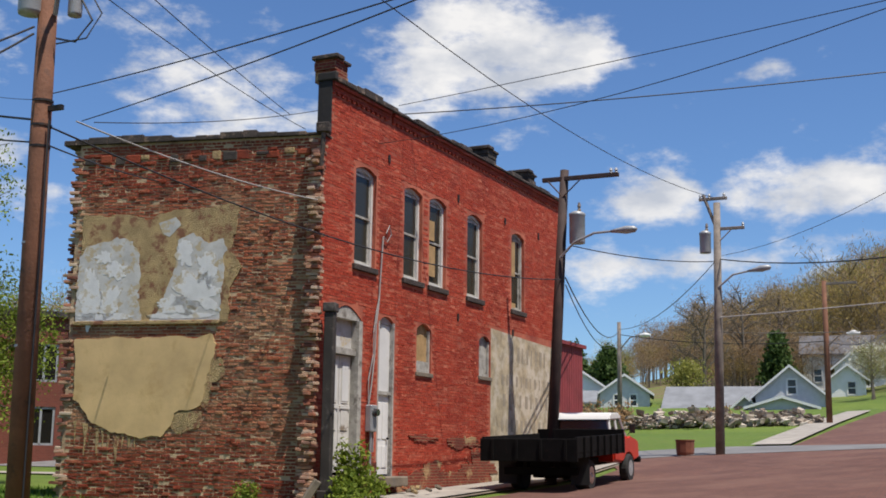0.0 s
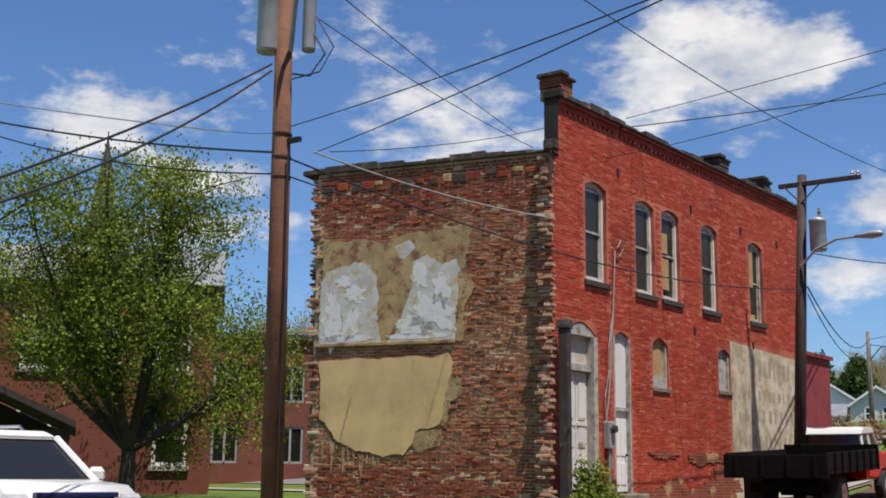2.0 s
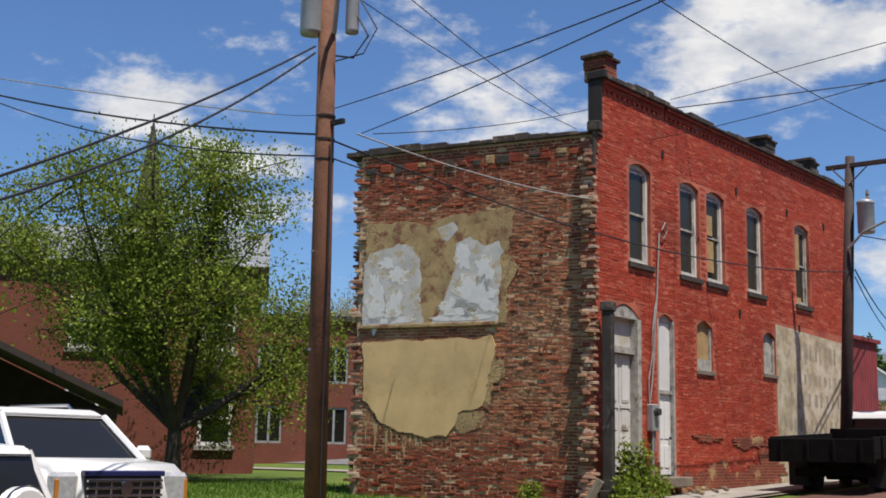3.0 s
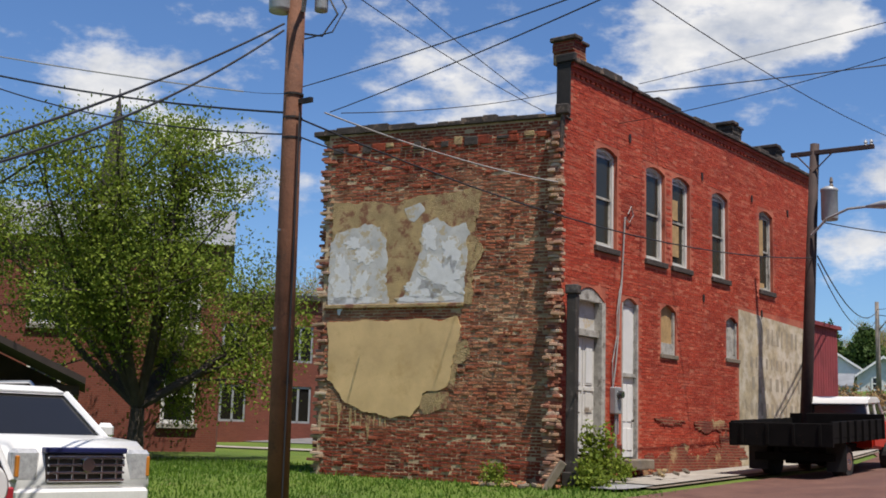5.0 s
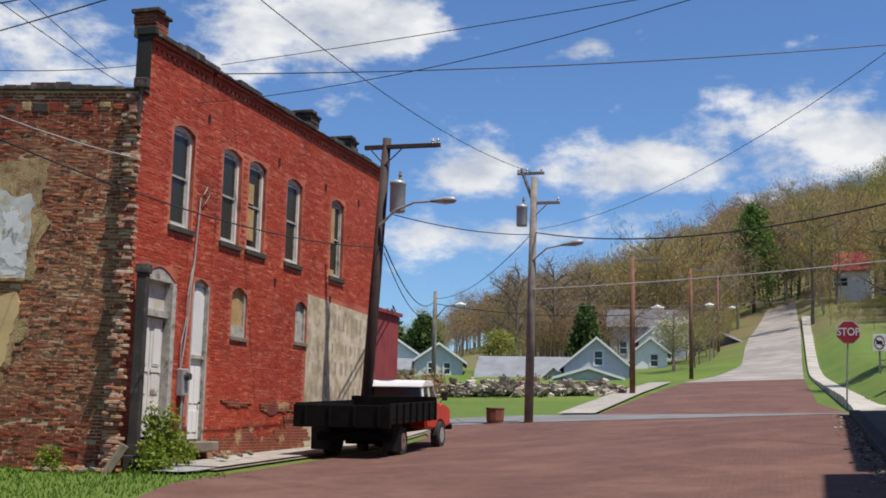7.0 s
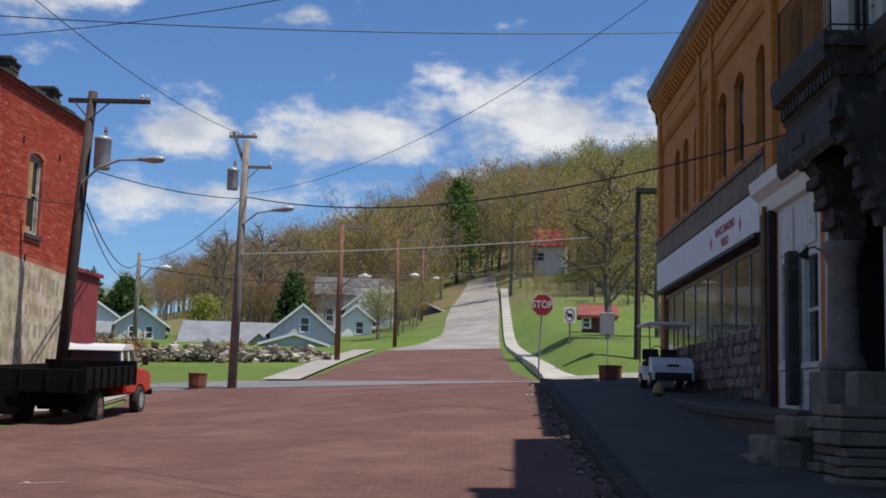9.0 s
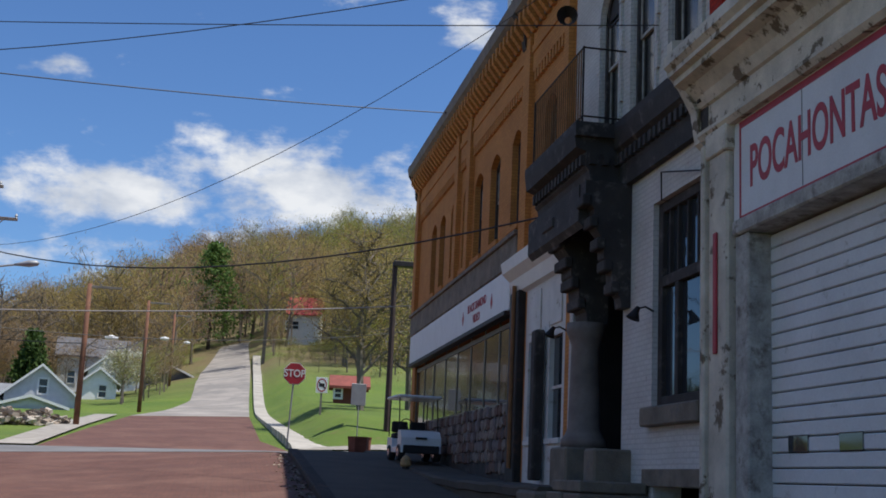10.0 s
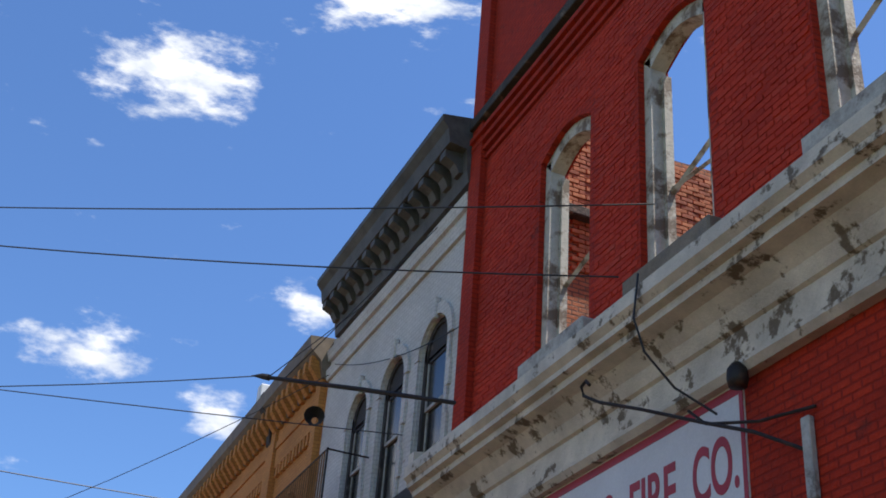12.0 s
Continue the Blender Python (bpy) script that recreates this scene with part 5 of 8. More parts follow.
for nm, x, z in (("wall_lamp", 20.0, 4.95), ("wall_lamp", 15.65, 4.72)):
    lt = thing(nm, RF @ pose(x, 0, z), "small dark gooseneck wall lamp", "wall lamp", "wall lamps")
    bm = B()
    tube(bm, [(0, 0, 0), (0, 0.12, 0.06), (0, 0.24, 0.02)], 0.015, 6)
    part("arm", bm, M_IRON, lt)
    bm = B()
    tube(bm, [(0, 0.22, 0.05), (0, 0.26, -0.02), (0, 0.30, -0.12)], [0.03, 0.05, 0.10], 10)
    part("shade", bm, M_IRON, lt)

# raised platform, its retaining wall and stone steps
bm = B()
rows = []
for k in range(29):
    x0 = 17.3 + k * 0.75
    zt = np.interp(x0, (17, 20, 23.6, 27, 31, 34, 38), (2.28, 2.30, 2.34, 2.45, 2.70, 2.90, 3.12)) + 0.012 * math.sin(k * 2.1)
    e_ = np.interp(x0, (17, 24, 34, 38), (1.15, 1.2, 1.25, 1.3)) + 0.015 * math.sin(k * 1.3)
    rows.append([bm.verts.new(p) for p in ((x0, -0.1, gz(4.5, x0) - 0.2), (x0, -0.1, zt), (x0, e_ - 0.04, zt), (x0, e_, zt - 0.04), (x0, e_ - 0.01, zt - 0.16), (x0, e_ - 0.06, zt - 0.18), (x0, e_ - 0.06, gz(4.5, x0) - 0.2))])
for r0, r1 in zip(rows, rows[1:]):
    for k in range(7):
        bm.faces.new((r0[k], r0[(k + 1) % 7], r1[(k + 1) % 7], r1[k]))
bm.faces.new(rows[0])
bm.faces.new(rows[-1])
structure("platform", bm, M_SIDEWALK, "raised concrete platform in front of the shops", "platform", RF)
t = thing("stone_steps", RF, "rough stone steps and stacked slab pier beside the platform", "steps", kind="structure")
for a, b, y0, y1, z0, z1 in ((17.25, 18.15, 0.75, 1.24, 1.9, 2.22), (17.75, 18.75, 1.0, 1.5, 1.5, 1.92), (17.3, 17.8, 1.05, 1.45, 1.45, 1.86), (17.55, 18.5, 1.2, 1.68, 1.35, 1.66)):
    bm = B()
    box(bm, a, b, y0, y1, z0, z1, 0.04)
    for v in bm.verts:
        v.co += Vector([0.03 * noise.noise(v.co * 5 + Vector((k_, 0, 0))) for k_ in (0, 7, 13)])
    part("step", bm, M_STONE, t)
t = thing("standpipe", RF @ pose(29.1, 1.32, 2.30), "small dark iron standpipe with a tan cap at the platform edge", "standpipe")
bm = B()
lathe(bm, [(0.13, -0.25), (0.12, 0.1), (0.09, 0.14), (0.085, 0.3)], 10)
part("body", bm, M_IRON, t)
bm = B()
lathe(bm, [(0.10, 0.3), (0.14, 0.34), (0.13, 0.46), (0.07, 0.54), (0.03, 0.57)], 10)
tube(bm, [(0.0, 0, 0.4), (0.24, 0.05, 0.34)], [0.05, 0.06], 8)
part("cap", bm, M_BOARD, t, "tan painted cap and spout")
t = thing("stone_pier", RF, "stacked thin stone slabs beside the portal steps", "stone pier", kind="structure")
rnd = random.Random(9)
z = 0.9
while z < 2.3:
    h = rnd.uniform(0.05, 0.2)
    x = 15.7
    while x < 17.25:
        w = rnd.uniform(0.35, 1.1)
        bm = B()
        box(bm, x, min(17.35, x + w - 0.02), 0.05, 1.02 + rnd.uniform(-0.12, 0.1), z, z + h - rnd.uniform(0.01, 0.025), 0.02)
        part("slab", bm, M_STONE, t)
        x += w
    z += h

# white building with arched windows, balcony and portal
AW = [(17.28, 18.22), (15.66, 16.66), (14.02, 15.06)]
bm = B()
wall(bm, 13.5, 19.8, 1.0, 12.2, -0.4, [(a, b, 7.75, 10.35, 0.48) for a, b in AW] + [(13.85, 15.7, 3.4, 6.25, 0), (16.95, 19.6, 2.35, 6.74, 0), (13.8, 15.6, 1.3, 2.35, 0)])
structure("wall_white", bm, M_WHITEBRICK, "white painted brick front with arched upper windows", "wall", RF)
for k, (a, b) in enumerate(AW):
    sash_window("window_%d" % (k + 30), RF @ pose(a, 0, 0), b - a, 7.75, 10.35, 0.48, M_SLATE, sill=M_SLATE, inset=0.05, side=-1, mullions=0)
    t = thing("hood_mould", RF @ pose(a, 0, 0), "moulded white arch surround with keyed blocks", "arch surround", "arch surrounds", "structure")
    w = b - a
    bm = B()
    out, inn = arc(-0.17, w + 0.17, 9.86, 0.68, 14), arc(-0.02, w + 0.02, 9.86, 0.50, 14)
    prism(bm, out + inn[::-1], "y", 0.0, 0.05)
    for k2 in range(5):
        e_ = 0.17 if k2 % 2 else 0.11
        box(bm, -e_, -0.02, 0, 0.045, 7.8 + k2 * 0.41, 8.2 + k2 * 0.41)
        box(bm, w + 0.02, w + e_, 0, 0.045, 7.8 + k2 * 0.41, 8.2 + k2 * 0.41)
    box(bm, w / 2 - 0.08, w / 2 + 0.08, 0, 0.09, 10.3, 10.65, 0.015)
    part("arch_band", bm, M_WHITEBRICK, t)
bm = B()
prism(bm, [(0, 11.35), (0.05, 11.35), (0.08, 11.55), (0.0, 11.58)], "x", 13.55, 19.8)
prism(bm, [(0, 11.75), (0.06, 11.75), (0.10, 11.95), (0.0, 12.0)], "x", 13.55, 19.8)
structure("trim_white_frieze", bm, M_WHITEBRICK, "moulded string courses below the cornice", "trim", RF)
bm = B()
prism(bm, [(0, 12.05), (0.12, 12.05), (0.16, 12.3), (0.18, 12.62), (0.46, 12.66), (0.50, 12.9), (0.60, 13.02), (0.60, 13.12), (-0.4, 13.3), (-0.4, 12.05)], "x", 13.45, 19.35)
structure("trim_white_cornice", bm, M_CORNGREY, "dark grey projecting metal cornice", "cornice", RF)
t = thing("cornice_blocks", RF, "row of dark scrolled cornice blocks", "cornice", kind="structure")
x = 13.6
while x < 19.15:
    bm = B()
    prism(bm, [(0.16, 12.62), (0.46, 12.62), (0.46, 12.5), (0.30, 12.42), (0.22, 12.28), (0.16, 12.28)], "x", x, x + 0.2)
    part("block", bm, M_CORNGREY, t)
    x += 0.42
# entablature band across the front, breaking forward round the balcony
bm = B()
for a, b, y1 in ((13.5, 16.9, 0.14), (16.9, 19.95, 0.74)):
    prism(bm, [(0, 6.75), (y1 * 0.75, 6.75), (y1 * 0.8, 7.0), (y1 * 0.86, 7.05), (y1 * 0.86, 7.28), (y1 * 1.0 + 0.06, 7.34), (y1 + 0.1, 7.6), (y1 + 0.1, 7.72), (0, 7.75)], "x", a, b)
    x = a + 0.06
    while x < b - 0.1:
        box(bm, x, x + 0.10, y1 * 0.8, y1 * 0.86 + 0.07, 7.08, 7.24)
        x += 0.2
    if y1 > 0.5:
        yy = 0.1
        while yy < y1 - 0.1:
            box(bm, a - 0.07, a, yy, yy + 0.1, 7.08, 7.24)
            yy += 0.2
        box(bm, a - 0.1, a, 0, y1 + 0.1, 7.5, 7.72)
structure("trim_entablature", bm, M_SLATE, "dark grey stone entablature with dentils under the balcony", "trim", RF)
# portal below the balcony: consoles over a dark recessed doorway, one on a round column
t = thing("portal", RF, "dark grey stone portal with stepped consoles and a round column", "portal", kind="structure")
for a, b, z0 in ((16.62, 16.92, 4.9), (18.3, 18.9, 4.85)):
    bm = B()
    prism(bm, [(-0.2, 6.76), (0.72, 6.76), (0.72, 6.5), (0.58, 6.34), (0.56, 6.05), (0.44, 5.9), (0.42, 5.62), (0.30, 5.48), (0.28, 5.2), (0.16, 5.05), (0.14, z0), (-0.2, z0)], "x", a, b)
    for k in range(5):
        zk, yk = 5.1 + k * 0.32, 0.18 + k * 0.115
        box(bm, a - 0.04, b + 0.04, yk, yk + 0.13, zk, zk + 0.17, 0.02)
    part("console", bm, M_SLATE, t)
bm = B()
prism(bm, [(0.56, 6.76), (0.74, 6.76), (0.74, 6.2), (0.66, 6.1), (0.56, 6.2)], "x", 16.9, 19.95)
prism(bm, [(-0.2, 6.76), (0.2, 6.76), (0.2, 6.3), (-0.2, 6.3)], "x", 18.75, 19.8)
part("soffit_beam", bm, M_SLATE, t)
bm = B()
lathe(bm, [(0.36, 2.9), (0.36, 3.02), (0.30, 3.1), (0.255, 3.2), (0.225, 4.5), (0.26, 4.6), (0.31, 4.72), (0.31, 4.86)], 20, (18.36, 0.14))
part("column", bm, plain("brown_stone", (0.19, 0.155, 0.135), 0.8, vary=0.3), t, smooth=True)
for x0, x1, z1 in ((17.95, 18.85, 2.9), (16.5, 17.0, 2.85)):
    bm = B()
    box(bm, x0, x1, -0.2, 0.55, 1.9, z1, 0.03)
    part("pedestal", bm, M_STONE, t)
# vestibule walls coloured near black to stand in for the recess's shade
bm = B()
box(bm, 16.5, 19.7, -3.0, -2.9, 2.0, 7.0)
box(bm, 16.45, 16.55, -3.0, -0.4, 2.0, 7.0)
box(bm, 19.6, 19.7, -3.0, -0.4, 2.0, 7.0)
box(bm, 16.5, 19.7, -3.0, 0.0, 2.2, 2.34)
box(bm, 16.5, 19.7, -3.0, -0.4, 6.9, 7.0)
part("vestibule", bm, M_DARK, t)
# balcony railing
t = thing("balcony_railing", RF, "rusty ochre iron balcony railing with slim upright bars", "railing")
for (a, ya), (b, yb) in (((16.95, 0.70), (19.9, 0.70)), ((16.95, 0.70), (16.95, 0.02))):
    for zr in (8.95, 7.85):
        bm = B()
        tube(bm, [(a, ya, zr), (b, yb, zr)], 0.015, 6)
        part("rail", bm, M_IRON, t)
    if a != b:
        for k in range(25):
            bm = B()
            tube(bm, [(a + (b - a) * k / 24, ya, 7.74), (a + (b - a) * k / 24, ya, 8.95)], 0.013, 5)
            part("bar", bm, M_RUST, t)
for x in (16.95, 19.9):
    bm = B()
    tube(bm, [(x, 0.70, 7.72), (x, 0.70, 8.97)], 0.017, 6)
    part("post", bm, M_IRON, t)
# ground floor window of the white building
t = thing("window_40", RF, "large dark timber shop window with transom lights", "window", kind="structure")
bm = B()
for a, b, c, d in ((13.85, 13.97, 3.4, 6.25), (15.55, 15.7, 3.4, 6.25), (13.97, 15.55, 6.1, 6.25), (13.97, 15.55, 3.4, 3.55), (13.97, 15.55, 5.05, 5.2), (14.95, 15.07, 3.55, 5.05)):
    box(bm, a, b, -0.22, -0.08, c, d, 0.01)
for x in (14.3, 14.65, 15.0, 15.3):
    box(bm, x, x + 0.04, -0.18, -0.1, 5.2, 6.1)
part("window_frame", bm, M_SLATE, t)
bm = B()
box(bm, 13.97, 15.55, -0.16, -0.15, 3.55, 6.1)
part("pane", bm, M_GLASS, t)
bm = B()
box(bm, 13.75, 15.8, -0.1, 0.14, 3.14, 3.4, 0.02)
part("window_sill", bm, M_STONE, t)
bm = B()
box(bm, 13.55, 15.9, 0.0, 0.06, 2.35, 2.58, 0.01)
structure("trim_white_base", bm, M_STONE, "grey stone band over the cellar opening", "trim", RF)
t = thing("sign_bracket", RF, "thin iron sign bracket over the shop window", "bracket")
bm = B()
tube(bm, [(13.6, 0.06, 6.22), (15.14, 0.10, 6.57), (15.12, 0.10, 6.17), (15.12, 0.0, 6.17)], 0.012, 6)
part("rod", bm, M_IRON, t)
bm = B()
box(bm, 13.3, 20.0, -6, -5.8, 1.0, 12.5)
box(bm, 20.0, 37.5, -6, -5.8, 1.0, 11.8)
box(bm, 37.1, 37.5, -6, -0.4, 1.0, 11.4)
structure("wall_shops_rear", bm, M_OLDBRICK, "rear and end brick walls of the shop row", "wall", RF)
bm = B()
box(bm, 19.8, 37.5, -6, -0.3, 11.2, 11.4)
box(bm, 13.3, 19.8, -6, -0.35, 12.0, 12.15)
box(bm, 13.5, 37.5, -5.8, -0.4, 7.0, 7.2)
box(bm, 13.5, 37.3, -5.8, -0.3, 2.0, 2.2)
box(bm, 19.7, 19.85, -5.8, -0.4, 2.2, 11.2)
structure("roof_shops", bm, M_COPING, "flat roofs and floors of the shop row", "roof", RF)

# ---- the burnt-out fire station ----
bm = B()
wall(bm, -6, 13.48, 8.0, 15.9, -0.4, [(a, b, 8.3, 11.35, 0.22) for a, b in ((10.09, 11.36), (7.76, 9.03), (4.96, 6.22), (2.0, 3.3))])
wall(bm, -6, 7.48, 0.5, 6.6, -0.4, [(0.5, 5.9, 0.6, 5.2, 0)])
fire_front = structure("wall_fire_front", bm, M_FIRE, "deep red painted brick front with empty window openings", "wall", RF)
bm = B()
for k in range(4):
    box(bm, -6, 13.48, 0, 0.04 + 0.035 * k, 12.28 + k * 0.14, 12.36 + k * 0.14)
for a, b in ((-4, 4.2), (4.7, 12.75)):
    box(bm, a, b, 0, 0.06, 13.15, 13.3)
    box(bm, a, a + 0.2, 0, 0.06, 13.3, 15.5)
box(bm, 13.1, 13.48, 0, 0.10, 8.0, 15.9)
structure("trim_fire_corbel", bm, M_FIRE, "corbelled red brick string courses", "trim", RF)
bm = B()
box(bm, -6, 13.5, 0.0, 0.16, 12.95, 13.12, 0.01)
structure("trim_fire_band", bm, M_COPING, "dark weathered stone band on the upper wall", "trim", RF)
for k, (a, b) in enumerate(((10.09, 11.36), (7.76, 9.03), (4.96, 6.22))):
    w = b - a
    t = thing("window_%d" % (50 + k), RF @ pose(a, 0, 0), "empty window opening with peeling grey-white timber frame", "window", "empty window frames", "structure")
    bm = B()
    f = 0.13
    box(bm, 0, f, -0.28, -0.08, 8.3, 11.13)
    box(bm, w - f, w, -0.28, -0.08, 8.3, 11.13)
    prism(bm, arc(0, w, 11.13, 0.21, 10) + arc(f, w - f, 10.98, 0.19, 10)[::-1], "y", -0.28, -0.08)
    part("window_frame", bm, M_CREAM, t)
    bm = B()
    box(bm, w - f - 0.05, w - f, -0.32, -0.22, 8.35, 10.9)
    box(bm, f, f + 0.05, -0.32, -0.22, 8.35, 10.9)
    part("sash_track", bm, M_CREAM, t)
    bm = B()
    box(bm, -0.12, w + 0.12, -0.3, 0.16, 8.06, 8.3, 0.02)
    part("window_sill", bm, M_GREYWOOD if k != 1 else M_STONE, t)
    bm = B()
    tube(bm, [(w - 0.15, -0.3, 9.35), (0.1, -0.5, 9.95 + 0.1 * k)], 0.035, 4)
    if k == 1:
        tube(bm, [(w - 0.15, -0.3, 9.42), (0.05, -0.5, 9.55)], 0.03, 4)
    part("broken_batten", bm, M_CREAM, t)
# roofless inside: the side wall and its uneven top
bm = B()
prism(bm, [(-12, 0.5), (-0.4, 0.5), (-0.4, 14.2), (-1.2, 13.6), (-2.6, 13.42), (-4.2, 13.5), (-6, 12.6), (-12, 11.5)], "x", 13.2, 13.48)
structure("wall_fire_side", bm, M_OLDBRICK, "sunlit bare orange brick side wall of the roofless building", "wall", RF)
t = thing("inner_wall_bricks", RF, "loose uneven courses of orange brick on the inner wall", "brickwork", kind="structure")
ib = []
for k in range(3):
    me = bpy.data.meshes.new("brick")
    bm = B()
    box(bm, -0.02, 0.03, -0.105, 0.105, -0.033, 0.033, 0.006)
    bmesh.ops.recalc_face_normals(bm, faces=bm.faces[:])
    bm.to_mesh(me)
    bm.free()
    me.materials.append(plain("inner_brick_%d" % k, ((0.52, 0.20, 0.09), (0.42, 0.14, 0.06), (0.33, 0.10, 0.05))[k], 0.9, vary=0.3, scale=8))
    ib.append(me)
rnd = random.Random(12)
for row in range(31):
    for col in range(13):
        if col < 2 and row < 14 or col > 8 and row < 10:
            continue
        z, y = 10.95 + row * 0.078, -1.1 - col * 0.225 - (row % 2) * 0.11
        ob = new("brick", rnd.choice(ib))
        ob.parent = t
        ob.matrix_local = pose(13.19, y, z, 0, 0, rnd.uniform(-3, 3)) @ Matrix.Translation((rnd.uniform(-0.012, 0.004), 0, 0)) @ pose(0, 0, 0, 0, 0, 180)
bm = B()
box(bm, 13.0, 13.2, -6.0, -0.5, 11.75, 11.92, 0.02)
structure("trim_fire_ledge", bm, M_COPING, "charred timber ledge along the inner wall", "trim", RF)
bm = B()
box(bm, -6, 13.2, -12.3, -12.0, 0.5, 9.0)
box(bm, -6.3, -6, -12.3, 0, 0.5, 15.9)
structure("wall_fire_rear", bm, M_OLDBRICK, "rear brick walls of the roofless building", "wall", RF)
bm = B()
box(bm, -6, 13.2, -12.0, -0.4, 7.3, 7.5)
structure("floor_fire_upper", bm, M_COPING, "upper floor of the roofless building", "floor", RF)
# cornice over the ground floor
bm = B()
prism(bm, [(-0.4, 6.60), (0.10, 6.60), (0.15, 6.66), (0.15, 6.70), (0.10, 6.74), (0.10, 7.00), (0.14, 7.02), (0.20, 7.14), (0.32, 7.26), (0.46, 7.30), (0.46, 7.38), (0.54, 7.40), (0.54, 7.46), (0.60, 7.52), (0.60, 7.66), (0.55, 7.70), (0.0, 8.02), (-0.4, 8.02)], "x", -6, 13.75)
structure("trim_fire_cornice", bm, M_CORNWHITE, "peeling white cornice with rust stains above the sign", "cornice", RF)
bm = B()
prism(bm, [(0.0, 6.5), (0.12, 6.6), (0.18, 7.0), (0.34, 7.3), (0.5, 7.5), (0.5, 7.9), (0.0, 7.98)], "x", 13.72, 13.9)
box(bm, 13.5, 13.62, 0.0, 0.16, 1.0, 6.5, 0.02)
structure("trim_fire_end", bm, M_CORNWHITE, "scrolled end block of the peeling white cornice", "cornice", RF)
bm = B()
box(bm, 12.95, 13.5, -0.3, 0.10, 0.6, 6.6, 0.03)
box(bm, 12.9, 13.52, -0.3, 0.14, 6.3, 6.62, 0.02)
box(bm, 12.95, 13.5, 0.0, 0.16, 0.6, 1.6, 0.02)
structure("trim_fire_pilaster", bm, M_CORNWHITE, "white timber pilaster beside the garage door", "pilaster", RF)
bm = B()
box(bm, 13.2, 13.3, 0.10, 0.13, 3.9, 5.35, 0.01)
t = structure("trim_red_plank", bm, M_SIGNRED, "narrow red painted board on the pilaster", "board", RF)
t = thing("fire_sign", RF, "white sign board with red letters and red border", "sign")
bm = B()
box(bm, 7.48, 12.93, -0.12, 0.02, 5.40, 6.60)
part("board", bm, M_SIGNWHITE, t)
bm = B()
for a, b, c, d in ((7.48, 12.76, 6.50, 6.58), (7.48, 7.53, 5.42, 6.50), (12.72, 12.76, 5.42, 6.50), (7.48, 12.76, 5.42, 5.45)):
    box(bm, a, b, 0.02, 0.026, c, d)
part("border", bm, M_SIGNRED, t, "red painted border")
text("lettering", "POCAHONTAS", 0.68, M_SIGNRED, pose(11.02, 0.022, 5.955) @ RFT, t, 0.003, 0.64, "red painted lettering")
text("lettering", "FIRE", 0.68, M_SIGNRED, pose(8.88, 0.022, 5.945) @ RFT, t, 0.003, 0.64, "red painted lettering")
text("lettering", "CO.", 0.68, M_SIGNRED, pose(7.91, 0.022, 5.935) @ RFT, t, 0.003, 0.56, "red painted lettering")
for x in (11.2,):
    bm = B()
    box(bm, x, x + 0.008, 0.018, 0.024, 5.46, 6.54)
    part("joint", bm, M_SLATE, t)
# garage door, lintel and recess
t = thing("garage_door", RF, "white sectional garage door with horizontal grooves and small lights", "garage door", kind="structure")
bm = B()
box(bm, 7.48, 12.9, -0.35, 0.06, 5.24, 5.42, 0.02)
box(bm, 12.55, 12.9, -0.32, 0.02, 0.6, 5.24, 0.02)
part("door_frame", bm, M_GREYWOOD, t)
# near-black sheet added behind the slats, painting the shade in their grooves
bm = B()
box(bm, 7.5, 12.55, -0.40, -0.37, 0.8, 5.24)
part("backing", bm, M_DARK, t)
for k in range(27):
    bm = B()
    z = 0.8 + k * 0.164
    prism(bm, [(-0.36, z), (-0.275, z), (-0.26, z + 0.012), (-0.26, z + 0.138), (-0.272, z + 0.15), (-0.36, z + 0.15)], "x", 7.5, 12.55)
    part("slat", bm, M_DOORWHITE, t)
for x in (11.7, 10.6, 9.5, 8.4):
    bm = B()
    box(bm, x, x + 0.45, -0.262, -0.25, 2.76, 2.94, 0.01)
    part("light", bm, M_GLASS, t)
t = thing("wall_bell", RF @ pose(7.35, 0.16, 6.60) @ Matrix.Scale(0.7, 4), "round weathered alarm bell under the cornice", "bell")
bm = B()
lathe(bm, [(0.03, -0.2), (0.11, -0.2), (0.13, -0.1), (0.12, 0.02), (0.06, 0.1), (0.02, 0.12)], 14)
part("bell", bm, M_IRON, t, smooth=True)
t = thing("iron_scroll_bracket", RF, "bent wrought-iron sign arm reaching out from the wall", "bracket")
bm = B()
tube(bm, [(6.7, 0.02, 5.72), (7.2, 0.14, 6.02), (7.77, 0.25, 6.28), (8.4, 0.42, 6.58), (8.9, 0.55, 6.8), (9.11, 0.60, 6.93), (9.14, 0.61, 7.03), (9.07, 0.60, 7.07), (9.02, 0.59, 7.01)], 0.018, 6)
tube(bm, [(7.9, 0.27, 6.42), (7.7, 0.24, 6.24), (7.2, 0.1, 6.12), (6.6, 0.03, 6.05)], 0.014, 6)
part("arm", bm, M_IRON, t)
bm = B()
box(bm, 6.66, 6.76, 0.0, 0.06, 5.35, 6.0, 0.01)
part("plate", bm, M_GREYWOOD, t)
t = thing("flag_pole", RF, "slanting dark iron pole projecting from the wall", "pole")
bm = B()
tube(bm, [(13.3, 0.0, 8.52), (14.6, 1.0, 8.98), (16.0, 2.0, 9.46)], [0.03, 0.035, 0.03], 6)
tube(bm, [(16.0, 2.0, 9.46), (16.1, 2.08, 9.5), (16.3, 2.2, 9.56)], [0.05, 0.045, 0.005], 6)
part("pole", bm, M_IRON, t)
t = thing("siren_horn", RF @ pose(17.9, 0.7, 9.75) @ Matrix.Scale(0.72, 4), "round rusty iron ring hanging by the wall", "horn")
bm = B()
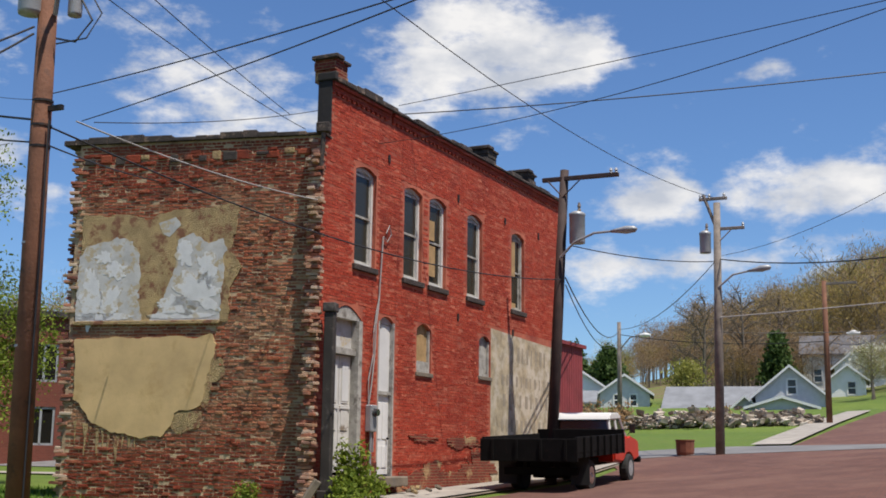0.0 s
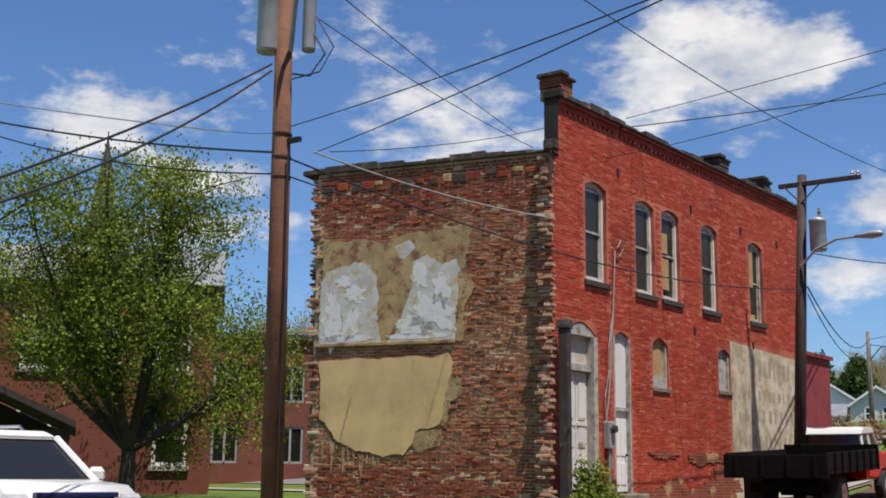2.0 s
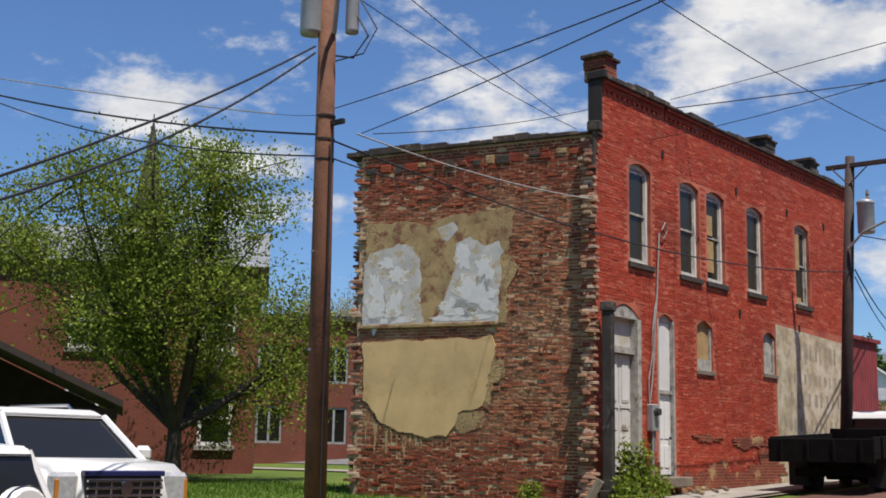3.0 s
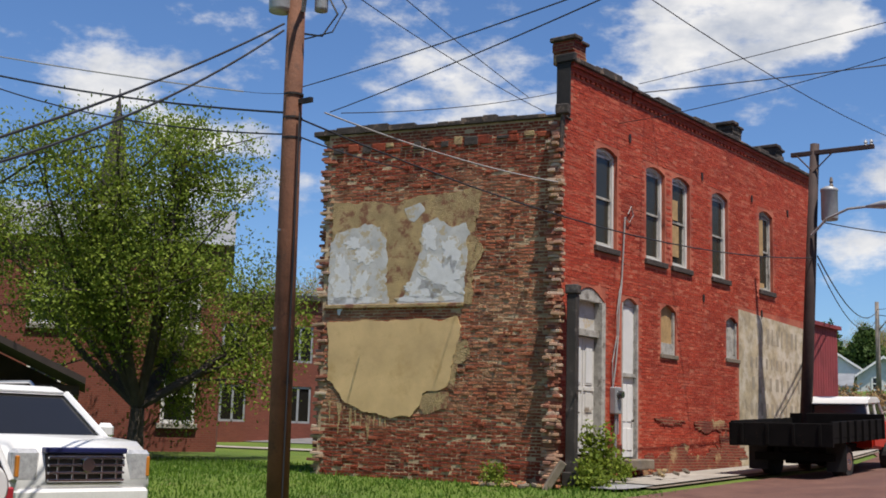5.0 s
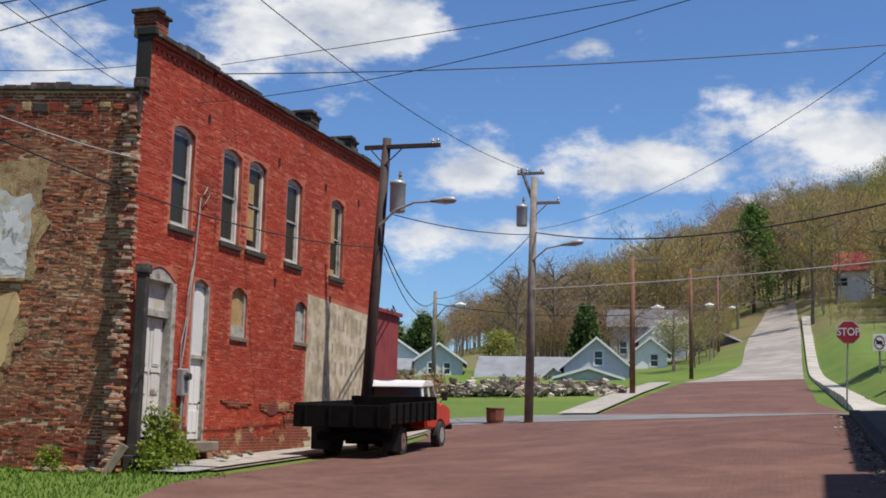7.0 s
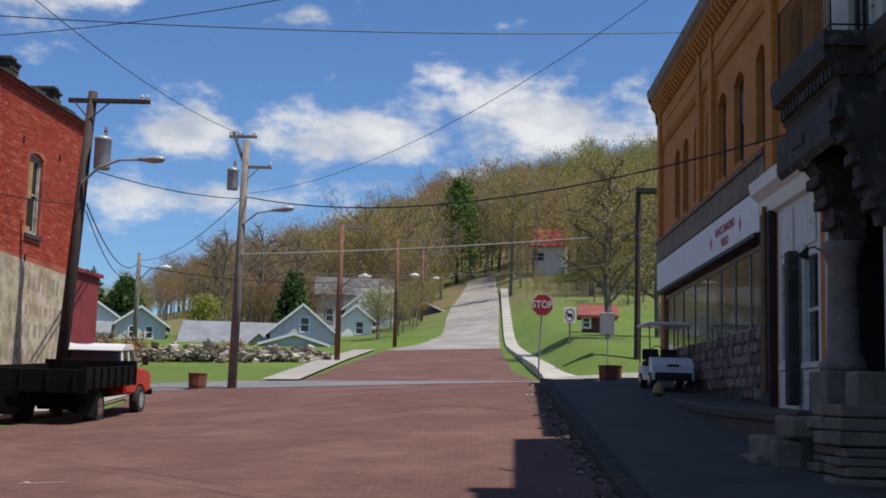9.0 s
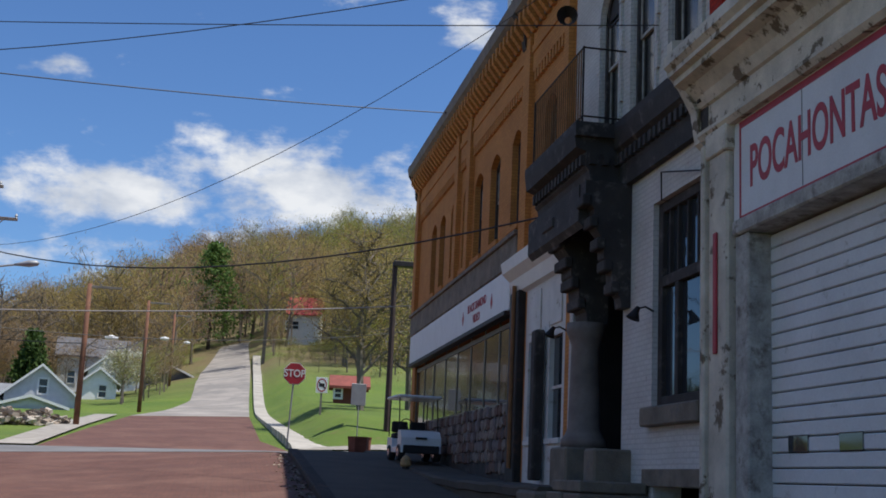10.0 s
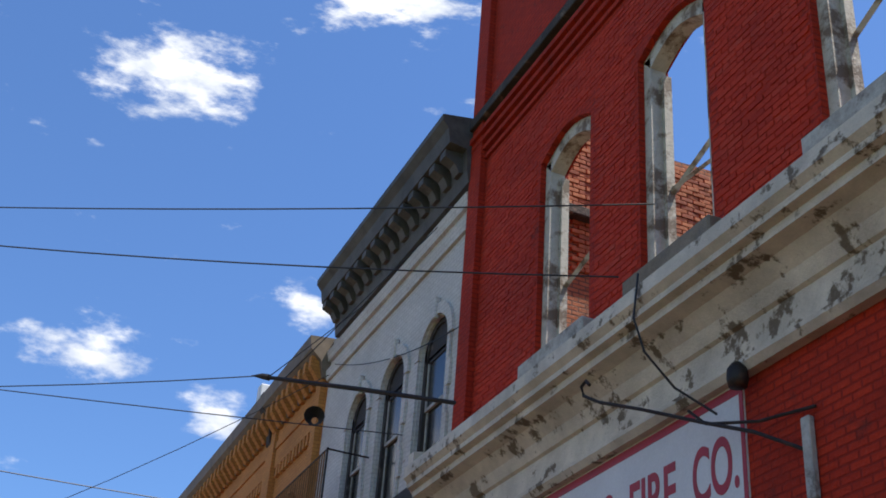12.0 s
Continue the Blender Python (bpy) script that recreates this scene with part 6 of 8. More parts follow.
tube(bm, [(0, 0, 0), (-0.1, 0.05, 0), (-0.28, 0.1, 0)], [0.08, 0.15, 0.24], 14, cap=False)
part("horn", bm, M_COPING, t)

# ---- poles, lamps, cables ----


def span(name, p, q, sag, r, mat, label, n=14):
    p, q = Vector(p), Vector(q)
    bm = B()
    tube(bm, [p.lerp(q, k / n) - Vector((0, 0, sag * 4 * (k / n) * (1 - k / n))) for k in range(n + 1)], r, 5)
    t = thing(name, Matrix.Identity(4), label, "cable", "overhead cables")
    return part("cable", bm, mat, t)


def insulator(parent, x, y, z):
    bm = B()
    lathe(bm, [(0.02, z - 0.02), (0.05, z), (0.03, z + 0.04), (0.055, z + 0.06), (0.03, z + 0.12), (0.01, z + 0.14)], 8, (x, y))
    part("insulator", bm, M_METALGREY, parent)


def transformer(parent, x, y, z, r, h):
    bm = B()
    lathe(bm, [(r * 0.95, z), (r, z + 0.04), (r, z + h - 0.08), (r * 1.06, z + h - 0.06), (r * 1.06, z + h), (r * 0.5, z + h + 0.07), (r * 0.3, z + h + 0.08)], 18, (x, y))
    can = part("transformer", bm, M_METALGREY, parent, "grey pole transformer", True)
    bm = B()
    lathe(bm, [(0.04, z + h), (0.06, z + h + 0.1), (0.035, z + h + 0.15), (0.055, z + h + 0.2), (0.03, z + h + 0.32)], 8, (x + 0.06, y))
    part("bushing", bm, M_POLEGREY, can)


def lamp_arm(parent, pts, head):
    bm = B()
    tube(bm, pts, 0.035, 6)
    arm = part("lamp_arm", bm, M_METALGREY, parent)
    a, d = Vector(head), (Vector(pts[-1]) - Vector(pts[-2])).normalized()
    bm = B()
    tube(bm, [a - d * 0.1, a + d * 0.1, a + d * 0.35, a + d * 0.6, a + d * 0.68], [0.05, 0.09, 0.15, 0.12, 0.03], 12)
    for v in bm.verts:
        v.co.z = a.z + (v.co.z - a.z) * 0.75
    part("lamp_head", bm, M_METALGREY, parent, "grey cobra-head street lamp", True)


def utility_pole(x, y, top, r, mat, label, lean=(0, 0)):
    z = gz(x, y)
    t = thing("utility_pole", pose(x, y, z - 0.1), label, "utility pole", "utility poles")
    bm = B()
    h = top - z + 0.1
    tube(bm, [(0, 0, 0), (lean[0] * 0.5, lean[1] * 0.5, h * 0.5), (lean[0], lean[1], h)], [r * 1.12, r, r * 0.82], 12)
    part("pole", bm, mat, t, smooth=True)
    return t, z - 0.1


# the brown pole in front of the party wall
t, z0 = utility_pole(-11.68, 12.36, 11.2, 0.145, M_WOODPOLE, "tall brown wooden utility pole with transformer and cables", (-0.12, 0.0))
transformer(t, -0.26, -0.16, 8.35 - z0, 0.17, 1.0)
transformer(t, 0.22, 0.20, 8.38 - z0, 0.10, 0.9)
lamp_arm(t, [(0.05, 0, 8.35 - z0), (0.35, -0.25, 8.95 - z0), (0.9, -0.7, 9.35 - z0), (1.6, -1.2, 9.45 - z0)], (1.6, -1.2, 9.45 - z0))
for dz in (7.1, 6.75, 6.45, 5.1, 3.7):
    bm = B()
    tube(bm, [(-0.06, 0, dz - z0 - 0.015), (-0.06, 0, dz - z0 + 0.015)], 0.148, 12)
    part("band", bm, M_IRON if dz > 5.2 else M_METALGREY, t)
bm = B()
tube(bm, [(0.28, 0.2, 8.7 - z0), (0.5, 0.25, 8.3 - z0), (0.35, 0.1, 7.95 - z0), (0.1, 0, 8.0 - z0)], 0.016, 5)
tube(bm, [(0.35, 0.2, 8.9 - z0), (0.62, 0.3, 8.4 - z0), (0.5, 0.15, 8.0 - z0), (0.1, 0, 7.92 - z0)], 0.012, 5)
tube(bm, [(0.13, -0.06, 6.8 - z0), (0.14, -0.06, 1.0 - z0)], 0.014, 5)
part("drop_cable", bm, M_WIRE, t)
bm = B()
box(bm, -0.03, 0.3, -0.03, 0.03, 6.95 - z0, 7.02 - z0)
part("bracket", bm, M_IRON, t)
# the dark pole behind the truck
t, z0 = utility_pole(-11.05, 31.65, 10.4, 0.15, M_POLEDARK, "dark leaning wooden pole with long crossarm and street lamp", (0.42, 0.1))
bm = B()
box(bm, -0.62 + 0.4, 1.62 + 0.4, -0.02, 0.10, 10.08 - z0, 10.2 - z0, 0.01)
part("crossarm", bm, M_POLEDARK, t)
bm = B()
tube(bm, [(0.4, -0.02, 9.6 - z0), (0.95, -0.02, 10.1 - z0)], 0.02, 4)
tube(bm, [(0.4, -0.02, 9.6 - z0), (-0.05, -0.02, 10.1 - z0)], 0.02, 4)
part("brace", bm, M_POLEDARK, t)
insulator(t, 1.95, 0.04, 10.2 - z0)
insulator(t, 1.8, 0.04, 10.2 - z0)
transformer(t, 0.80, 0.05, 8.25 - z0, 0.22, 0.85)
lamp_arm(t, [(0.35, -0.1, 7.85 - z0), (0.8, -0.2, 8.25 - z0), (1.4, -0.3, 8.45 - z0), (2.0, -0.4, 8.45 - z0)], (2.0, -0.4, 8.45 - z0))
# the grey pole over the crossing
t, z0 = utility_pole(-8.1, 40.0, 10.9, 0.14, M_POLEGREY, "weathered grey wooden utility pole at the street corner", (0.1, 0))
bm = B()
tube(bm, [(0.08, 0, 10.0 - z0), (-0.35, 0, 11.2 - z0)], 0.06, 6)
box(bm, -0.5, 0.45, -0.05, 0.05, 11.0 - z0, 11.1 - z0, 0.01)
box(bm, 0.1, 1.0, -0.05, 0.05, 9.95 - z0, 10.05 - z0, 0.01)
tube(bm, [(0.1, -0.05, 9.5 - z0), (0.6, -0.05, 9.98 - z0)], 0.02, 4)
part("crossarm", bm, M_POLEGREY, t)
for x, z in ((-0.45, 11.1), (-0.15, 11.1), (0.35, 11.1), (0.95, 10.05)):
    insulator(t, x, 0, z - z0)
transformer(t, -0.32, 0, 9.2 - z0, 0.19, 0.7)
lamp_arm(t, [(0.1, -0.1, 8.0 - z0), (0.6, -0.15, 8.4 - z0), (1.2, -0.2, 8.5 - z0)], (1.2, -0.2, 8.5 - z0))
# farther poles along the streets
for x, y, top, arm in ((-18.9, 66, 10.0, 1.4), (-6.9, 59.6, 10.9, 0.0), (-5.75, 84.5, 13.6, 0.0), (-5.2, 112, 16.2, 0.0)):
    t, z0 = utility_pole(x, y, top, 0.13, M_WOODPOLE if arm == 0 else M_POLEGREY, "slim wooden utility pole beside the hill street")
    bm = B()
    if arm:
        tube(bm, [(0, 0, top - 1.6 - z0), (arm * 0.5, -0.2, top - 0.9 - z0), (arm, -0.3, top - 0.8 - z0)], 0.035, 5)
    else:
        box(bm, -0.1, 1.5, -0.05, 0.05, top - 0.2 - z0, top - 0.08 - z0, 0.01)
        part("crossarm", bm, M_POLEGREY, t)
        bm = B()
        tube(bm, [(0, 0, top - 3.2 - z0), (0.6, -0.3, top - 2.7 - z0), (1.1, -0.5, top - 2.6 - z0)], 0.03, 5)
    part("arm", bm, M_POLEGREY, t)
    bm = B()
    p = (arm + 0.2, -0.35, top - 0.82 - z0) if arm else (1.3, -0.55, top - 2.62 - z0)
    tube(bm, [(p[0] - 0.3, p[1], p[2]), (p[0], p[1], p[2] + 0.02), (p[0] + 0.3, p[1], p[2])], [0.06, 0.14, 0.06], 10)
    part("lamp_head", bm, M_WHITECLEAN, t)
t = thing("street_lamp", pose(6.3, 47.4, gz(6.3, 47.4) - 0.05), "dark square lamp post with a box lamp head", "street lamp")
h = 10.95 - gz(6.3, 47.4)
bm = B()
tube(bm, [(0, 0, 0), (0, 0, h)], [0.13, 0.10], 8)
part("post", bm, M_POLEDARK, t)
bm = B()
box(bm, -0.08, 0.85, -0.22, 0.22, h - 0.2, h + 0.02, 0.02)
part("lamp_head", bm, M_IRON, t)

CABLES = [
    ((-11.67, 12.36, 6.76), (-10.7, 31.6, 7.24), 0.55, 0.015, 0), ((-11.75, 12.28, 6.82), (-18.8, 11.4, 8.4), 0.12, 0.017, 0), ((-11.74, 12.29, 6.50), (-20.5, 12.5, 8.8), 0.25, 0.013, 0),
    ((-11.64, 12.39, 6.48), (-15.94, 20.35, 8.05), 0.05, 0.013, 0), ((-12.04, 13.38, 7.12), (-12.85, 21.8, 7.70), 0.12, 0.014, 1),
    ((-11.62, 12.41, 7.22), (-3.4, 8.4, 6.15), 0.05, 0.008, 0), ((-11.65, 13.06, 7.0), (-3.4, 8.5, 6.2), 0.05, 0.008, 0),
    ((-11.37, 12.64, 8.9), (-13.15, 21.7, 9.27), 0.10, 0.008, 0), ((-9.5, 10.8, 8.3), (-14.12, 22.6, 9.95), 0.05, 0.008, 0), ((-11.85, 13.55, 7.13), (-12.8, 21.6, 9.62), 0.1, 0.008, 0),
    ((-13.0, 25.9, 10.95), (5.6, 15.3, 8.75), 0.1, 0.009, 0), ((-13.0, 25.9, 10.72), (5.25, 30.7, 12.05), 0.22, 0.015, 0), ((-9.05, 11.0, 10.14), (-8.12, 39.98, 11.1), 0.78, 0.010, 0),
    ((-7.95, 40.0, 8.97), (5.65, 21.9, 7.35), 0.8, 0.020, 0), ((-8.0, 39.9, 7.0), (5.7, 37.6, 7.75), 0.12, 0.020, 1), ((-8.0, 39.95, 6.5), (7.5, 49.4, 8.4), 0.45, 0.012, 0),
    ((-7.9, 40.1, 9.1), (5.6, 19.5, 11.35), 1.15, 0.008, 0), ((-6.0, 20.2, 11.9), (5.6, 8.6, 8.95), 0.15, 0.009, 0), ((-6.0, 20.4, 11.88), (5.6, 9.3, 8.45), 0.25, 0.010, 0),
    ((-12.9, 24.5, 9.6), (3.6, 16.2, 9.54), 0.55, 0.009, 0), ((-10.6, 31.7, 7.3), (-18.9, 66, 9.5), 0.9, 0.02, 0), ((-10.6, 31.7, 7.1), (-18.9, 66, 9.1), 1.1, 0.016, 0), ((-18.9, 66, 9.3), (-6.9, 59.6, 8.0), 0.3, 0.02, 0), ((-6.9, 59.6, 8.0), (-5.75, 84.5, 11.0), 0.5, 0.02, 0),
    ((-10.4, 31.75, 8.2), (-8.1, 40.0, 8.9), 0.15, 0.016, 0), ((-8.1, 40, 8.9), (-18.9, 66, 9.6), 0.6, 0.015, 0),
    ((-11.85, 12.2, 8.15), (-10.0, 5.6, 4.5), 0.12, 0.017, 0), ((-11.85, 12.2, 8.05), (-10.0, 5.6, 4.3), 0.25, 0.017, 0), ((-15.81, 15.3, 8.50), (-26, 13.0, 10.9), 0.1, 0.014, 1), ((-11.8, 12.4, 7.15), (-15.8, 15.3, 8.50), 0.02, 0.005, 0),
    ((5.64, 13.55, 9.75), (5.6, 19.2, 11.45), 0.2, 0.008, 0), ((3.9, 15.9, 9.45), (5.6, 14.6, 11.9), 0.0, 0.008, 0), ((3.7, 16.1, 9.5), (5.6, 17.6, 12.0), 0.0, 0.008, 0)]
for p, q, sag, r, pale in CABLES:
    span("overhead_cable", p, q, sag, r, M_WIRELIGHT if pale else M_WIRE, "pale overhead cable between poles and walls" if pale else "thin black overhead cable between poles and walls")
t = thing("drooping_wire", RF, "loose black wire drooping over the white cornice", "cable")
bm = B()
tube(bm, [(8.1, 0.62, 7.75), (8.12, 0.66, 7.3), (8.05, 0.6, 6.95), (7.9, 0.4, 6.6), (7.6, 0.2, 6.3)], 0.012, 5)
part("wire", bm, M_WIRE, t)

# ---- traffic signs, planters, cart ----
z = gz(1.85, 34.2) + 0.12
t = thing("stop_sign", pose(1.85, 34.2, z, 0, 0, -2), "red octagonal stop sign on a slim steel post", "stop sign")
bm = B()
tube(bm, [(-0.09, 0.03, 0), (0, 0.03, 2.42)], 0.026, 6)
part("post", bm, M_METALGREY, t)
for nm, r, y, mat in (("rim", 0.330, 0.012, M_WHITECLEAN), ("plate", 0.312, -0.002, M_SIGNRED)):
    bm = B()
    prism(bm, [(r * math.cos(math.radians(22.5 + 45 * k)), 2.12 + r * math.sin(math.radians(22.5 + 45 * k))) for k in range(8)], "y", y - 0.008, y)
    part(nm, bm, mat, t)
text("lettering", "STOP", 0.29, M_WHITECLEAN, pose(0, -0.014, 2.12, 90), t, 0.002, 0.86, "white lettering")
z = gz(4.3, 55.8)
t = thing("traffic_sign", pose(4.3, 55.8, z, 0, 0, -4) @ Matrix.Diagonal((0.74, 1, 1, 1)), "white no-trucks sign with red ring on a wooden post", "traffic sign")
bm = B()
box(bm, -0.06, 0.06, 0.02, 0.12, 0, 1.6)
part("post", bm, M_POLEGREY, t)
bm = B()
box(bm, -0.36, 0.36, 0.0, 0.02, 1.0, 1.72, 0.005)
part("plate", bm, M_WHITECLEAN, t)
bm = B()
n_ = 24
vo = [[bm.verts.new((r * math.cos(math.tau * k / n_), -0.004, 1.36 + r * math.sin(math.tau * k / n_))) for k in range(n_)] for r in (0.31, 0.25)]
for k in range(n_):
    bm.faces.new((vo[0][k], vo[0][(k + 1) % n_], vo[1][(k + 1) % n_], vo[1][k]))
part("ring", bm, M_SIGNRED, t, "red ring and slash")
bm = B()
box(bm, -0.17, 0.17, -0.004, -0.002, 1.28, 1.44)
box(bm, -0.27, 0.27, -0.008, -0.006, -0.03, 0.03, m=pose(0, 0, 1.36, 0, 35, 0))
part("symbol", bm, M_IRON, t, "black truck-shaped bar and slash")
for x, y, lab, w, h in ((4.32, 38.9, "reddish-brown wooden planter tub with a sign post", 0.36, 0.5), (-9.3, 40.2, "rusty brown barrel planter beside the kerb", 0.30, 0.52)):
    z = gz(x, y) + (0.12 if x > 0 else 0.0)
    t = thing("planter", pose(x, y, z), lab, "planter", "planters")
    bm = B()
    lathe(bm, [(w * 0.9, 0), (w, 0.1), (w * 1.05, h - 0.06), (w * 1.1, h - 0.04), (w * 1.1, h), (w * 0.95, h), (w * 0.9, h - 0.05)], 10 if x < 0 else 6)
    part("tub", bm, plain("red_brown_planter_%d" % int(x), (0.21, 0.07, 0.04), 0.85, vary=0.35), t)
    bm = B()
    lathe(bm, [(w * 0.9, h - 0.08), (w * 0.5, h - 0.02), (0.02, h)], 10)
    part("soil", bm, M_BARK, t)
    if x > 0:
        bm = B()
        tube(bm, [(-0.1, 0, h - 0.1), (-0.1, 0, 2.3)], 0.02, 6)
        part("post", bm, M_METALGREY, t)
        bm = B()
        box(bm, -0.36, 0.12, -0.02, 0.0, 1.5, 2.2, 0.01)
        part("plate", bm, M_METALGREY, t, "grey back of a traffic sign")


def wheel(name, parent, x, y, z, r, w, rim_mat, tyre_mat):
    bm = B()
    prof = [(r * 0.58, -w / 2), (r * 0.9, -w / 2), (r, -w / 3), (r, w / 3), (r * 0.9, w / 2), (r * 0.58, w / 2)]
    lathe(bm, prof, 22)
    for v in bm.verts:
        v.co = Vector((x + v.co.z, y + v.co.x, z + v.co.y))
    ob = part(name, bm, tyre_mat, parent, smooth=False)
    bm = B()
    lathe(bm, [(r * 0.56, -w * 0.52), (r * 0.5, -w * 0.40), (r * 0.2, -w * 0.42), (r * 0.15, -w * 0.55), (r * 0.15, w * 0.55), (r * 0.2, w * 0.42), (r * 0.5, w * 0.40), (r * 0.56, w * 0.52)], 18)
    for v in bm.verts:
        v.co = Vector((x + v.co.z, y + v.co.x, z + v.co.y))
    part("rim", bm, rim_mat, ob)


M_TYRE = plain("black_rubber", (0.02, 0.02, 0.02), 0.85, vary=0.3)
M_CARWHITE = plain("white_car_paint", (0.72, 0.72, 0.71), 0.25, vary=0.04, bump=0)
M_CHROME = plain("chrome", (0.55, 0.55, 0.56), 0.15, 1.0, vary=0.05, bump=0)
M_TRUCKRED = plain("red_truck_paint", (0.55, 0.035, 0.018), 0.35, vary=0.12, bump=0)
M_BEDBLACK = plain("black_steel_bed", (0.008, 0.007, 0.007), 0.85, 0.0, vary=0.4, worn=(0.05, 0.026, 0.018), wear=(0.62, 0.74))
M_BEDBLACK.node_tree.nodes["Principled BSDF"].inputs["Specular IOR Level"].default_value = 0.12

# golf cart on the platform
t = thing("golf_cart", pose(4.88, 31.2, 2.76, 0, 0, 4) @ Matrix.Scale(0.93, 4), "white golf cart with canopy parked on the platform", "golf cart")
bm = B()
prism(bm, [(-0.9, 0.22), (-0.88, 0.62), (-0.72, 0.80), (-0.45, 0.84), (-0.40, 0.40), (0.3, 0.36), (0.35, 0.62), (0.95, 0.66), (1.0, 0.25)], "x", -0.56, 0.56)
part("body", bm, M_CARWHITE, t)
bm = B()
box(bm, -0.5, 0.5, -0.97, -0.88, 0.2, 0.42, 0.02)
box(bm, -0.16, 0.16, -0.925, -0.88, 0.58, 0.64, 0.01)
part("bumper", bm, M_TYRE, t)
bm = B()
box(bm, -0.5, 0.5, 0.3, 0.8, 0.62, 0.78, 0.04)
for x in (-0.26, 0.26):
    box(bm, x - 0.23, x + 0.23, 0.72, 0.84, 0.8, 1.12, 0.04)
part("seat", bm, M_TYRE, t)
for x in (-0.54, 0.54):
    for y, y2 in ((-0.55, -0.35), (0.85, 0.8)):
        bm = B()
        tube(bm, [(x, y, 0.7), (x, y2, 1.74)], 0.018, 6)
        part("canopy_post", bm, M_IRON, t)
bm = B()
box(bm, -0.62, 0.62, -0.6, 1.0, 1.72, 1.80, 0.03)
part("canopy", bm, M_CARWHITE, t)
bm = B()
tube(bm, [(-0.26, -0.4, 0.8), (-0.26, -0.15, 1.0)], 0.02, 6)
tube(bm, [(-0.26 + 0.17 * math.cos(a * math.tau / 12), -0.15 + 0.06 * math.sin(a * math.tau / 12), 1.0 + 0.16 * math.sin(a * math.tau / 12)) for a in range(13)], 0.015, 5)
part("steering_wheel", bm, M_TYRE, t)
for x in (-0.5, 0.5):
    for y in (-0.6, 0.62):
        wheel("wheel", t, x, y, 0.22, 0.22, 0.18, M_CHROME, M_TYRE)

# ---- the flatbed dump truck ----
TZ = gz(-9.9, 31.0) - 0.02
t = thing("flatbed_truck", pose(-10.15, 31.1, TZ, math.degrees(math.atan(0.043)), 0, 0), "old red and white pickup truck with black dump bed", "truck")
wheel_y = (-1.85, 1.95)
for x in (-0.86, 0.86):
    wheel("wheel", t, x, wheel_y[1], 0.39, 0.39, 0.24, M_METALGREY, M_TYRE)
    wheel("wheel", t, x, wheel_y[0], 0.39, 0.39, 0.34, M_CHROME if x > 0 else M_TYRE, M_TYRE)
bm = B()
for x in (-0.42, 0.42):
    box(bm, x - 0.05, x + 0.05, -2.7, 2.7, 0.52, 0.72)
box(bm, -0.95, 0.95, -2.75, -2.60, 0.42, 0.60, 0.01)
box(bm, -0.5, 0.5, -1.95, -1.75, 0.3, 0.5, 0.03)
part("chassis", bm, M_BEDBLACK, t)
bm = B()
box(bm, -1.22, 1.22, -3.55, 0.55, 0.86, 0.98, 0.01)
box(bm, -1.24, 1.24, -3.60, -3.53, 0.78, 1.32, 0.01)
for x in (-1.19, 1.19):
    box(bm, x - 0.035, x + 0.035, -3.53, 0.55, 0.98, 1.36, 0.01)
box(bm, -1.22, 1.22, 0.48, 0.55, 0.98, 1.48, 0.01)
bed = part("dump_bed", bm, M_BEDBLACK, t, "black steel dump bed")
for k in range(7):
    for x in (-1.25, 1.25):
        bm = B()
        box(bm, x - 0.035, x + 0.035, -3.1 + k * 0.56, -3.02 + k * 0.56, 0.86, 1.36, 0.008)
        part("stake", bm, M_BEDBLACK, bed)
for k in range(4):
    bm = B()
    box(bm, -0.95 + k * 0.62, -0.88 + k * 0.62, -3.63, -3.59, 0.82, 1.3, 0.008)
    part("stake", bm, M_BEDBLACK, bed)
for x in (-0.95, 0.95):
    bm = B()
    box(bm, x - 0.24, x + 0.24, -2.52, -2.50, 0.18, 0.86)
    part("mud_flap", bm, M_TYRE, t)
bm = B()
box(bm, -0.25, 0.25, -2.78, -2.76, 0.62, 0.76)
part("number_plate", bm, M_BEDBLACK, t)
bm = B()
prism(bm, [(0.62, 0.62), (0.62, 1.22), (0.70, 1.26), (2.1, 1.26), (2.15, 1.20), (2.95, 1.16), (3.06, 1.08), (3.08, 0.62), (2.5, 0.55), (2.36, 0.82), (2.1, 0.90), (1.75, 0.88), (1.52, 0.74), (1.45, 0.55)], "x", -0.92, 0.92)
bmesh.ops.bevel(bm, geom=[e for e in bm.edges if abs(e.verts[0].co.x - e.verts[1].co.x) < 0.01], offset=0.06, segments=2, affect="EDGES")
part("cab_body", bm, M_TRUCKRED, t, "red truck cab")
bm = B()
prism(bm, [(0.64, 1.26), (0.74, 1.78), (0.84, 1.84), (1.62, 1.84), (1.72, 1.78), (2.12, 1.26)], "x", -0.80, 0.80)
for v in bm.verts:
    v.co.x *= 1.0 - 0.10 * (v.co.z - 1.26) / 0.58
part("greenhouse", bm, M_GLASSDARK, t, "dark cab windows")
bm = B()
prism(bm, [(0.60, 1.72), (0.70, 1.86), (0.9, 1.92), (1.6, 1.91), (1.78, 1.82), (1.76, 1.74)], "x", -0.78, 0.78)
bmesh.ops.bevel(bm, geom=bm.edges[:], offset=0.03, segments=2, affect="EDGES")
for x in (-0.79, 0.79):
    s_ = 1 if x > 0 else -1
    for pts in (((0.66, 1.24), (0.74, 1.78)), ((1.30, 1.24), (1.28, 1.78)), ((2.10, 1.24), (1.72, 1.80))):
        tube(bm, [(x - s_ * -0.01, pts[0][0], pts[0][1]), (x - s_ * 0.075, pts[1][0], pts[1][1])], 0.045, 6)
box(bm, -0.82, 0.82, 0.60, 0.68, 1.2, 1.34, 0.02)
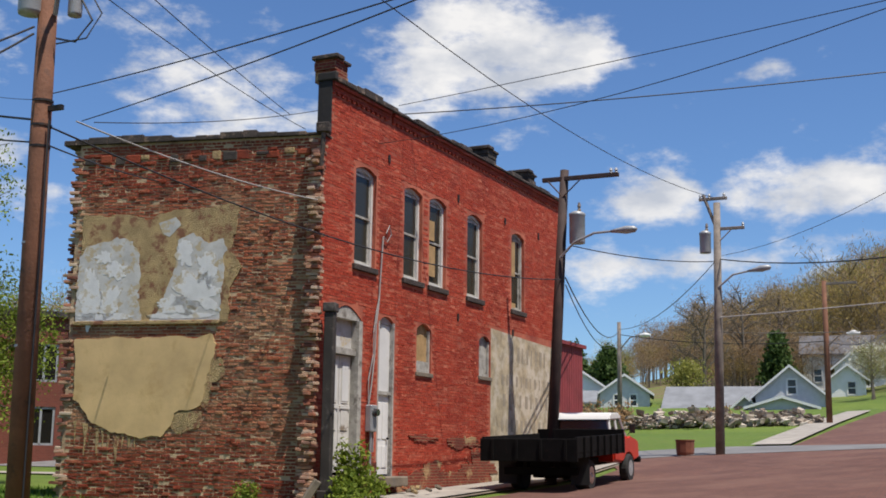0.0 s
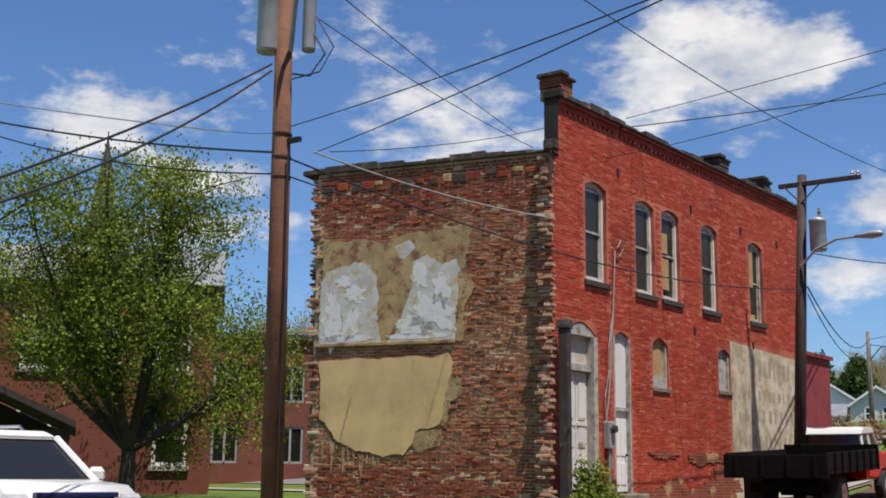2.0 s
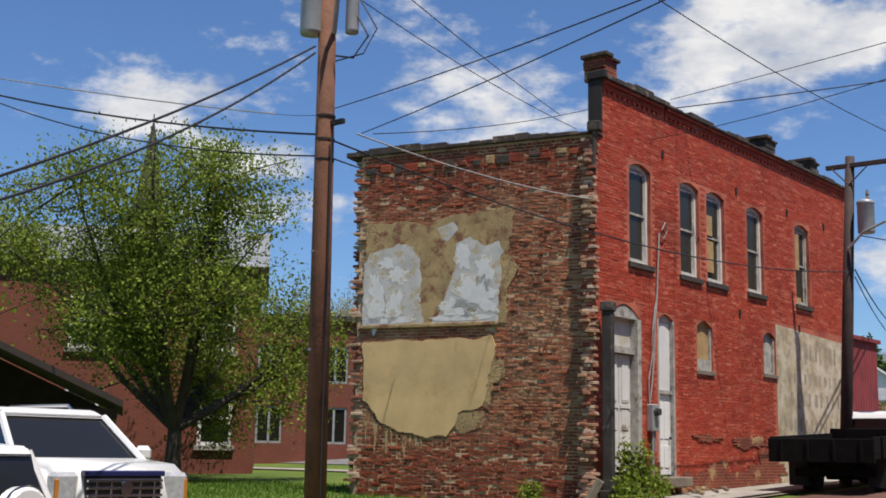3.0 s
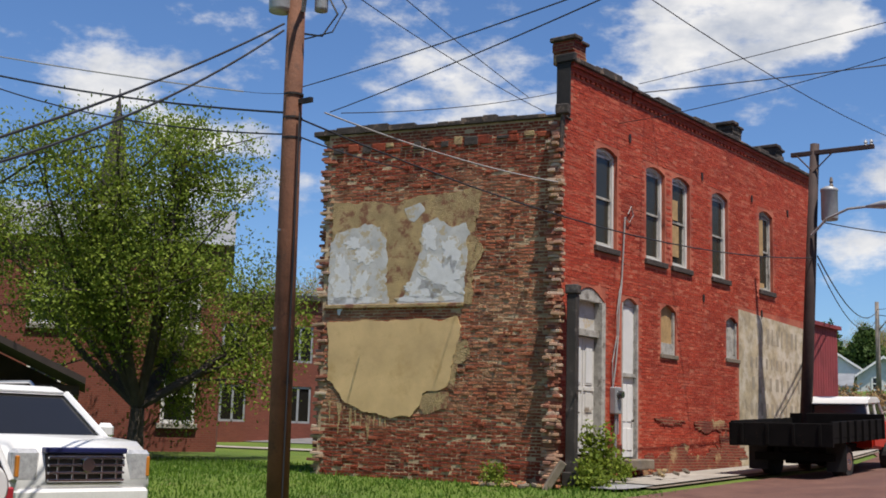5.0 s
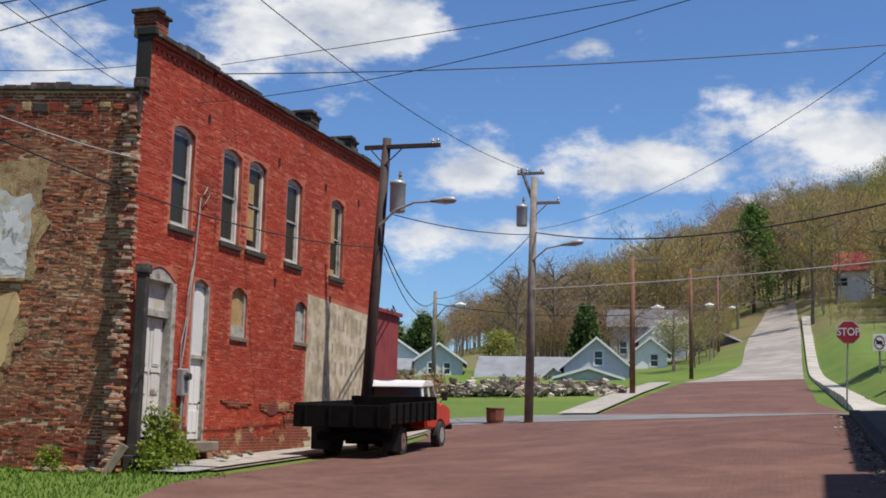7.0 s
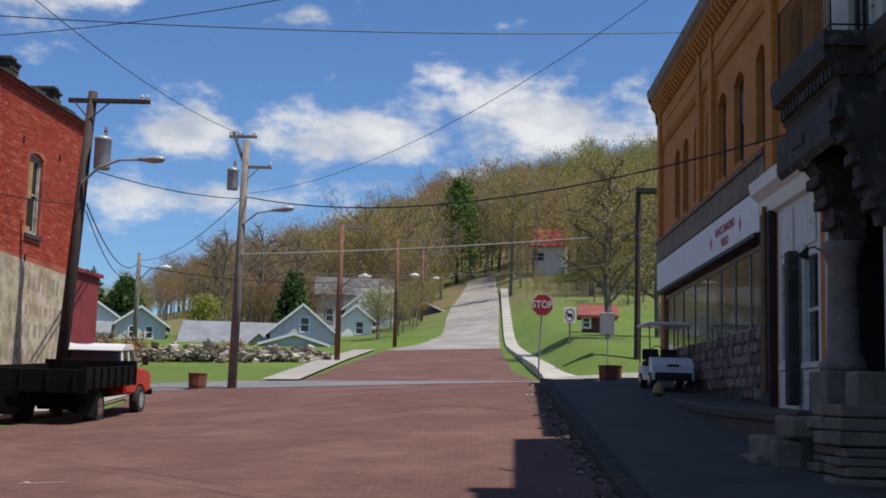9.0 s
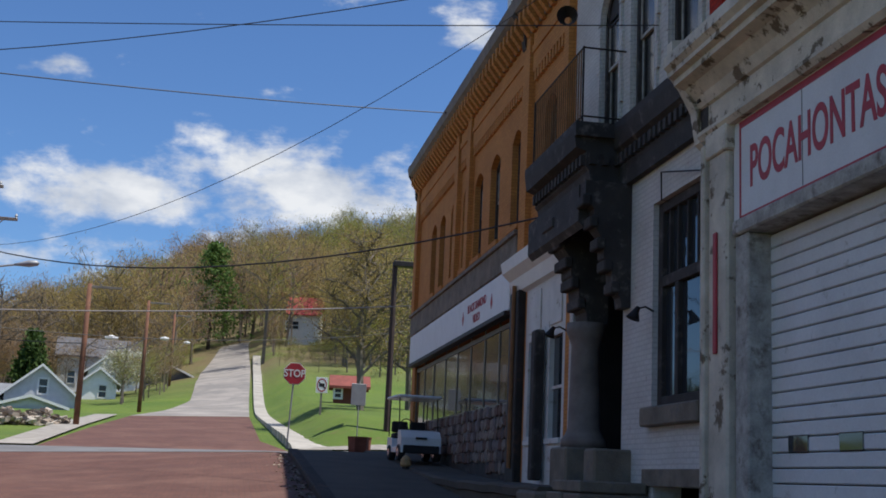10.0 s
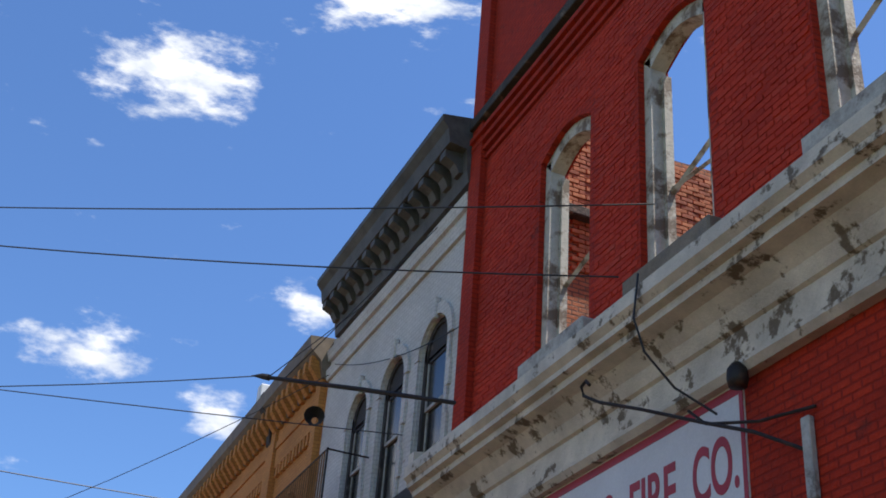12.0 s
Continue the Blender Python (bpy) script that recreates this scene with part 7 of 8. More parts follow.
part("roof", bm, M_CARWHITE, t, "white cab roof and pillars")
bm = B()
box(bm, -0.95, 0.95, 3.04, 3.18, 0.50, 0.66, 0.03)
part("bumper", bm, M_BEDBLACK, t)
for x in (-1.05, 1.05):
    bm = B()
    tube(bm, [(x * 0.87, 1.95, 1.3), (x, 1.95, 1.45)], 0.012, 5)
    box(bm, x - 0.08, x + 0.08, 1.93, 1.96, 1.35, 1.6, 0.01)
    part("mirror", bm, M_IRON, t)
for x in (-0.7, 0.7):
    bm = B()
    tube(bm, [(x, 3.05, 0.95), (x, 3.10, 0.95)], 0.1, 12)
    part("headlight", bm, M_GLASS, t)

# ---- the white cars ----


M_AMBER = plain("amber_lens", (0.55, 0.20, 0.03), 0.3, vary=0.1, bump=0)
M_LENS = plain("clear_lamp_lens", (0.52, 0.53, 0.55), 0.12, 0.2, vary=0.3, scale=14, bump=0)
M_NAVY = plain("navy_blue_plastic", (0.015, 0.02, 0.09), 0.35, vary=0.1, bump=0)


def suv(name, m, label, s=1.0, rack=True):
    t = thing(name, m @ Matrix.Scale(s, 4), label, "car", "white parked cars")
    bm = B()
    prism(bm, [(-2.5, 0.45), (-2.55, 1.05), (-2.45, 1.12), (0.95, 1.13), (1.5, 1.19), (2.30, 1.13), (2.50, 1.02), (2.58, 0.6), (2.5, 0.36), (1.95, 0.36), (1.85, 0.62), (1.55, 0.78), (1.25, 0.62), (1.15, 0.32), (-1.15, 0.32), (-1.25, 0.62), (-1.55, 0.78), (-1.85, 0.62), (-1.95, 0.4)], "x", -0.99, 0.99)
    bmesh.ops.bevel(bm, geom=[e for e in bm.edges if abs(e.verts[0].co.x - e.verts[1].co.x) < 0.01], offset=0.11, segments=3, affect="EDGES")
    part("body", bm, M_CARWHITE, t, "white painted body", True)
    bm = B()
    prism(bm, [(-2.45, 1.10), (-2.25, 1.74), (0.62, 1.76), (1.50, 1.12)], "x", -0.92, 0.92)
    for v in bm.verts:
        v.co.x *= 1.0 - 0.20 * max(0.0, (v.co.z - 1.1) / 0.64)
    part("greenhouse", bm, M_GLASSDARK, t, "dark tinted glazing")
    bm = B()
    prism(bm, [(-2.35, 1.68), (-2.2, 1.80), (-1.0, 1.86), (0.42, 1.84), (0.74, 1.75), (0.68, 1.69)], "x", -0.75, 0.75)
    bmesh.ops.bevel(bm, geom=bm.edges[:], offset=0.04, segments=2, affect="EDGES")
    part("roof", bm, M_CARWHITE, t)
    for x in (-1, 1):
        for a, b in (((1.56, 1.10), (0.68, 1.74)), ((-0.35, 1.1), (-0.35, 1.74)), ((-1.35, 1.1), (-1.3, 1.74)), ((-2.46, 1.1), (-2.2, 1.74))):
            bm = B()
            tube(bm, [(x * 0.93, a[0], a[1]), (x * 0.745, b[0], b[1])], 0.05, 6)
            part("pillar", bm, M_CARWHITE, t)
    if rack:
        for x in (-0.62, 0.62):
            bm = B()
            tube(bm, [(x, -2.0, 1.84), (x, -1.9, 1.92), (x, -0.1, 1.91), (x, 0.05, 1.82)], 0.025, 6)
            part("roof_rail", bm, M_CHROME, t)
    bm = B()
    box(bm, -0.52, 0.52, 2.50, 2.60, 0.62, 0.98, 0.02)
    gr = part("grille", bm, M_IRON, t, "dark grille with chrome bars")
    for k in range(4):
        bm = B()
        box(bm, -0.52, 0.52, 2.59, 2.63, 0.64 + k * 0.09, 0.675 + k * 0.09, 0.006)
        part("grille_bar", bm, M_CHROME, gr)
    for k in range(5):
        bm = B()
        box(bm, -0.42 + k * 0.2, -0.39 + k * 0.2, 2.59, 2.625, 0.64, 0.95, 0.005)
        part("grille_bar", bm, M_CHROME, gr)
    if rack:
        bm = B()
        box(bm, -0.56, 0.56, 2.49, 2.615, 0.98, 1.05, 0.015)
        part("hood_strip", bm, M_NAVY, gr, "dark blue strip over the grille")
        bm = B()
        tube(bm, [(0, 2.60, 0.84), (0, 2.65, 0.84)], [0.10, 0.085], 14)
        part("badge", bm, M_CHROME, gr, "round chrome badge")
        bm = B()
        tube(bm, [(-0.2, 1.52, 1.15), (-0.75, 1.42, 1.19)], 0.012, 5)
        tube(bm, [(0.5, 1.52, 1.15), (0.0, 1.42, 1.19)], 0.012, 5)
        part("wiper", bm, M_TYRE, t)
    else:
        bm = B()
        tube(bm, [(0.42, -2.52, 1.02), (0.42, -2.72, 1.02), (0.42, -2.76, 1.02)], [0.30, 0.30, 0.26], 24)
        cover = part("spare_wheel_cover", bm, M_CARWHITE, t, "round white spare wheel cover")
        bm = B()
        rim_ = [(0.42 + 0.305 * math.cos(a * math.tau / 24), -2.70, 1.02 + 0.305 * math.sin(a * math.tau / 24)) for a in range(25)]
        tube(bm, rim_, 0.018, 5)
        part("chrome_ring", bm, M_CHROME, cover)
        bm = B()
        box(bm, -0.80, 0.80, -2.60, -2.50, 0.42, 0.62, 0.04)
        part("rear_bumper", bm, M_METALGREY, t)
        for x in (-0.86, 0.86):
            bm = B()
            box(bm, x - 0.07, x + 0.07, -2.57, -2.45, 0.72, 1.02, 0.02)
            part("tail_light", bm, M_SIGNRED, t, "red tail light")
    for x in (-0.77, 0.77):
        bm = B()
        box(bm, x - 0.17, x + 0.17, 2.36, 2.57, 0.62, 1.03, 0.05)
        lamp = part("headlight", bm, M_LENS, t, "clear headlight")
        bm = B()
        box(bm, x * 1.16 - 0.025, x * 1.16 + 0.025, 2.50, 2.58, 0.70, 0.95, 0.01)
        part("turn_signal", bm, M_AMBER, lamp, "amber turn signal")
        bm = B()
        box(bm, x * 1.46 - 0.12, x * 1.46 + 0.12, 1.05, 1.22, 1.14, 1.36, 0.06)
        part("mirror", bm, M_CARWHITE, t)
        for y in (-1.55, 1.55):
            wheel("wheel", t, x * 1.1, y, 0.38, 0.38, 0.26, M_CHROME, M_TYRE)
    bm = B()
    box(bm, -0.9, 0.9, 2.48, 2.64, 0.38, 0.56, 0.04)
    part("bumper", bm, M_CARWHITE, t)
    return t


suv("white_suv", pose(-14.85, 9.9, gz(-14.85, 9.9) - 0.03, 0, 0, -97), "large white car with chrome grille parked on grass")
suv("white_car", pose(-12.8, 6.7, gz(-12.8, 6.7) + 0.05, 0, 0, 91), "white car with dark windows and a spare wheel cover", 0.82, False)

# ---- trees ----


def skeleton_of(rs, h, spread, limbs, twigs, clear=0.25, droop=0.0):
    """Limbs and twig tips of a tree: (list of (points, radii)), tips."""
    bars, tips = [], []
    top = np.array([rs.normal(0, 0.03 * h), rs.normal(0, 0.03 * h), h])
    trunk = [np.zeros(3), top * 0.5 + rs.normal(0, 0.015 * h, 3), top]
    bars.append((trunk, [0.024 * h, 0.016 * h, 0.004 * h]))
    for k in range(limbs):
        u = clear + (0.95 - clear) * (k + rs.rand() * 0.7) / limbs
        p = trunk[0] * (1 - u) + top * u
        a = k * 2.4 + rs.rand()
        reach = spread * (0.55 + 0.6 * math.sin(math.pi * min(1, 0.15 + u * 0.85))) * rs.uniform(0.75, 1.1)
        d = np.array([math.cos(a), math.sin(a), rs.uniform(0.35, 0.85) - droop])
        q = p + d * reach
        q[2] = min(q[2], h * 1.02)
        m = (p + q) / 2 + np.array([0, 0, reach * 0.12])
        bars.append(([p, m, q], [0.009 * h, 0.006 * h, 0.002 * h]))
        for j in range(twigs):
            s = rs.uniform(0.35, 1.0)
            b = p * (1 - s) ** 2 + 2 * m * s * (1 - s) + q * s * s
            e = b + rs.normal(0, 0.34, 3) * reach * np.array([1, 1, 0.8]) + np.array([0, 0, 0.12 * reach])
            bars.append(([b, e], [0.003 * h, 0.0008 * h]))
            tips.append((b + e) / 2)
            tips.append(e)
    return bars, np.array(tips)


def bar_mesh(cl, bars, seg=5, thin=0.0):
    for pts, radii in bars:
        rings = []
        for i, p in enumerate(pts):
            d = pts[min(i + 1, len(pts) - 1)] - pts[max(i - 1, 0)]
            d = d / (np.linalg.norm(d) + 1e-9)
            a = np.cross(d, (0, 0, 1) if abs(d[2]) < 0.9 else (1, 0, 0))
            a /= np.linalg.norm(a) + 1e-9
            c = np.cross(d, a)
            r = max(radii[i], thin)
            rings.append([p + (a * math.cos(k * math.tau / seg) + c * math.sin(k * math.tau / seg)) * r for k in range(seg)])
        vs = [v for r in rings for v in r]
        fs = [(i * seg + k, i * seg + (k + 1) % seg, (i + 1) * seg + (k + 1) % seg, (i + 1) * seg + k) for i in range(len(rings) - 1) for k in range(seg)]
        cl.add(vs, fs)


def leaf_mesh(cl, rs, centres, per, scatter, size, quad=True, upright=1.0, wide=0.6):
    n = len(centres) * per
    c = np.repeat(centres, per, axis=0) + rs.normal(0, scatter, (n, 3))
    a = rs.normal(0, 1, (n, 3)) * np.array([1, 1, upright])
    a /= np.linalg.norm(a, axis=1)[:, None]
    b = np.cross(a, rs.normal(0, 1, (n, 3)))
    b /= np.linalg.norm(b, axis=1)[:, None]
    s = size * rs.uniform(0.6, 1.3, (n, 1))
    if quad:
        v = np.stack([c - a * s, c + b * s * 0.55, c + a * s, c - b * s * 0.55], 1).reshape(-1, 3)
        f = np.arange(4 * n).reshape(-1, 4)
    else:
        v = np.stack([c - a * s, c + b * s * wide, c + a * s], 1).reshape(-1, 3)
        f = np.arange(3 * n).reshape(-1, 3)
    cl.add(v, [tuple(r) for r in f.tolist()])


def tree(name, x, y, h, spread, limbs, twigs, per, scatter, size, leaf_mat, label, seed, clear=0.25, bark=None, thin=0.0):
    rs = np.random.RandomState(seed)
    z = gz(x, y)
    t = thing(name, pose(x, y, z - 0.1), label, "tree")
    bars, tips = skeleton_of(rs, h, spread, limbs, twigs, clear)
    if leaf_mat == M_LEAF:
        bars = [(p, r) for p, r in bars if p[-1][2] < h * 1.17]
        tips = tips[tips[:, 2] < h * 1.17]
    cl = Cloud()
    bar_mesh(cl, bars, 6, thin)
    ob = new("trunk", cl.mesh("trunk", bark or M_BARK))
    ob.parent = t
    if per:
        cl = Cloud()
        leaf_mesh(cl, rs, tips, per, scatter, size)
        ob = new("crown", cl.mesh("crown", leaf_mat))
        ob.parent = t
    return t


def dome_tree(name, x, y, low, top, wide, label, seed):
    """A broad many-stemmed tree whose limbs reach an uneven dome and carry small clusters of leaves."""
    rs = np.random.RandomState(seed)
    t = thing(name, pose(x, y, gz(x, y) - 0.1), label, "tree")
    mid = np.array([0, 0, (low + top) / 2])
    size = np.array([wide, wide, (top - low) / 2])

    def shell(p, k=1.0):
        d = (p - mid) / size
        r = (np.abs(d) ** 2.8).sum() ** (1 / 2.8)
        lim = k * (0.94 + 0.22 * noise.noise(Vector((d / max(r, 1e-6)).tolist()) * 2.2 + Vector((seed, 0, 0))))
        return mid + (p - mid) * (lim / r) if r > lim else p
    bars, tips = [], []
    fork = np.array([0.05, 0.0, 1.5])
    bars.append(([np.zeros(3), fork * 0.6, fork], [0.30, 0.22, 0.20]))
    for i in range(16):
        a, lean = i * 2.4 + rs.rand() * 0.5, math.radians(6 + 78 * ((i * 0.618 + 0.1) % 1.0))
        d = np.array([math.cos(a) * math.sin(lean), math.sin(a) * math.sin(lean), math.cos(lean)])
        end = shell(fork + d * 12.0, 0.92)
        m = fork * 0.45 + end * 0.55 + np.array([0, 0, -0.3]) + rs.normal(0, 0.25, 3)
        bars.append(([fork, (fork + m) / 2 + rs.normal(0, 0.1, 3), m, end], [0.13, 0.10, 0.07, 0.015]))
        for j in range(11):
            u = rs.uniform(0.28, 1.0)
            p = fork * (1 - u) ** 2 + 2 * m * u * (1 - u) + end * u * u
            q = shell(p + (d * 0.6 + rs.normal(0, 0.75, 3)) * rs.uniform(1.0, 2.6))
            bars.append(([p, (p + q) / 2 + rs.normal(0, 0.12, 3), q], [0.035, 0.025, 0.008]))
            for k in range(7):
                v = rs.uniform(0.3, 1.0)
                b = p * (1 - v) + q * v
                e = shell(b + rs.normal(0, 0.42, 3) + np.array([0, 0, 0.12]), 1.05)
                bars.append(([b, e], [0.010, 0.004]))
                tips += [(b + e) / 2, e]
    cl = Cloud()
    bar_mesh(cl, bars, 6)
    new("trunk", cl.mesh("trunk", M_BARK)).parent = t
    cl = Cloud()
    leaf_mesh(cl, rs, np.array(tips), 32, 0.28, 0.056)
    new("crown", cl.mesh("crown", M_LEAF)).parent = t


dome_tree("leafy_tree", -26.1, 21.9, 1.0, 9.3, 5.6, "broad spring-green leafy tree on the lawn", 3)
tree("leafy_tree", -34.0, 16.5, 7.0, 3.4, 14, 22, 16, 0.32, 0.12, M_LEAF, "spring-green leafy tree beside the brick hall", 5, 0.15)
tree("budding_tree", 6.6, 60.0, 8.8, 2.3, 24, 20, 12, 0.22, 0.055, M_BUDS, "slender tree with bare twigs and first buds", 8, 0.2, M_FARBARK, 0.008)
tree("budding_tree", 9.9, 66.0, 8.0, 2.3, 18, 18, 12, 0.25, 0.06, M_BUDSGREEN, "slender tree with yellow-green buds", 9, 0.2, M_FARBARK, 0.008)
tree("blossom_tree", -8.9, 107, 3.4, 1.6, 12, 12, 16, 0.22, 0.10, M_BLOSSOM, "small white blossoming tree beside a house", 10, 0.15)
tree("shrub_tree", -23.0, 100, 3.0, 1.4, 12, 10, 12, 0.3, 0.12, M_BUDSGREEN, "pale green budding shrub tree", 11, 0.1)
for k, (x, y, h) in enumerate(((-24.0, 112, 11.5), (-21.5, 118, 12.5), (-26.5, 120, 11.5), (-19.0, 124, 12), (-7.2, 124, 8.5), (-4.6, 150, 12.0), (1.2, 172, 14.5), (3.0, 176, 15.0), (7.0, 170, 13.5))):
    tree("bare_tree", x, y, h * 0.8, h * 0.2, 16, 18, 4, 0.3, 0.06, M_BUDSBROWN, "bare grey-brown tree with fine twigs", 20 + k, 0.25, M_FARBARK, 0.012)


def conifer(x, y, h, w, seed, label, mat, full=0.75):
    rs = np.random.RandomState(seed)
    t = thing("conifer", pose(x, y, gz(x, y) - 0.1), label, "tree")
    cl = Cloud()
    bar_mesh(cl, [([np.zeros(3), np.array([0, 0, h])], [0.02 * h, 0.003 * h])], 6)
    ob = new("trunk", cl.mesh("trunk", M_BARK))
    ob.parent = t
    u = rs.uniform(0.06, 1, 900) ** 0.8
    a = rs.uniform(0, math.tau, 900)
    r = w / 2 * (1 - u) ** full * rs.uniform(0.25, 1.12, 900) * (1 + 0.25 * np.sin(a * 3 + u * 9))
    pts = np.stack([r * np.cos(a), r * np.sin(a), u * h], 1)
    cl = Cloud()
    leaf_mesh(cl, rs, pts, 5, 0.25, 0.26)
    ob = new("crown", cl.mesh("crown", mat))
    ob.parent = t


conifer(-3.0, 168, 15.0, 11.5, 40, "tall green conifer standing out on the hillside", M_FIR, 0.5)
conifer(-17.6, 114, 5.4, 3.6, 41, "dark round evergreen behind the grey house", M_LEAFDARK)
conifer(-35, 118, 5.2, 5.5, 42, "dark evergreen beyond the far houses", M_LEAFDARK)
conifer(-40, 122, 6, 5.5, 43, "dark evergreen beyond the far houses", M_LEAFDARK)

# the wooded hill: past counting, so each kind of tree is one mesh
rs = np.random.RandomState(77)
templates = []
for k in range(7):
    bars, tips = skeleton_of(rs, 10.0, 2.7 + 0.5 * (k % 3), 9, 6, 0.35)
    wood, crown = Cloud(), Cloud()
    bar_mesh(wood, [(p, [r * 0.8 for r in q]) for p, q in bars], 3, 0.02)
    leaf_mesh(crown, rs, tips, 12, 0.55, 0.25, False, 2.6, 0.2)
    templates.append((np.concatenate(wood.v), wood.f, np.concatenate(crown.v), crown.f))
kinds = {"brown": (Cloud(), M_BUDSBROWN), "budding": (Cloud(), M_BUDS), "green": (Cloud(), M_BUDSGREEN)}
woods = Cloud()


def plant(x, y, s, kind):
    wv, wf, cv, cf = templates[rs.randint(7)]
    a = rs.uniform(0, math.tau)
    rot = np.array([[math.cos(a), -math.sin(a), 0], [math.sin(a), math.cos(a), 0], [0, 0, rs.uniform(0.85, 1.15)]]) * s
    o = np.array([x, y, gz(x, y) - 0.2])
    woods.add(wv @ rot.T + o, wf)
    kinds[kind][0].add(cv @ rot.T + o, cf)


count = 0
while count < 980:
    y = rs.uniform(100, 285)
    az = rs.uniform(-15.0, 12.5)
    x = y * math.tan(math.radians(az))
    mid = np.interp(y, (90, 130, 190, 215), (-0.4, -0.3, 1.2, 4))
    if y < 167 and abs(x - mid) < 3.7:
        continue
    if az < -3 and y < 128 + 40 * smooth((-az - 6) / 5):
        continue
    if -2.6 < az < 0.4 and y < 176:
        continue
    if az > 1.2 and y < 112:
        continue
    if 2.0 < az < 5.0 and y < 150:
        continue
    if az < -12 and y < 215:
        continue
    n_ = noise.noise((x * 0.03, y * 0.03, 2.0))
    n_ += np.interp(az, (-12, -3, 1, 6), (-0.30, -0.22, -0.05, 0.22))
    kind = "green" if n_ > 0.20 or (rs.rand() < 0.08) else ("budding" if n_ > -0.06 else "brown")
    plant(x, y, rs.uniform(0.72, 1.2), kind)
    count += 1
for k in range(90):
    y = rs.uniform(205, 280)
    az = rs.uniform(-23, -14)
    plant(y * math.tan(math.radians(az)), y, rs.uniform(0.5, 0.9), rs.choice(["brown", "green", "budding"]))
for k in range(110):
    x = rs.uniform(-8.5, -5.0) if k % 2 else rs.uniform(4.6, 15)
    y = rs.uniform(96, 185) if k % 2 else rs.uniform(104, 146)
    if 2.3 < math.degrees(math.atan2(x, y)) < 4.9:
        plant(x, y, rs.uniform(0.10, 0.22), "green")
        continue
    plant(x, y, rs.uniform(0.25, 0.5), rs.choice(["green", "brown", "green"]))
for k in range(70):
    y = rs.uniform(60, 150)
    az = rs.uniform(-75, -41)
    d = rs.uniform(85, 160)
    plant(d * math.sin(math.radians(az)), d * math.cos(math.radians(az)), rs.uniform(0.7, 1.1), rs.choice(["brown", "green", "budding"]))
for k in range(90):
    y = rs.uniform(116, 150)
    az = rs.uniform(-12.5, -5.5)
    plant(y * math.tan(math.radians(az)), y, rs.uniform(0.3, 0.6), rs.choice(["brown", "budding", "brown"]))
for key, (cl, mat) in kinds.items():
    tagged(new("forest_crowns", cl.mesh("forest_crowns", mat)), "%s spring crowns of the hillside woods" % {"brown": "bare brown", "budding": "ochre budding", "green": "yellow-green"}[key], "woods", "", "stuff")
tagged(new("forest_trunks", woods.mesh("forest_trunks", M_FARBARK)), "grey trunks and limbs of the hillside woods", "woods", "", "stuff")

# ---- houses ----
M_SIDINGGREY = plain("blue_grey_siding", (0.60, 0.60, 0.60), 0.7, vary=0.12)
M_SIDINGWHITE = plain("white_siding", (0.82, 0.82, 0.81), 0.6, vary=0.06)
M_ROOFGREY = plain("grey_shingles", (0.21, 0.22, 0.235), 0.85, vary=0.25, scale=1.0)
M_ROOFDARK = plain("dark_shingles", (0.11, 0.11, 0.12), 0.85, vary=0.25, scale=1.0)
M_ROOFRED = plain("red_metal_roof", (0.38, 0.035, 0.04), 0.5, vary=0.15)


def house(x, y, turn, w, d, z0, eave, ridge, wall_mat, roof_mat, label, wins=(), along=False, porch=False):
    """Gabled house: the gable faces local -y, or with along the eaves do. wins: (x, z, w, h) on the front."""
    t = thing("house", pose(x, y, z0, 0, 0, turn), label, "house")
    e, r = eave - z0, ridge - z0
    bm = B()
    if along:
        prism(bm, [(-d / 2, 0), (-d / 2, e), (0, r), (d / 2, e), (d / 2, 0)], "x", -w / 2, w / 2)
    else:
        prism(bm, [(-w / 2, 0), (-w / 2, e), (0, r), (w / 2, e), (w / 2, 0)], "y", -d / 2, d / 2)
    body = part("wall", bm, wall_mat, t)
    bm = B()
    k, o, th = (d if along else w) / 2, 0.35, 0.16
    s = (r - e) / k
    out = [(-k - o, e - s * o + 0.02), (0, r + 0.02), (k + o, e - s * o + 0.02), (k + o, e - s * o + 0.02 + th), (0, r + 0.02 + th), (-k - o, e - s * o + 0.02 + th)]
    prism(bm, out, "x" if along else "y", -(w if along else d) / 2 - 0.3, (w if along else d) / 2 + 0.3)
    roof = part("roof", bm, roof_mat, t)
    if not along:
        bm = B()
        for a, b in (((-k - o, e - s * o), (0, r)), ((0, r), (k + o, e - s * o))):
            prism(bm, [a, b, (b[0], b[1] + 0.2), (a[0], a[1] + 0.2)], "y", -d / 2 - 0.36, -d / 2 - 0.30)
        part("bargeboard", bm, M_WHITECLEAN, roof)
    for wx, wz, ww, wh in wins:
        bm = B()
        f = 0.12
        for a, b, c, q in ((wx - ww / 2, wx - ww / 2 + f, wz, wz + wh), (wx + ww / 2 - f, wx + ww / 2, wz, wz + wh), (wx - ww / 2 + f, wx + ww / 2 - f, wz, wz + f), (wx - ww / 2 + f, wx + ww / 2 - f, wz + wh - f, wz + wh), (wx - ww / 2 + f, wx + ww / 2 - f, wz + wh / 2 - 0.04, wz + wh / 2 + 0.04)):
            box(bm, a, b, -d / 2 - 0.06, -d / 2, c, q)
        win = part("window", bm, M_WHITECLEAN, t)
        bm = B()
        box(bm, wx - ww / 2 + f, wx + ww / 2 - f, -d / 2 - 0.025, -d / 2 - 0.01, wz + f, wz + wh - f)
        part("pane", bm, M_GLASSDARK, win)
    return t


def chimney_on(t, x, y, z):
    bm = B()
    box(bm, x - 0.3, x + 0.3, y - 0.3, y + 0.3, z - 1.2, z + 0.6, 0.02)
    part("chimney", bm, M_FARBRICK, t)


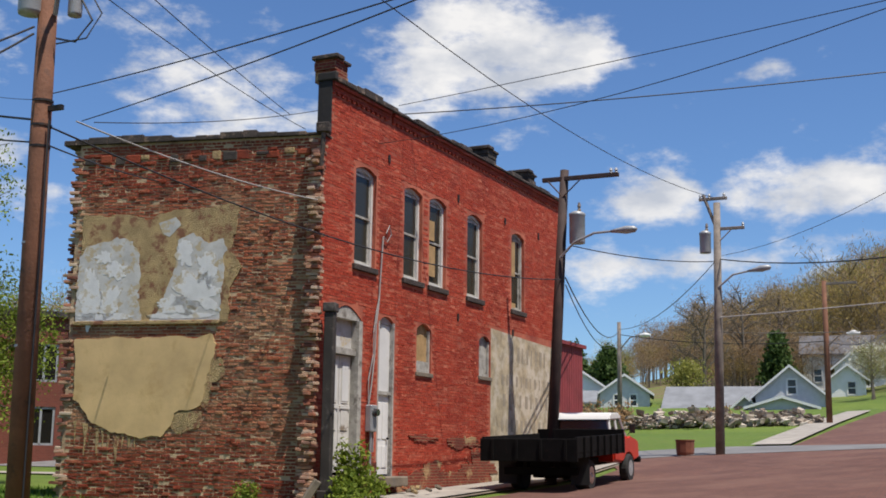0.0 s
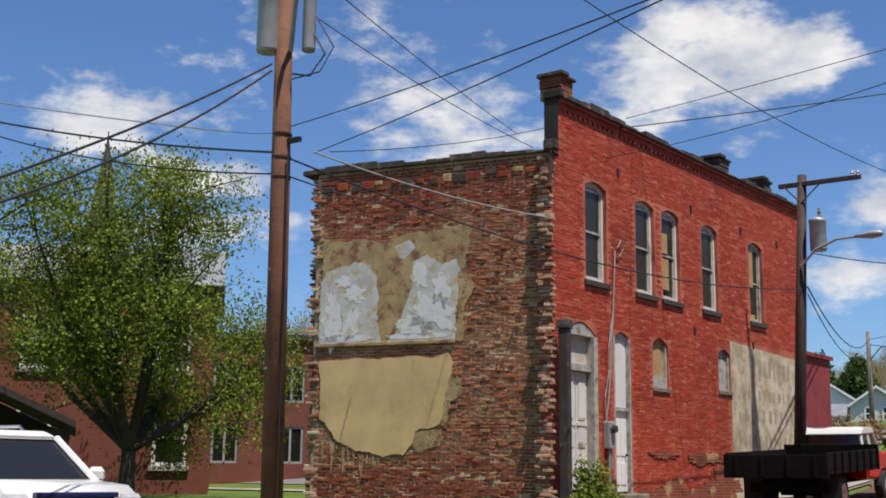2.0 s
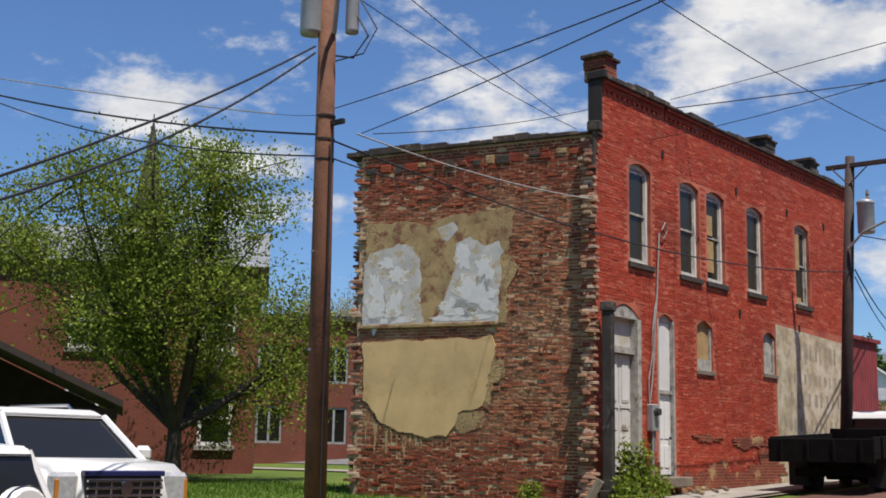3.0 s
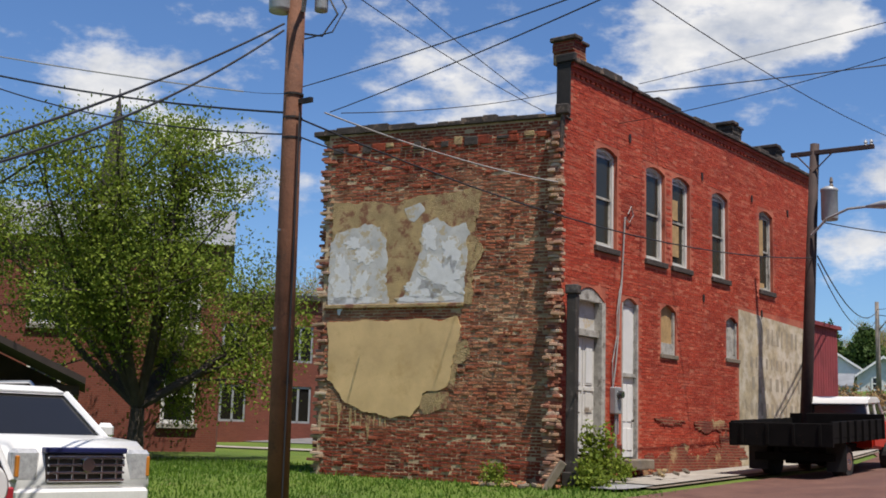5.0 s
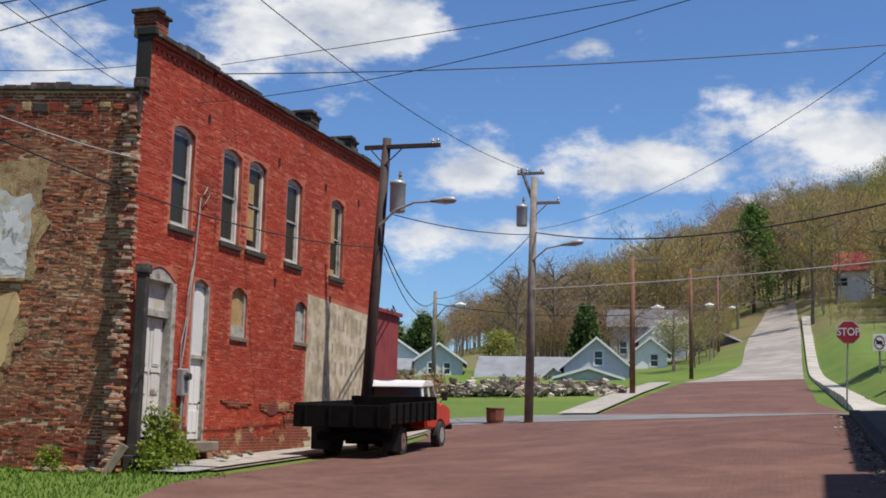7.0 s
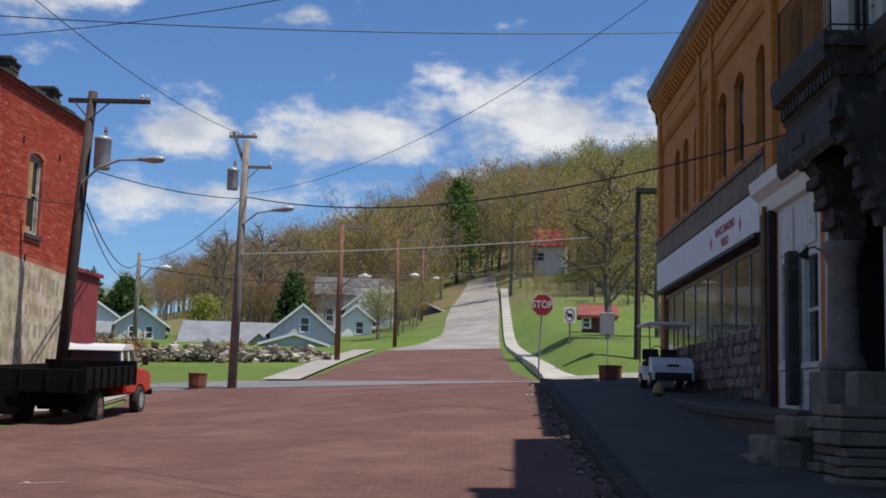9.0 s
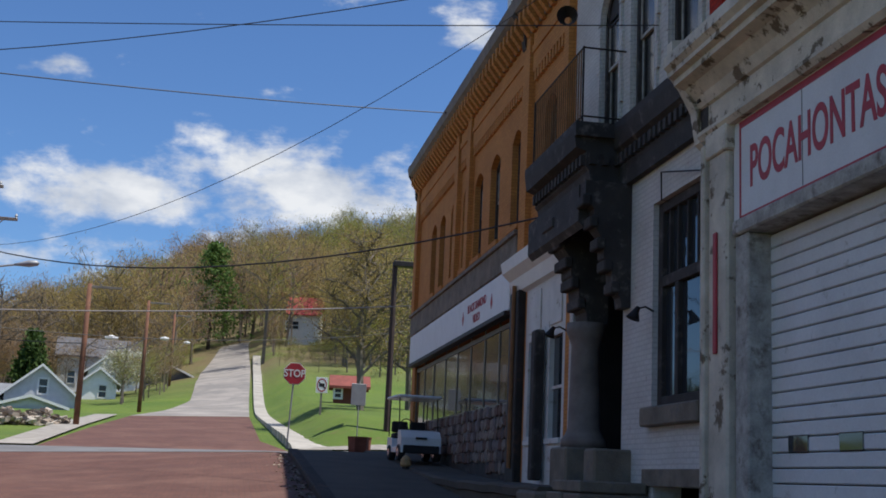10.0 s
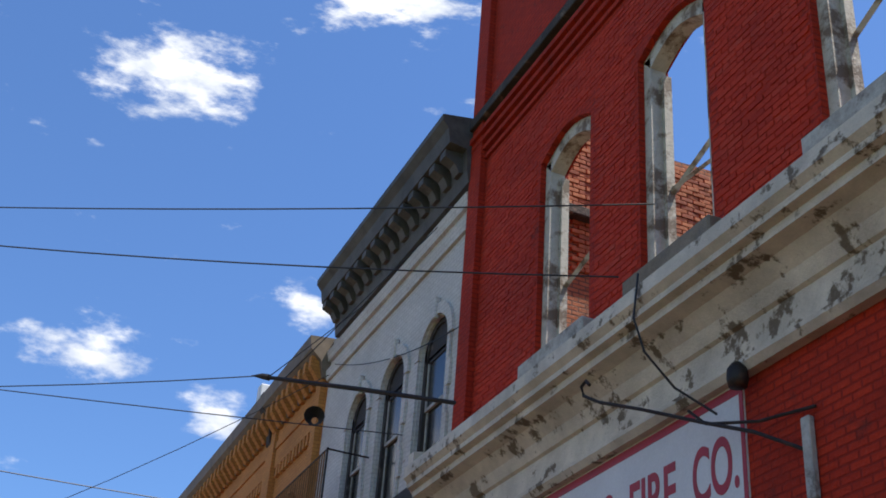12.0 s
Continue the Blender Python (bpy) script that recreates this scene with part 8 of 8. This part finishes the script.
house(-13.8, 95.0, 8, 4.9, 8.0, 5.3, 7.1, 9.15, M_SIDINGGREY, M_ROOFGREY, "small blue-grey gabled house with white trim", [(0.15, 1.8, 0.8, 1.25)])
house(-13.6, 89.5, 8, 4.6, 2.5, 5.2, 6.05, 6.75, M_SIDINGGREY, M_ROOFDARK, "low grey porch gable in front of the house")
house(-19.9, 97.0, 8, 7.2, 9.5, 5.0, 5.85, 8.0, M_SIDINGGREY, M_ROOFGREY, "long low grey-roofed house wing", [], True)
house(-16.8, 92.8, 8, 1.6, 2.0, 5.0, 6.3, 7.0, M_SIDINGGREY, M_ROOFGREY, "narrow grey gabled annex with white trim", [(0.2, 0.75, 0.6, 0.7)])
t = house(-12.6, 124.0, 6, 8.0, 7.0, 7.6, 12.6, 14.5, M_SIDINGWHITE, M_ROOFDARK, "white two-storey house above the street", [(-2.6, 2.2, 0.9, 1.4), (-2.6, 0.4, 0.9, 1.2)], True)
chimney_on(t, 1.0, 0, 6.1)
house(-10.9, 118.6, 6, 4.4, 5.0, 7.6, 10.9, 12.7, M_SIDINGWHITE, M_ROOFDARK, "white gabled house front with dark roof", [(0.1, 3.6, 0.8, 1.0)])
house(-10.7, 106.0, 6, 2.8, 5.5, 6.4, 9.0, 10.1, M_SIDINGWHITE, M_ROOFGREY, "narrow white house beside the sidewalk", [(0.3, 1.3, 0.8, 1.2)])
house(-6.0, 128.0, 0, 4.5, 4, 9.0, 11.6, 12.6, M_ROOFDARK, M_ROOFDARK, "dark shed with a low roof uphill")
house(-32.3, 100.0, 20, 4.2, 5.5, 5.4, 8.2, 9.6, M_SIDINGWHITE, plain("brown_shingles", (0.20, 0.13, 0.09), 0.85), "small white house with a brown roof", [(0.3, 1.0, 0.8, 1.2)])
house(-27.6, 98.0, 15, 4.0, 6.0, 5.4, 7.6, 9.0, M_SIDINGGREY, M_ROOFDARK, "small grey gabled house by the meadow", [(-0.6, 1.1, 0.7, 1.1), (0.7, 1.1, 0.7, 1.1)])
house(-29.5, 90.0, 15, 3.2, 5.0, 5.2, 6.5, 7.4, M_SIDINGGREY, M_ROOFGREY, "low grey outbuilding with pale roof", [], True)
house(9.3, 155.0, -10, 4.0, 4.0, gz(9.3, 152) - 1, 2.3 + 0.133 * 152, 2.3 + 0.147 * 152, M_SIDINGWHITE, M_ROOFRED, "white hillside house with a red metal roof", [(-1.4, 3.0, 1.8, 1.2)], True)
t = house(7.4, 74.0, -4, 1.9, 1.6, gz(7.2, 74) - 0.2, gz(7.2, 74) + 1.0, gz(7.2, 74) + 1.5, M_FARBRICK, plain("dull_red_roof", (0.24, 0.06, 0.045), 0.8), "small brick well house with a red roof on the grass", [(-0.7, 0.35, 0.6, 0.75), (0.75, 0.35, 0.5, 0.75)], True)

# the brick hall behind the leafy tree
HB = pose(-30.4, 29.0, 0, 0, 0, 226)     # local x away from the near corner, y out of the wall
ops = [(a, a + 1.15, z, z + 1.9, 0) for a in (0.75, 5.2, 9.6, 14.0) for z in (2.4, 5.6)]
bm = B()
wall(bm, 0, 20, 0.6, 8.6, -0.4, ops)
wall_obj = structure("wall_hall", bm, M_FARBRICK, "red brick wall of the hall behind the tree", "wall", HB)
for k, (a, b, c, d, r) in enumerate(ops):
    t = thing("window_%d" % (60 + k), HB @ pose(a, 0, 0), "white framed sash window with a pale sill", "window", "hall windows", "structure")
    bm = B()
    for p, q, e, f in ((0, 0.12, c, d), (1.03, 1.15, c, d), (0.12, 1.03, c, c + 0.12), (0.12, 1.03, d - 0.12, d), (0.12, 1.03, (c + d) / 2 - 0.05, (c + d) / 2 + 0.05)):
        box(bm, p, q, -0.15, -0.05, e, f)
    part("window_frame", bm, M_WHITECLEAN, t)
    bm = B()
    box(bm, 0.12, 1.03, -0.12, -0.10, c + 0.1, d - 0.1)
    part("pane", bm, M_GLASSDARK, t)
    bm = B()
    box(bm, -0.1, 1.25, -0.05, 0.12, c - 0.16, c, 0.01)
    part("window_sill", bm, M_CONCRETE, t)
HB2 = pose(-33.2, 47.5, 0, 0, 0, 228)
ops = [(a, a + 1.2, z, z + 1.7, 0) for a in (1.2, 4.2, 7.2, 10.2) for z in (2.6, 5.4)]
bm = B()
wall(bm, -6, 15, 0.6, 8.3, -0.4, ops)
box(bm, -6, 15, -9, -8.7, 0.6, 8.3)
structure("wall_hall_wing", bm, M_FARBRICK, "red brick rear wing of the hall with windows", "wall", HB2)
bm = B()
box(bm, -6.2, 15.2, -9, 0.25, 8.3, 8.55)
structure("roof_hall_wing", bm, M_SLATE, "flat roof edge of the brick wing", "roof", HB2)
for k, (a, b, c, d, r) in enumerate(ops):
    t = thing("window_%d" % (70 + k), HB2 @ pose(a, 0, 0), "tall dark hall window with pale frame", "window", "wing windows", "structure")
    bm = B()
    for p, q, e, f in ((0, 0.1, c, d), (1.1, 1.2, c, d), (0.1, 1.1, c, c + 0.1), (0.1, 1.1, d - 0.1, d), (0.55, 0.65, c, d)):
        box(bm, p, q, -0.15, -0.05, e, f)
    part("window_frame", bm, M_METALGREY, t)
    bm = B()
    box(bm, 0.1, 1.1, -0.12, -0.10, c + 0.1, d - 0.1)
    part("pane", bm, M_GLASSDARK, t)
bm = B()
prism(bm, [(0.3, 8.55), (-4.5, 10.6), (-9.3, 8.55)], "x", -0.3, 20.3)
structure("roof_hall", bm, M_ROOFGREY, "grey pitched roof of the brick hall", "roof", HB)
bm = B()
box(bm, 0, 20, -9, -8.7, 0.6, 8.6)
box(bm, 19.7, 20, -9, 0, 0.6, 8.6)
box(bm, 0.0, 0.3, -9, -0.4, 0.6, 8.6)
structure("wall_hall_rear", bm, M_FARBRICK, "end and rear walls of the brick hall", "wall", HB)
t = thing("church_spire", pose(-58.9, 46.5, 1.0), "slim grey church spire rising above the tree", "spire")
bm = B()
lathe(bm, [(1.15, 14.5), (1.3, 14.6), (0.7, 17.5), (0.05, 21.4)], 8)
part("spire", bm, M_SLATE, t)
bm = B()
box(bm, -1.2, 1.2, -1.2, 1.2, 0, 14.6)
part("tower", bm, M_FARBRICK, t)
bm = B()
tube(bm, [(0, 0, 21.3), (0, 0, 21.9)], 0.04, 5)
part("finial", bm, M_IRON, t)
bm = B()
sheet(bm, np.arange(-40, -20, 1.0), [32.5 + k * 0.5 for k in range(4)], 0.02)
structure("pavement_hall", bm, M_CONCRETE, "pale concrete walk in front of the brick wing", "pavement")
# dark-roofed pavilion
PV = (-18.45, 14.25)
t = thing("pavilion", pose(*PV, gz(*PV), 0, 0, 52.3), "open-gabled timber shelter with a dark shingled roof", "pavilion")
ze = 3.02 - gz(*PV)
for name_, a, b in (("roof_slope", (0.0, ze), (-4.5, ze + 2.05)), ("roof_slope", (-9.0, ze), (-4.5, ze + 2.05))):
    bm = B()
    prism(bm, [a, b, (b[0], b[1] + 0.14), (a[0], a[1] + 0.12)], "y", -0.3, 6.5)
    part(name_, bm, plain("dark_brown_shingles", (0.035, 0.024, 0.020), 0.9, vary=0.3), t)
for y in (6.0,):
    bm = B()
    prism(bm, [(-8.9, ze), (-0.1, ze), (-4.5, ze + 2.0)], "y", y, y + 0.06)
    part("gable_board", bm, M_POLEDARK, t)
bm = B()
box(bm, -8.9, -0.1, 0.4, 0.56, ze - 0.2, ze, 0.01)
box(bm, -0.3, -0.14, 0.56, 6.0, ze - 0.2, ze, 0.01)
part("beam", bm, M_POLEDARK, t)
for x, y in ((-0.3, 0.5), (-0.3, 5.9), (-8.7, 0.5), (-8.7, 5.9)):
    bm = B()
    box(bm, x - 0.09, x + 0.09, y - 0.09, y + 0.09, -0.3, ze - 0.2, 0.01)
    part("post", bm, M_POLEDARK, t)

# ---- rubble, bushes, grass, litter ----
t = thing("rubble_wall", pose(0, 0, 0), "long heap of pale broken stones from a fallen wall", "stone heap")
rnd = random.Random(51)
cl, n_ = Cloud(), 0
rs = np.random.RandomState(6)
for k in range(1150):
    u = rs.rand()
    x = -19.5 + 12.0 * u
    y = 60.5 + rs.normal(0, 0.7)
    s = rs.uniform(0.07, 0.24)
    z = gz(x, y) + abs(rs.normal(0, 0.32)) * (1 - 0.5 * abs(2 * u - 1)) + s * 0.2
    vs = np.array([[i, j, l] for i in (-1, 1) for j in (-1, 1) for l in (-1, 1)], float) * rs.uniform(0.5, 1.0, (8, 1)) * s * np.array([1.2, 1, 0.55])
    a = rs.uniform(0, 6)
    rot = np.array([[math.cos(a), -math.sin(a), 0.2], [math.sin(a), math.cos(a), -0.2], [-0.2, 0.2, 1]])
    cl.add(vs @ rot.T + (x, y, z), [(0, 1, 3, 2), (4, 6, 7, 5), (0, 4, 5, 1), (2, 3, 7, 6), (0, 2, 6, 4), (1, 5, 7, 3)])
mt, b, add, link = material("pale_rubble", 0.9)
link(mixer(add, link, add("ShaderNodeNewGeometry").outputs["Random Per Island"], (0.20, 0.15, 0.11), (0.50, 0.44, 0.36)), b.inputs["Base Color"])
ob = tagged(new("stones", cl.mesh("stones", mt)), "", "", "", "stuff")
ob.parent = t


def bush(name, x, y, z, w, h, n, size, mat, label, seed):
    rs = np.random.RandomState(seed)
    t = thing(name, pose(x, y, z), label, "bush")
    cl = Cloud()
    a, r, u = rs.uniform(0, math.tau, n), rs.uniform(0, 1, n) ** 0.6, rs.uniform(0, 1, n)
    wide = w / 2 * (1 - 0.45 * u) * (1 + 0.3 * np.sin(a * 3 + seed))
    pts = np.stack([r * wide * np.cos(a), r * wide * np.sin(a), u * h * (0.75 + 0.3 * np.sin(a * 2))], 1)
    leaf_mesh(cl, rs, pts, 4, 0.06, size)
    ob = new("leaves", cl.mesh("leaves", mat))
    ob.parent = t
    cl = Cloud()
    bar_mesh(cl, [([np.zeros(3), p * 0.9] , [0.012, 0.004]) for p in pts[:14]], 4)
    ob = new("stems", cl.mesh("stems", M_BARK))
    ob.parent = t


c = RB @ Vector((0.85, -0.45, 0))
bush("weed_bush", c.x, c.y, 1.42, 0.95, 1.15, 420, 0.055, M_LEAF, "tangle of green weeds growing at the doorstep", 1)
c = RB @ Vector((0.1, -0.75, 0))
bush("weed_bush", c.x, c.y, 1.30, 0.8, 0.5, 240, 0.05, M_LEAF, "low green weeds at the foot of the wall", 2)
c = RB @ Vector((1.75, -0.55, 0))
bush("weed_bush", c.x, c.y, 1.50, 0.5, 0.4, 120, 0.05, M_LEAF, "low green weeds at the foot of the wall", 4)
c = PW @ Vector((1.2, 0.5, 0))
bush("weed_bush", c.x, c.y, 1.28, 0.7, 0.45, 160, 0.04, M_LEAF, "low green weeds at the foot of the wall", 3)
for x, y, h in ((-17.2, 60.0, 1.3), (-19.0, 61, 1.4), (-12.5, 61.5, 0.9)):
    bush("dry_bush", x, y, gz(x, y), 1.9, h, 380, 0.09, M_BUDSBROWN, "brown dry bush beside the stone heap", 5)
cl = Cloud()
rs = np.random.RandomState(15)
n_ = 26000
xs, ys = rs.uniform(-27, -10.2, n_), rs.uniform(11.5, 24.5, n_)
inside = (ys > 22.2 + (xs + 12.9) * 0.2) & (xs > -19)
keep = ~inside & ((xs < -10.5) | (ys < 26))
for x, y in zip(xs[keep], ys[keep]):
    z = gz(x, y) - 0.04
    a, h = rs.uniform(0, 6.3), rs.uniform(0.03, 0.11) * (1.6 if rs.rand() < 0.06 else 1)
    dx, dy = math.cos(a) * 0.018, math.sin(a) * 0.018
    cl.add([(x - dx, y - dy, z), (x + dx, y + dy, z), (x + rs.normal(0, 0.03), y + rs.normal(0, 0.03), z + h)], [(0, 1, 2)])
tagged(new("lawn_grass", cl.mesh("lawn_grass", M_BLADE)), "short uneven spring grass on the lawn", "grass", "", "stuff")
cl = Cloud()
rs = np.random.RandomState(44)
for k in range(900):
    y = rs.uniform(8, 34)
    x = 1.79 - abs(rs.normal(0, 0.22))
    z = gz(x, y) + 0.016
    a, l = rs.uniform(0, 6.3), rs.uniform(0.02, 0.07)
    c_, d_ = math.cos(a) * l, math.sin(a) * l
    cl.add([(x - c_, y - d_, z), (x + d_ * 0.5, y - c_ * 0.5, z + l * rs.uniform(0.1, 0.6)), (x + c_, y + d_, z + 0.005), (x - d_ * 0.5, y + c_ * 0.5, z + 0.004)], [(0, 1, 2, 3)])
mt, b, add, link = material("gutter_litter", 0.9)
link(mixer(add, link, add("ShaderNodeNewGeometry").outputs["Random Per Island"], (0.05, 0.055, 0.02), (0.36, 0.31, 0.24)), b.inputs["Base Color"])
tagged(new("gutter_litter", cl.mesh("gutter_litter", mt)), "dry leaves and grit along the kerb", "litter", "", "stuff")
bm = B()
for pts in ([(-6.0, 15.95), (-5.7, 16.0), (-5.42, 16.12), (-5.43, 16.16), (-5.72, 16.05), (-6.0, 15.99)], [(-6.02, 16.15), (-5.9, 16.03), (-5.86, 16.06), (-5.97, 16.19)]):
    bm.faces.new([bm.verts.new((x, y, gz(x, y) + 0.022)) for x, y in pts])
structure("road_mark", bm, M_CONCRETE, "worn white paint mark on the brick street", "road marking")
bm = B()
rnd = random.Random(3)
pts = [(-11.75 + 0.55 * math.cos(a * math.tau / 16) * rnd.uniform(0.8, 1.1), 22.9 + 1.3 * math.sin(a * math.tau / 16) * rnd.uniform(0.8, 1.1)) for a in range(16)]
f = bm.faces.new([bm.verts.new((x, y, gz(x, y) + 0.04)) for x, y in pts])
structure("gravel_patch", bm, M_GRAVEL, "pale grey gravel patch beside the sidewalk", "gravel")
t = thing("fallen_slab", pose(-12.75, 21.35, 1.28, 0, 32, 40), "grey broken stone slab leaning at the corner", "stone slab")
bm = B()
box(bm, -0.08, 0.08, -0.1, 0.1, -0.1, 0.62, 0.02)
part("slab", bm, M_STONE, t)
rnd = random.Random(77)
me_r = []
for k in range(3):
    bm = B()
    box(bm, -0.1, 0.1, -0.05, 0.05, -0.03, 0.04, 0.012)
    me = bpy.data.meshes.new("brick")
    bm.to_mesh(me)
    bm.free()
    me.materials.append((M_OLDBRICK, M_PLASTER2, M_STONE)[k])
    me_r.append(me)
for k in range(46):
    c = PW @ Vector((rnd.uniform(-0.2, 1.6), rnd.uniform(0.15, 0.8), 0)) if k < 34 else RB @ Vector((rnd.uniform(1.5, 4.2), rnd.uniform(-1.1, -0.3), 0))
    ob = new("loose_brick", rnd.choice(me_r))
    ob.matrix_world = pose(c.x, c.y, gz(c.x, c.y) + (0.02 if k < 34 else 0.17), rnd.uniform(-20, 20), rnd.uniform(-20, 20), rnd.uniform(0, 180))
    tagged(ob, "loose broken brick lying beside the wall", "brick", "loose bricks")

# brick faces of the red walls, course by course
lay_bricks(red_long, -1, 0.02, 14.42, 1.42, 10.24, [(a - 0.02, b + 0.02, c - 0.14, d + 0.01) for a, b, c, d, r in OPEN] + [(9.0, 14.16, 1.4, 5.9), (0.0, 0.30, 9.2, 10.4)], M_REDPIECE, (5.95, 6.40), 101, 0.005)
lay_bricks(fire_front, 1, 4.0, 13.08, 8.02, 12.26, [(a - 0.02, b + 0.02, 8.0, 11.37) for a, b in ((10.09, 11.36), (7.76, 9.03), (4.96, 6.22))] + [(a - 0.14, b + 0.14, 8.0, 8.34) for a, b in ((10.09, 11.36), (7.76, 9.03), (4.96, 6.22))], M_FIREPIECE, (9.1, 9.8), 102)
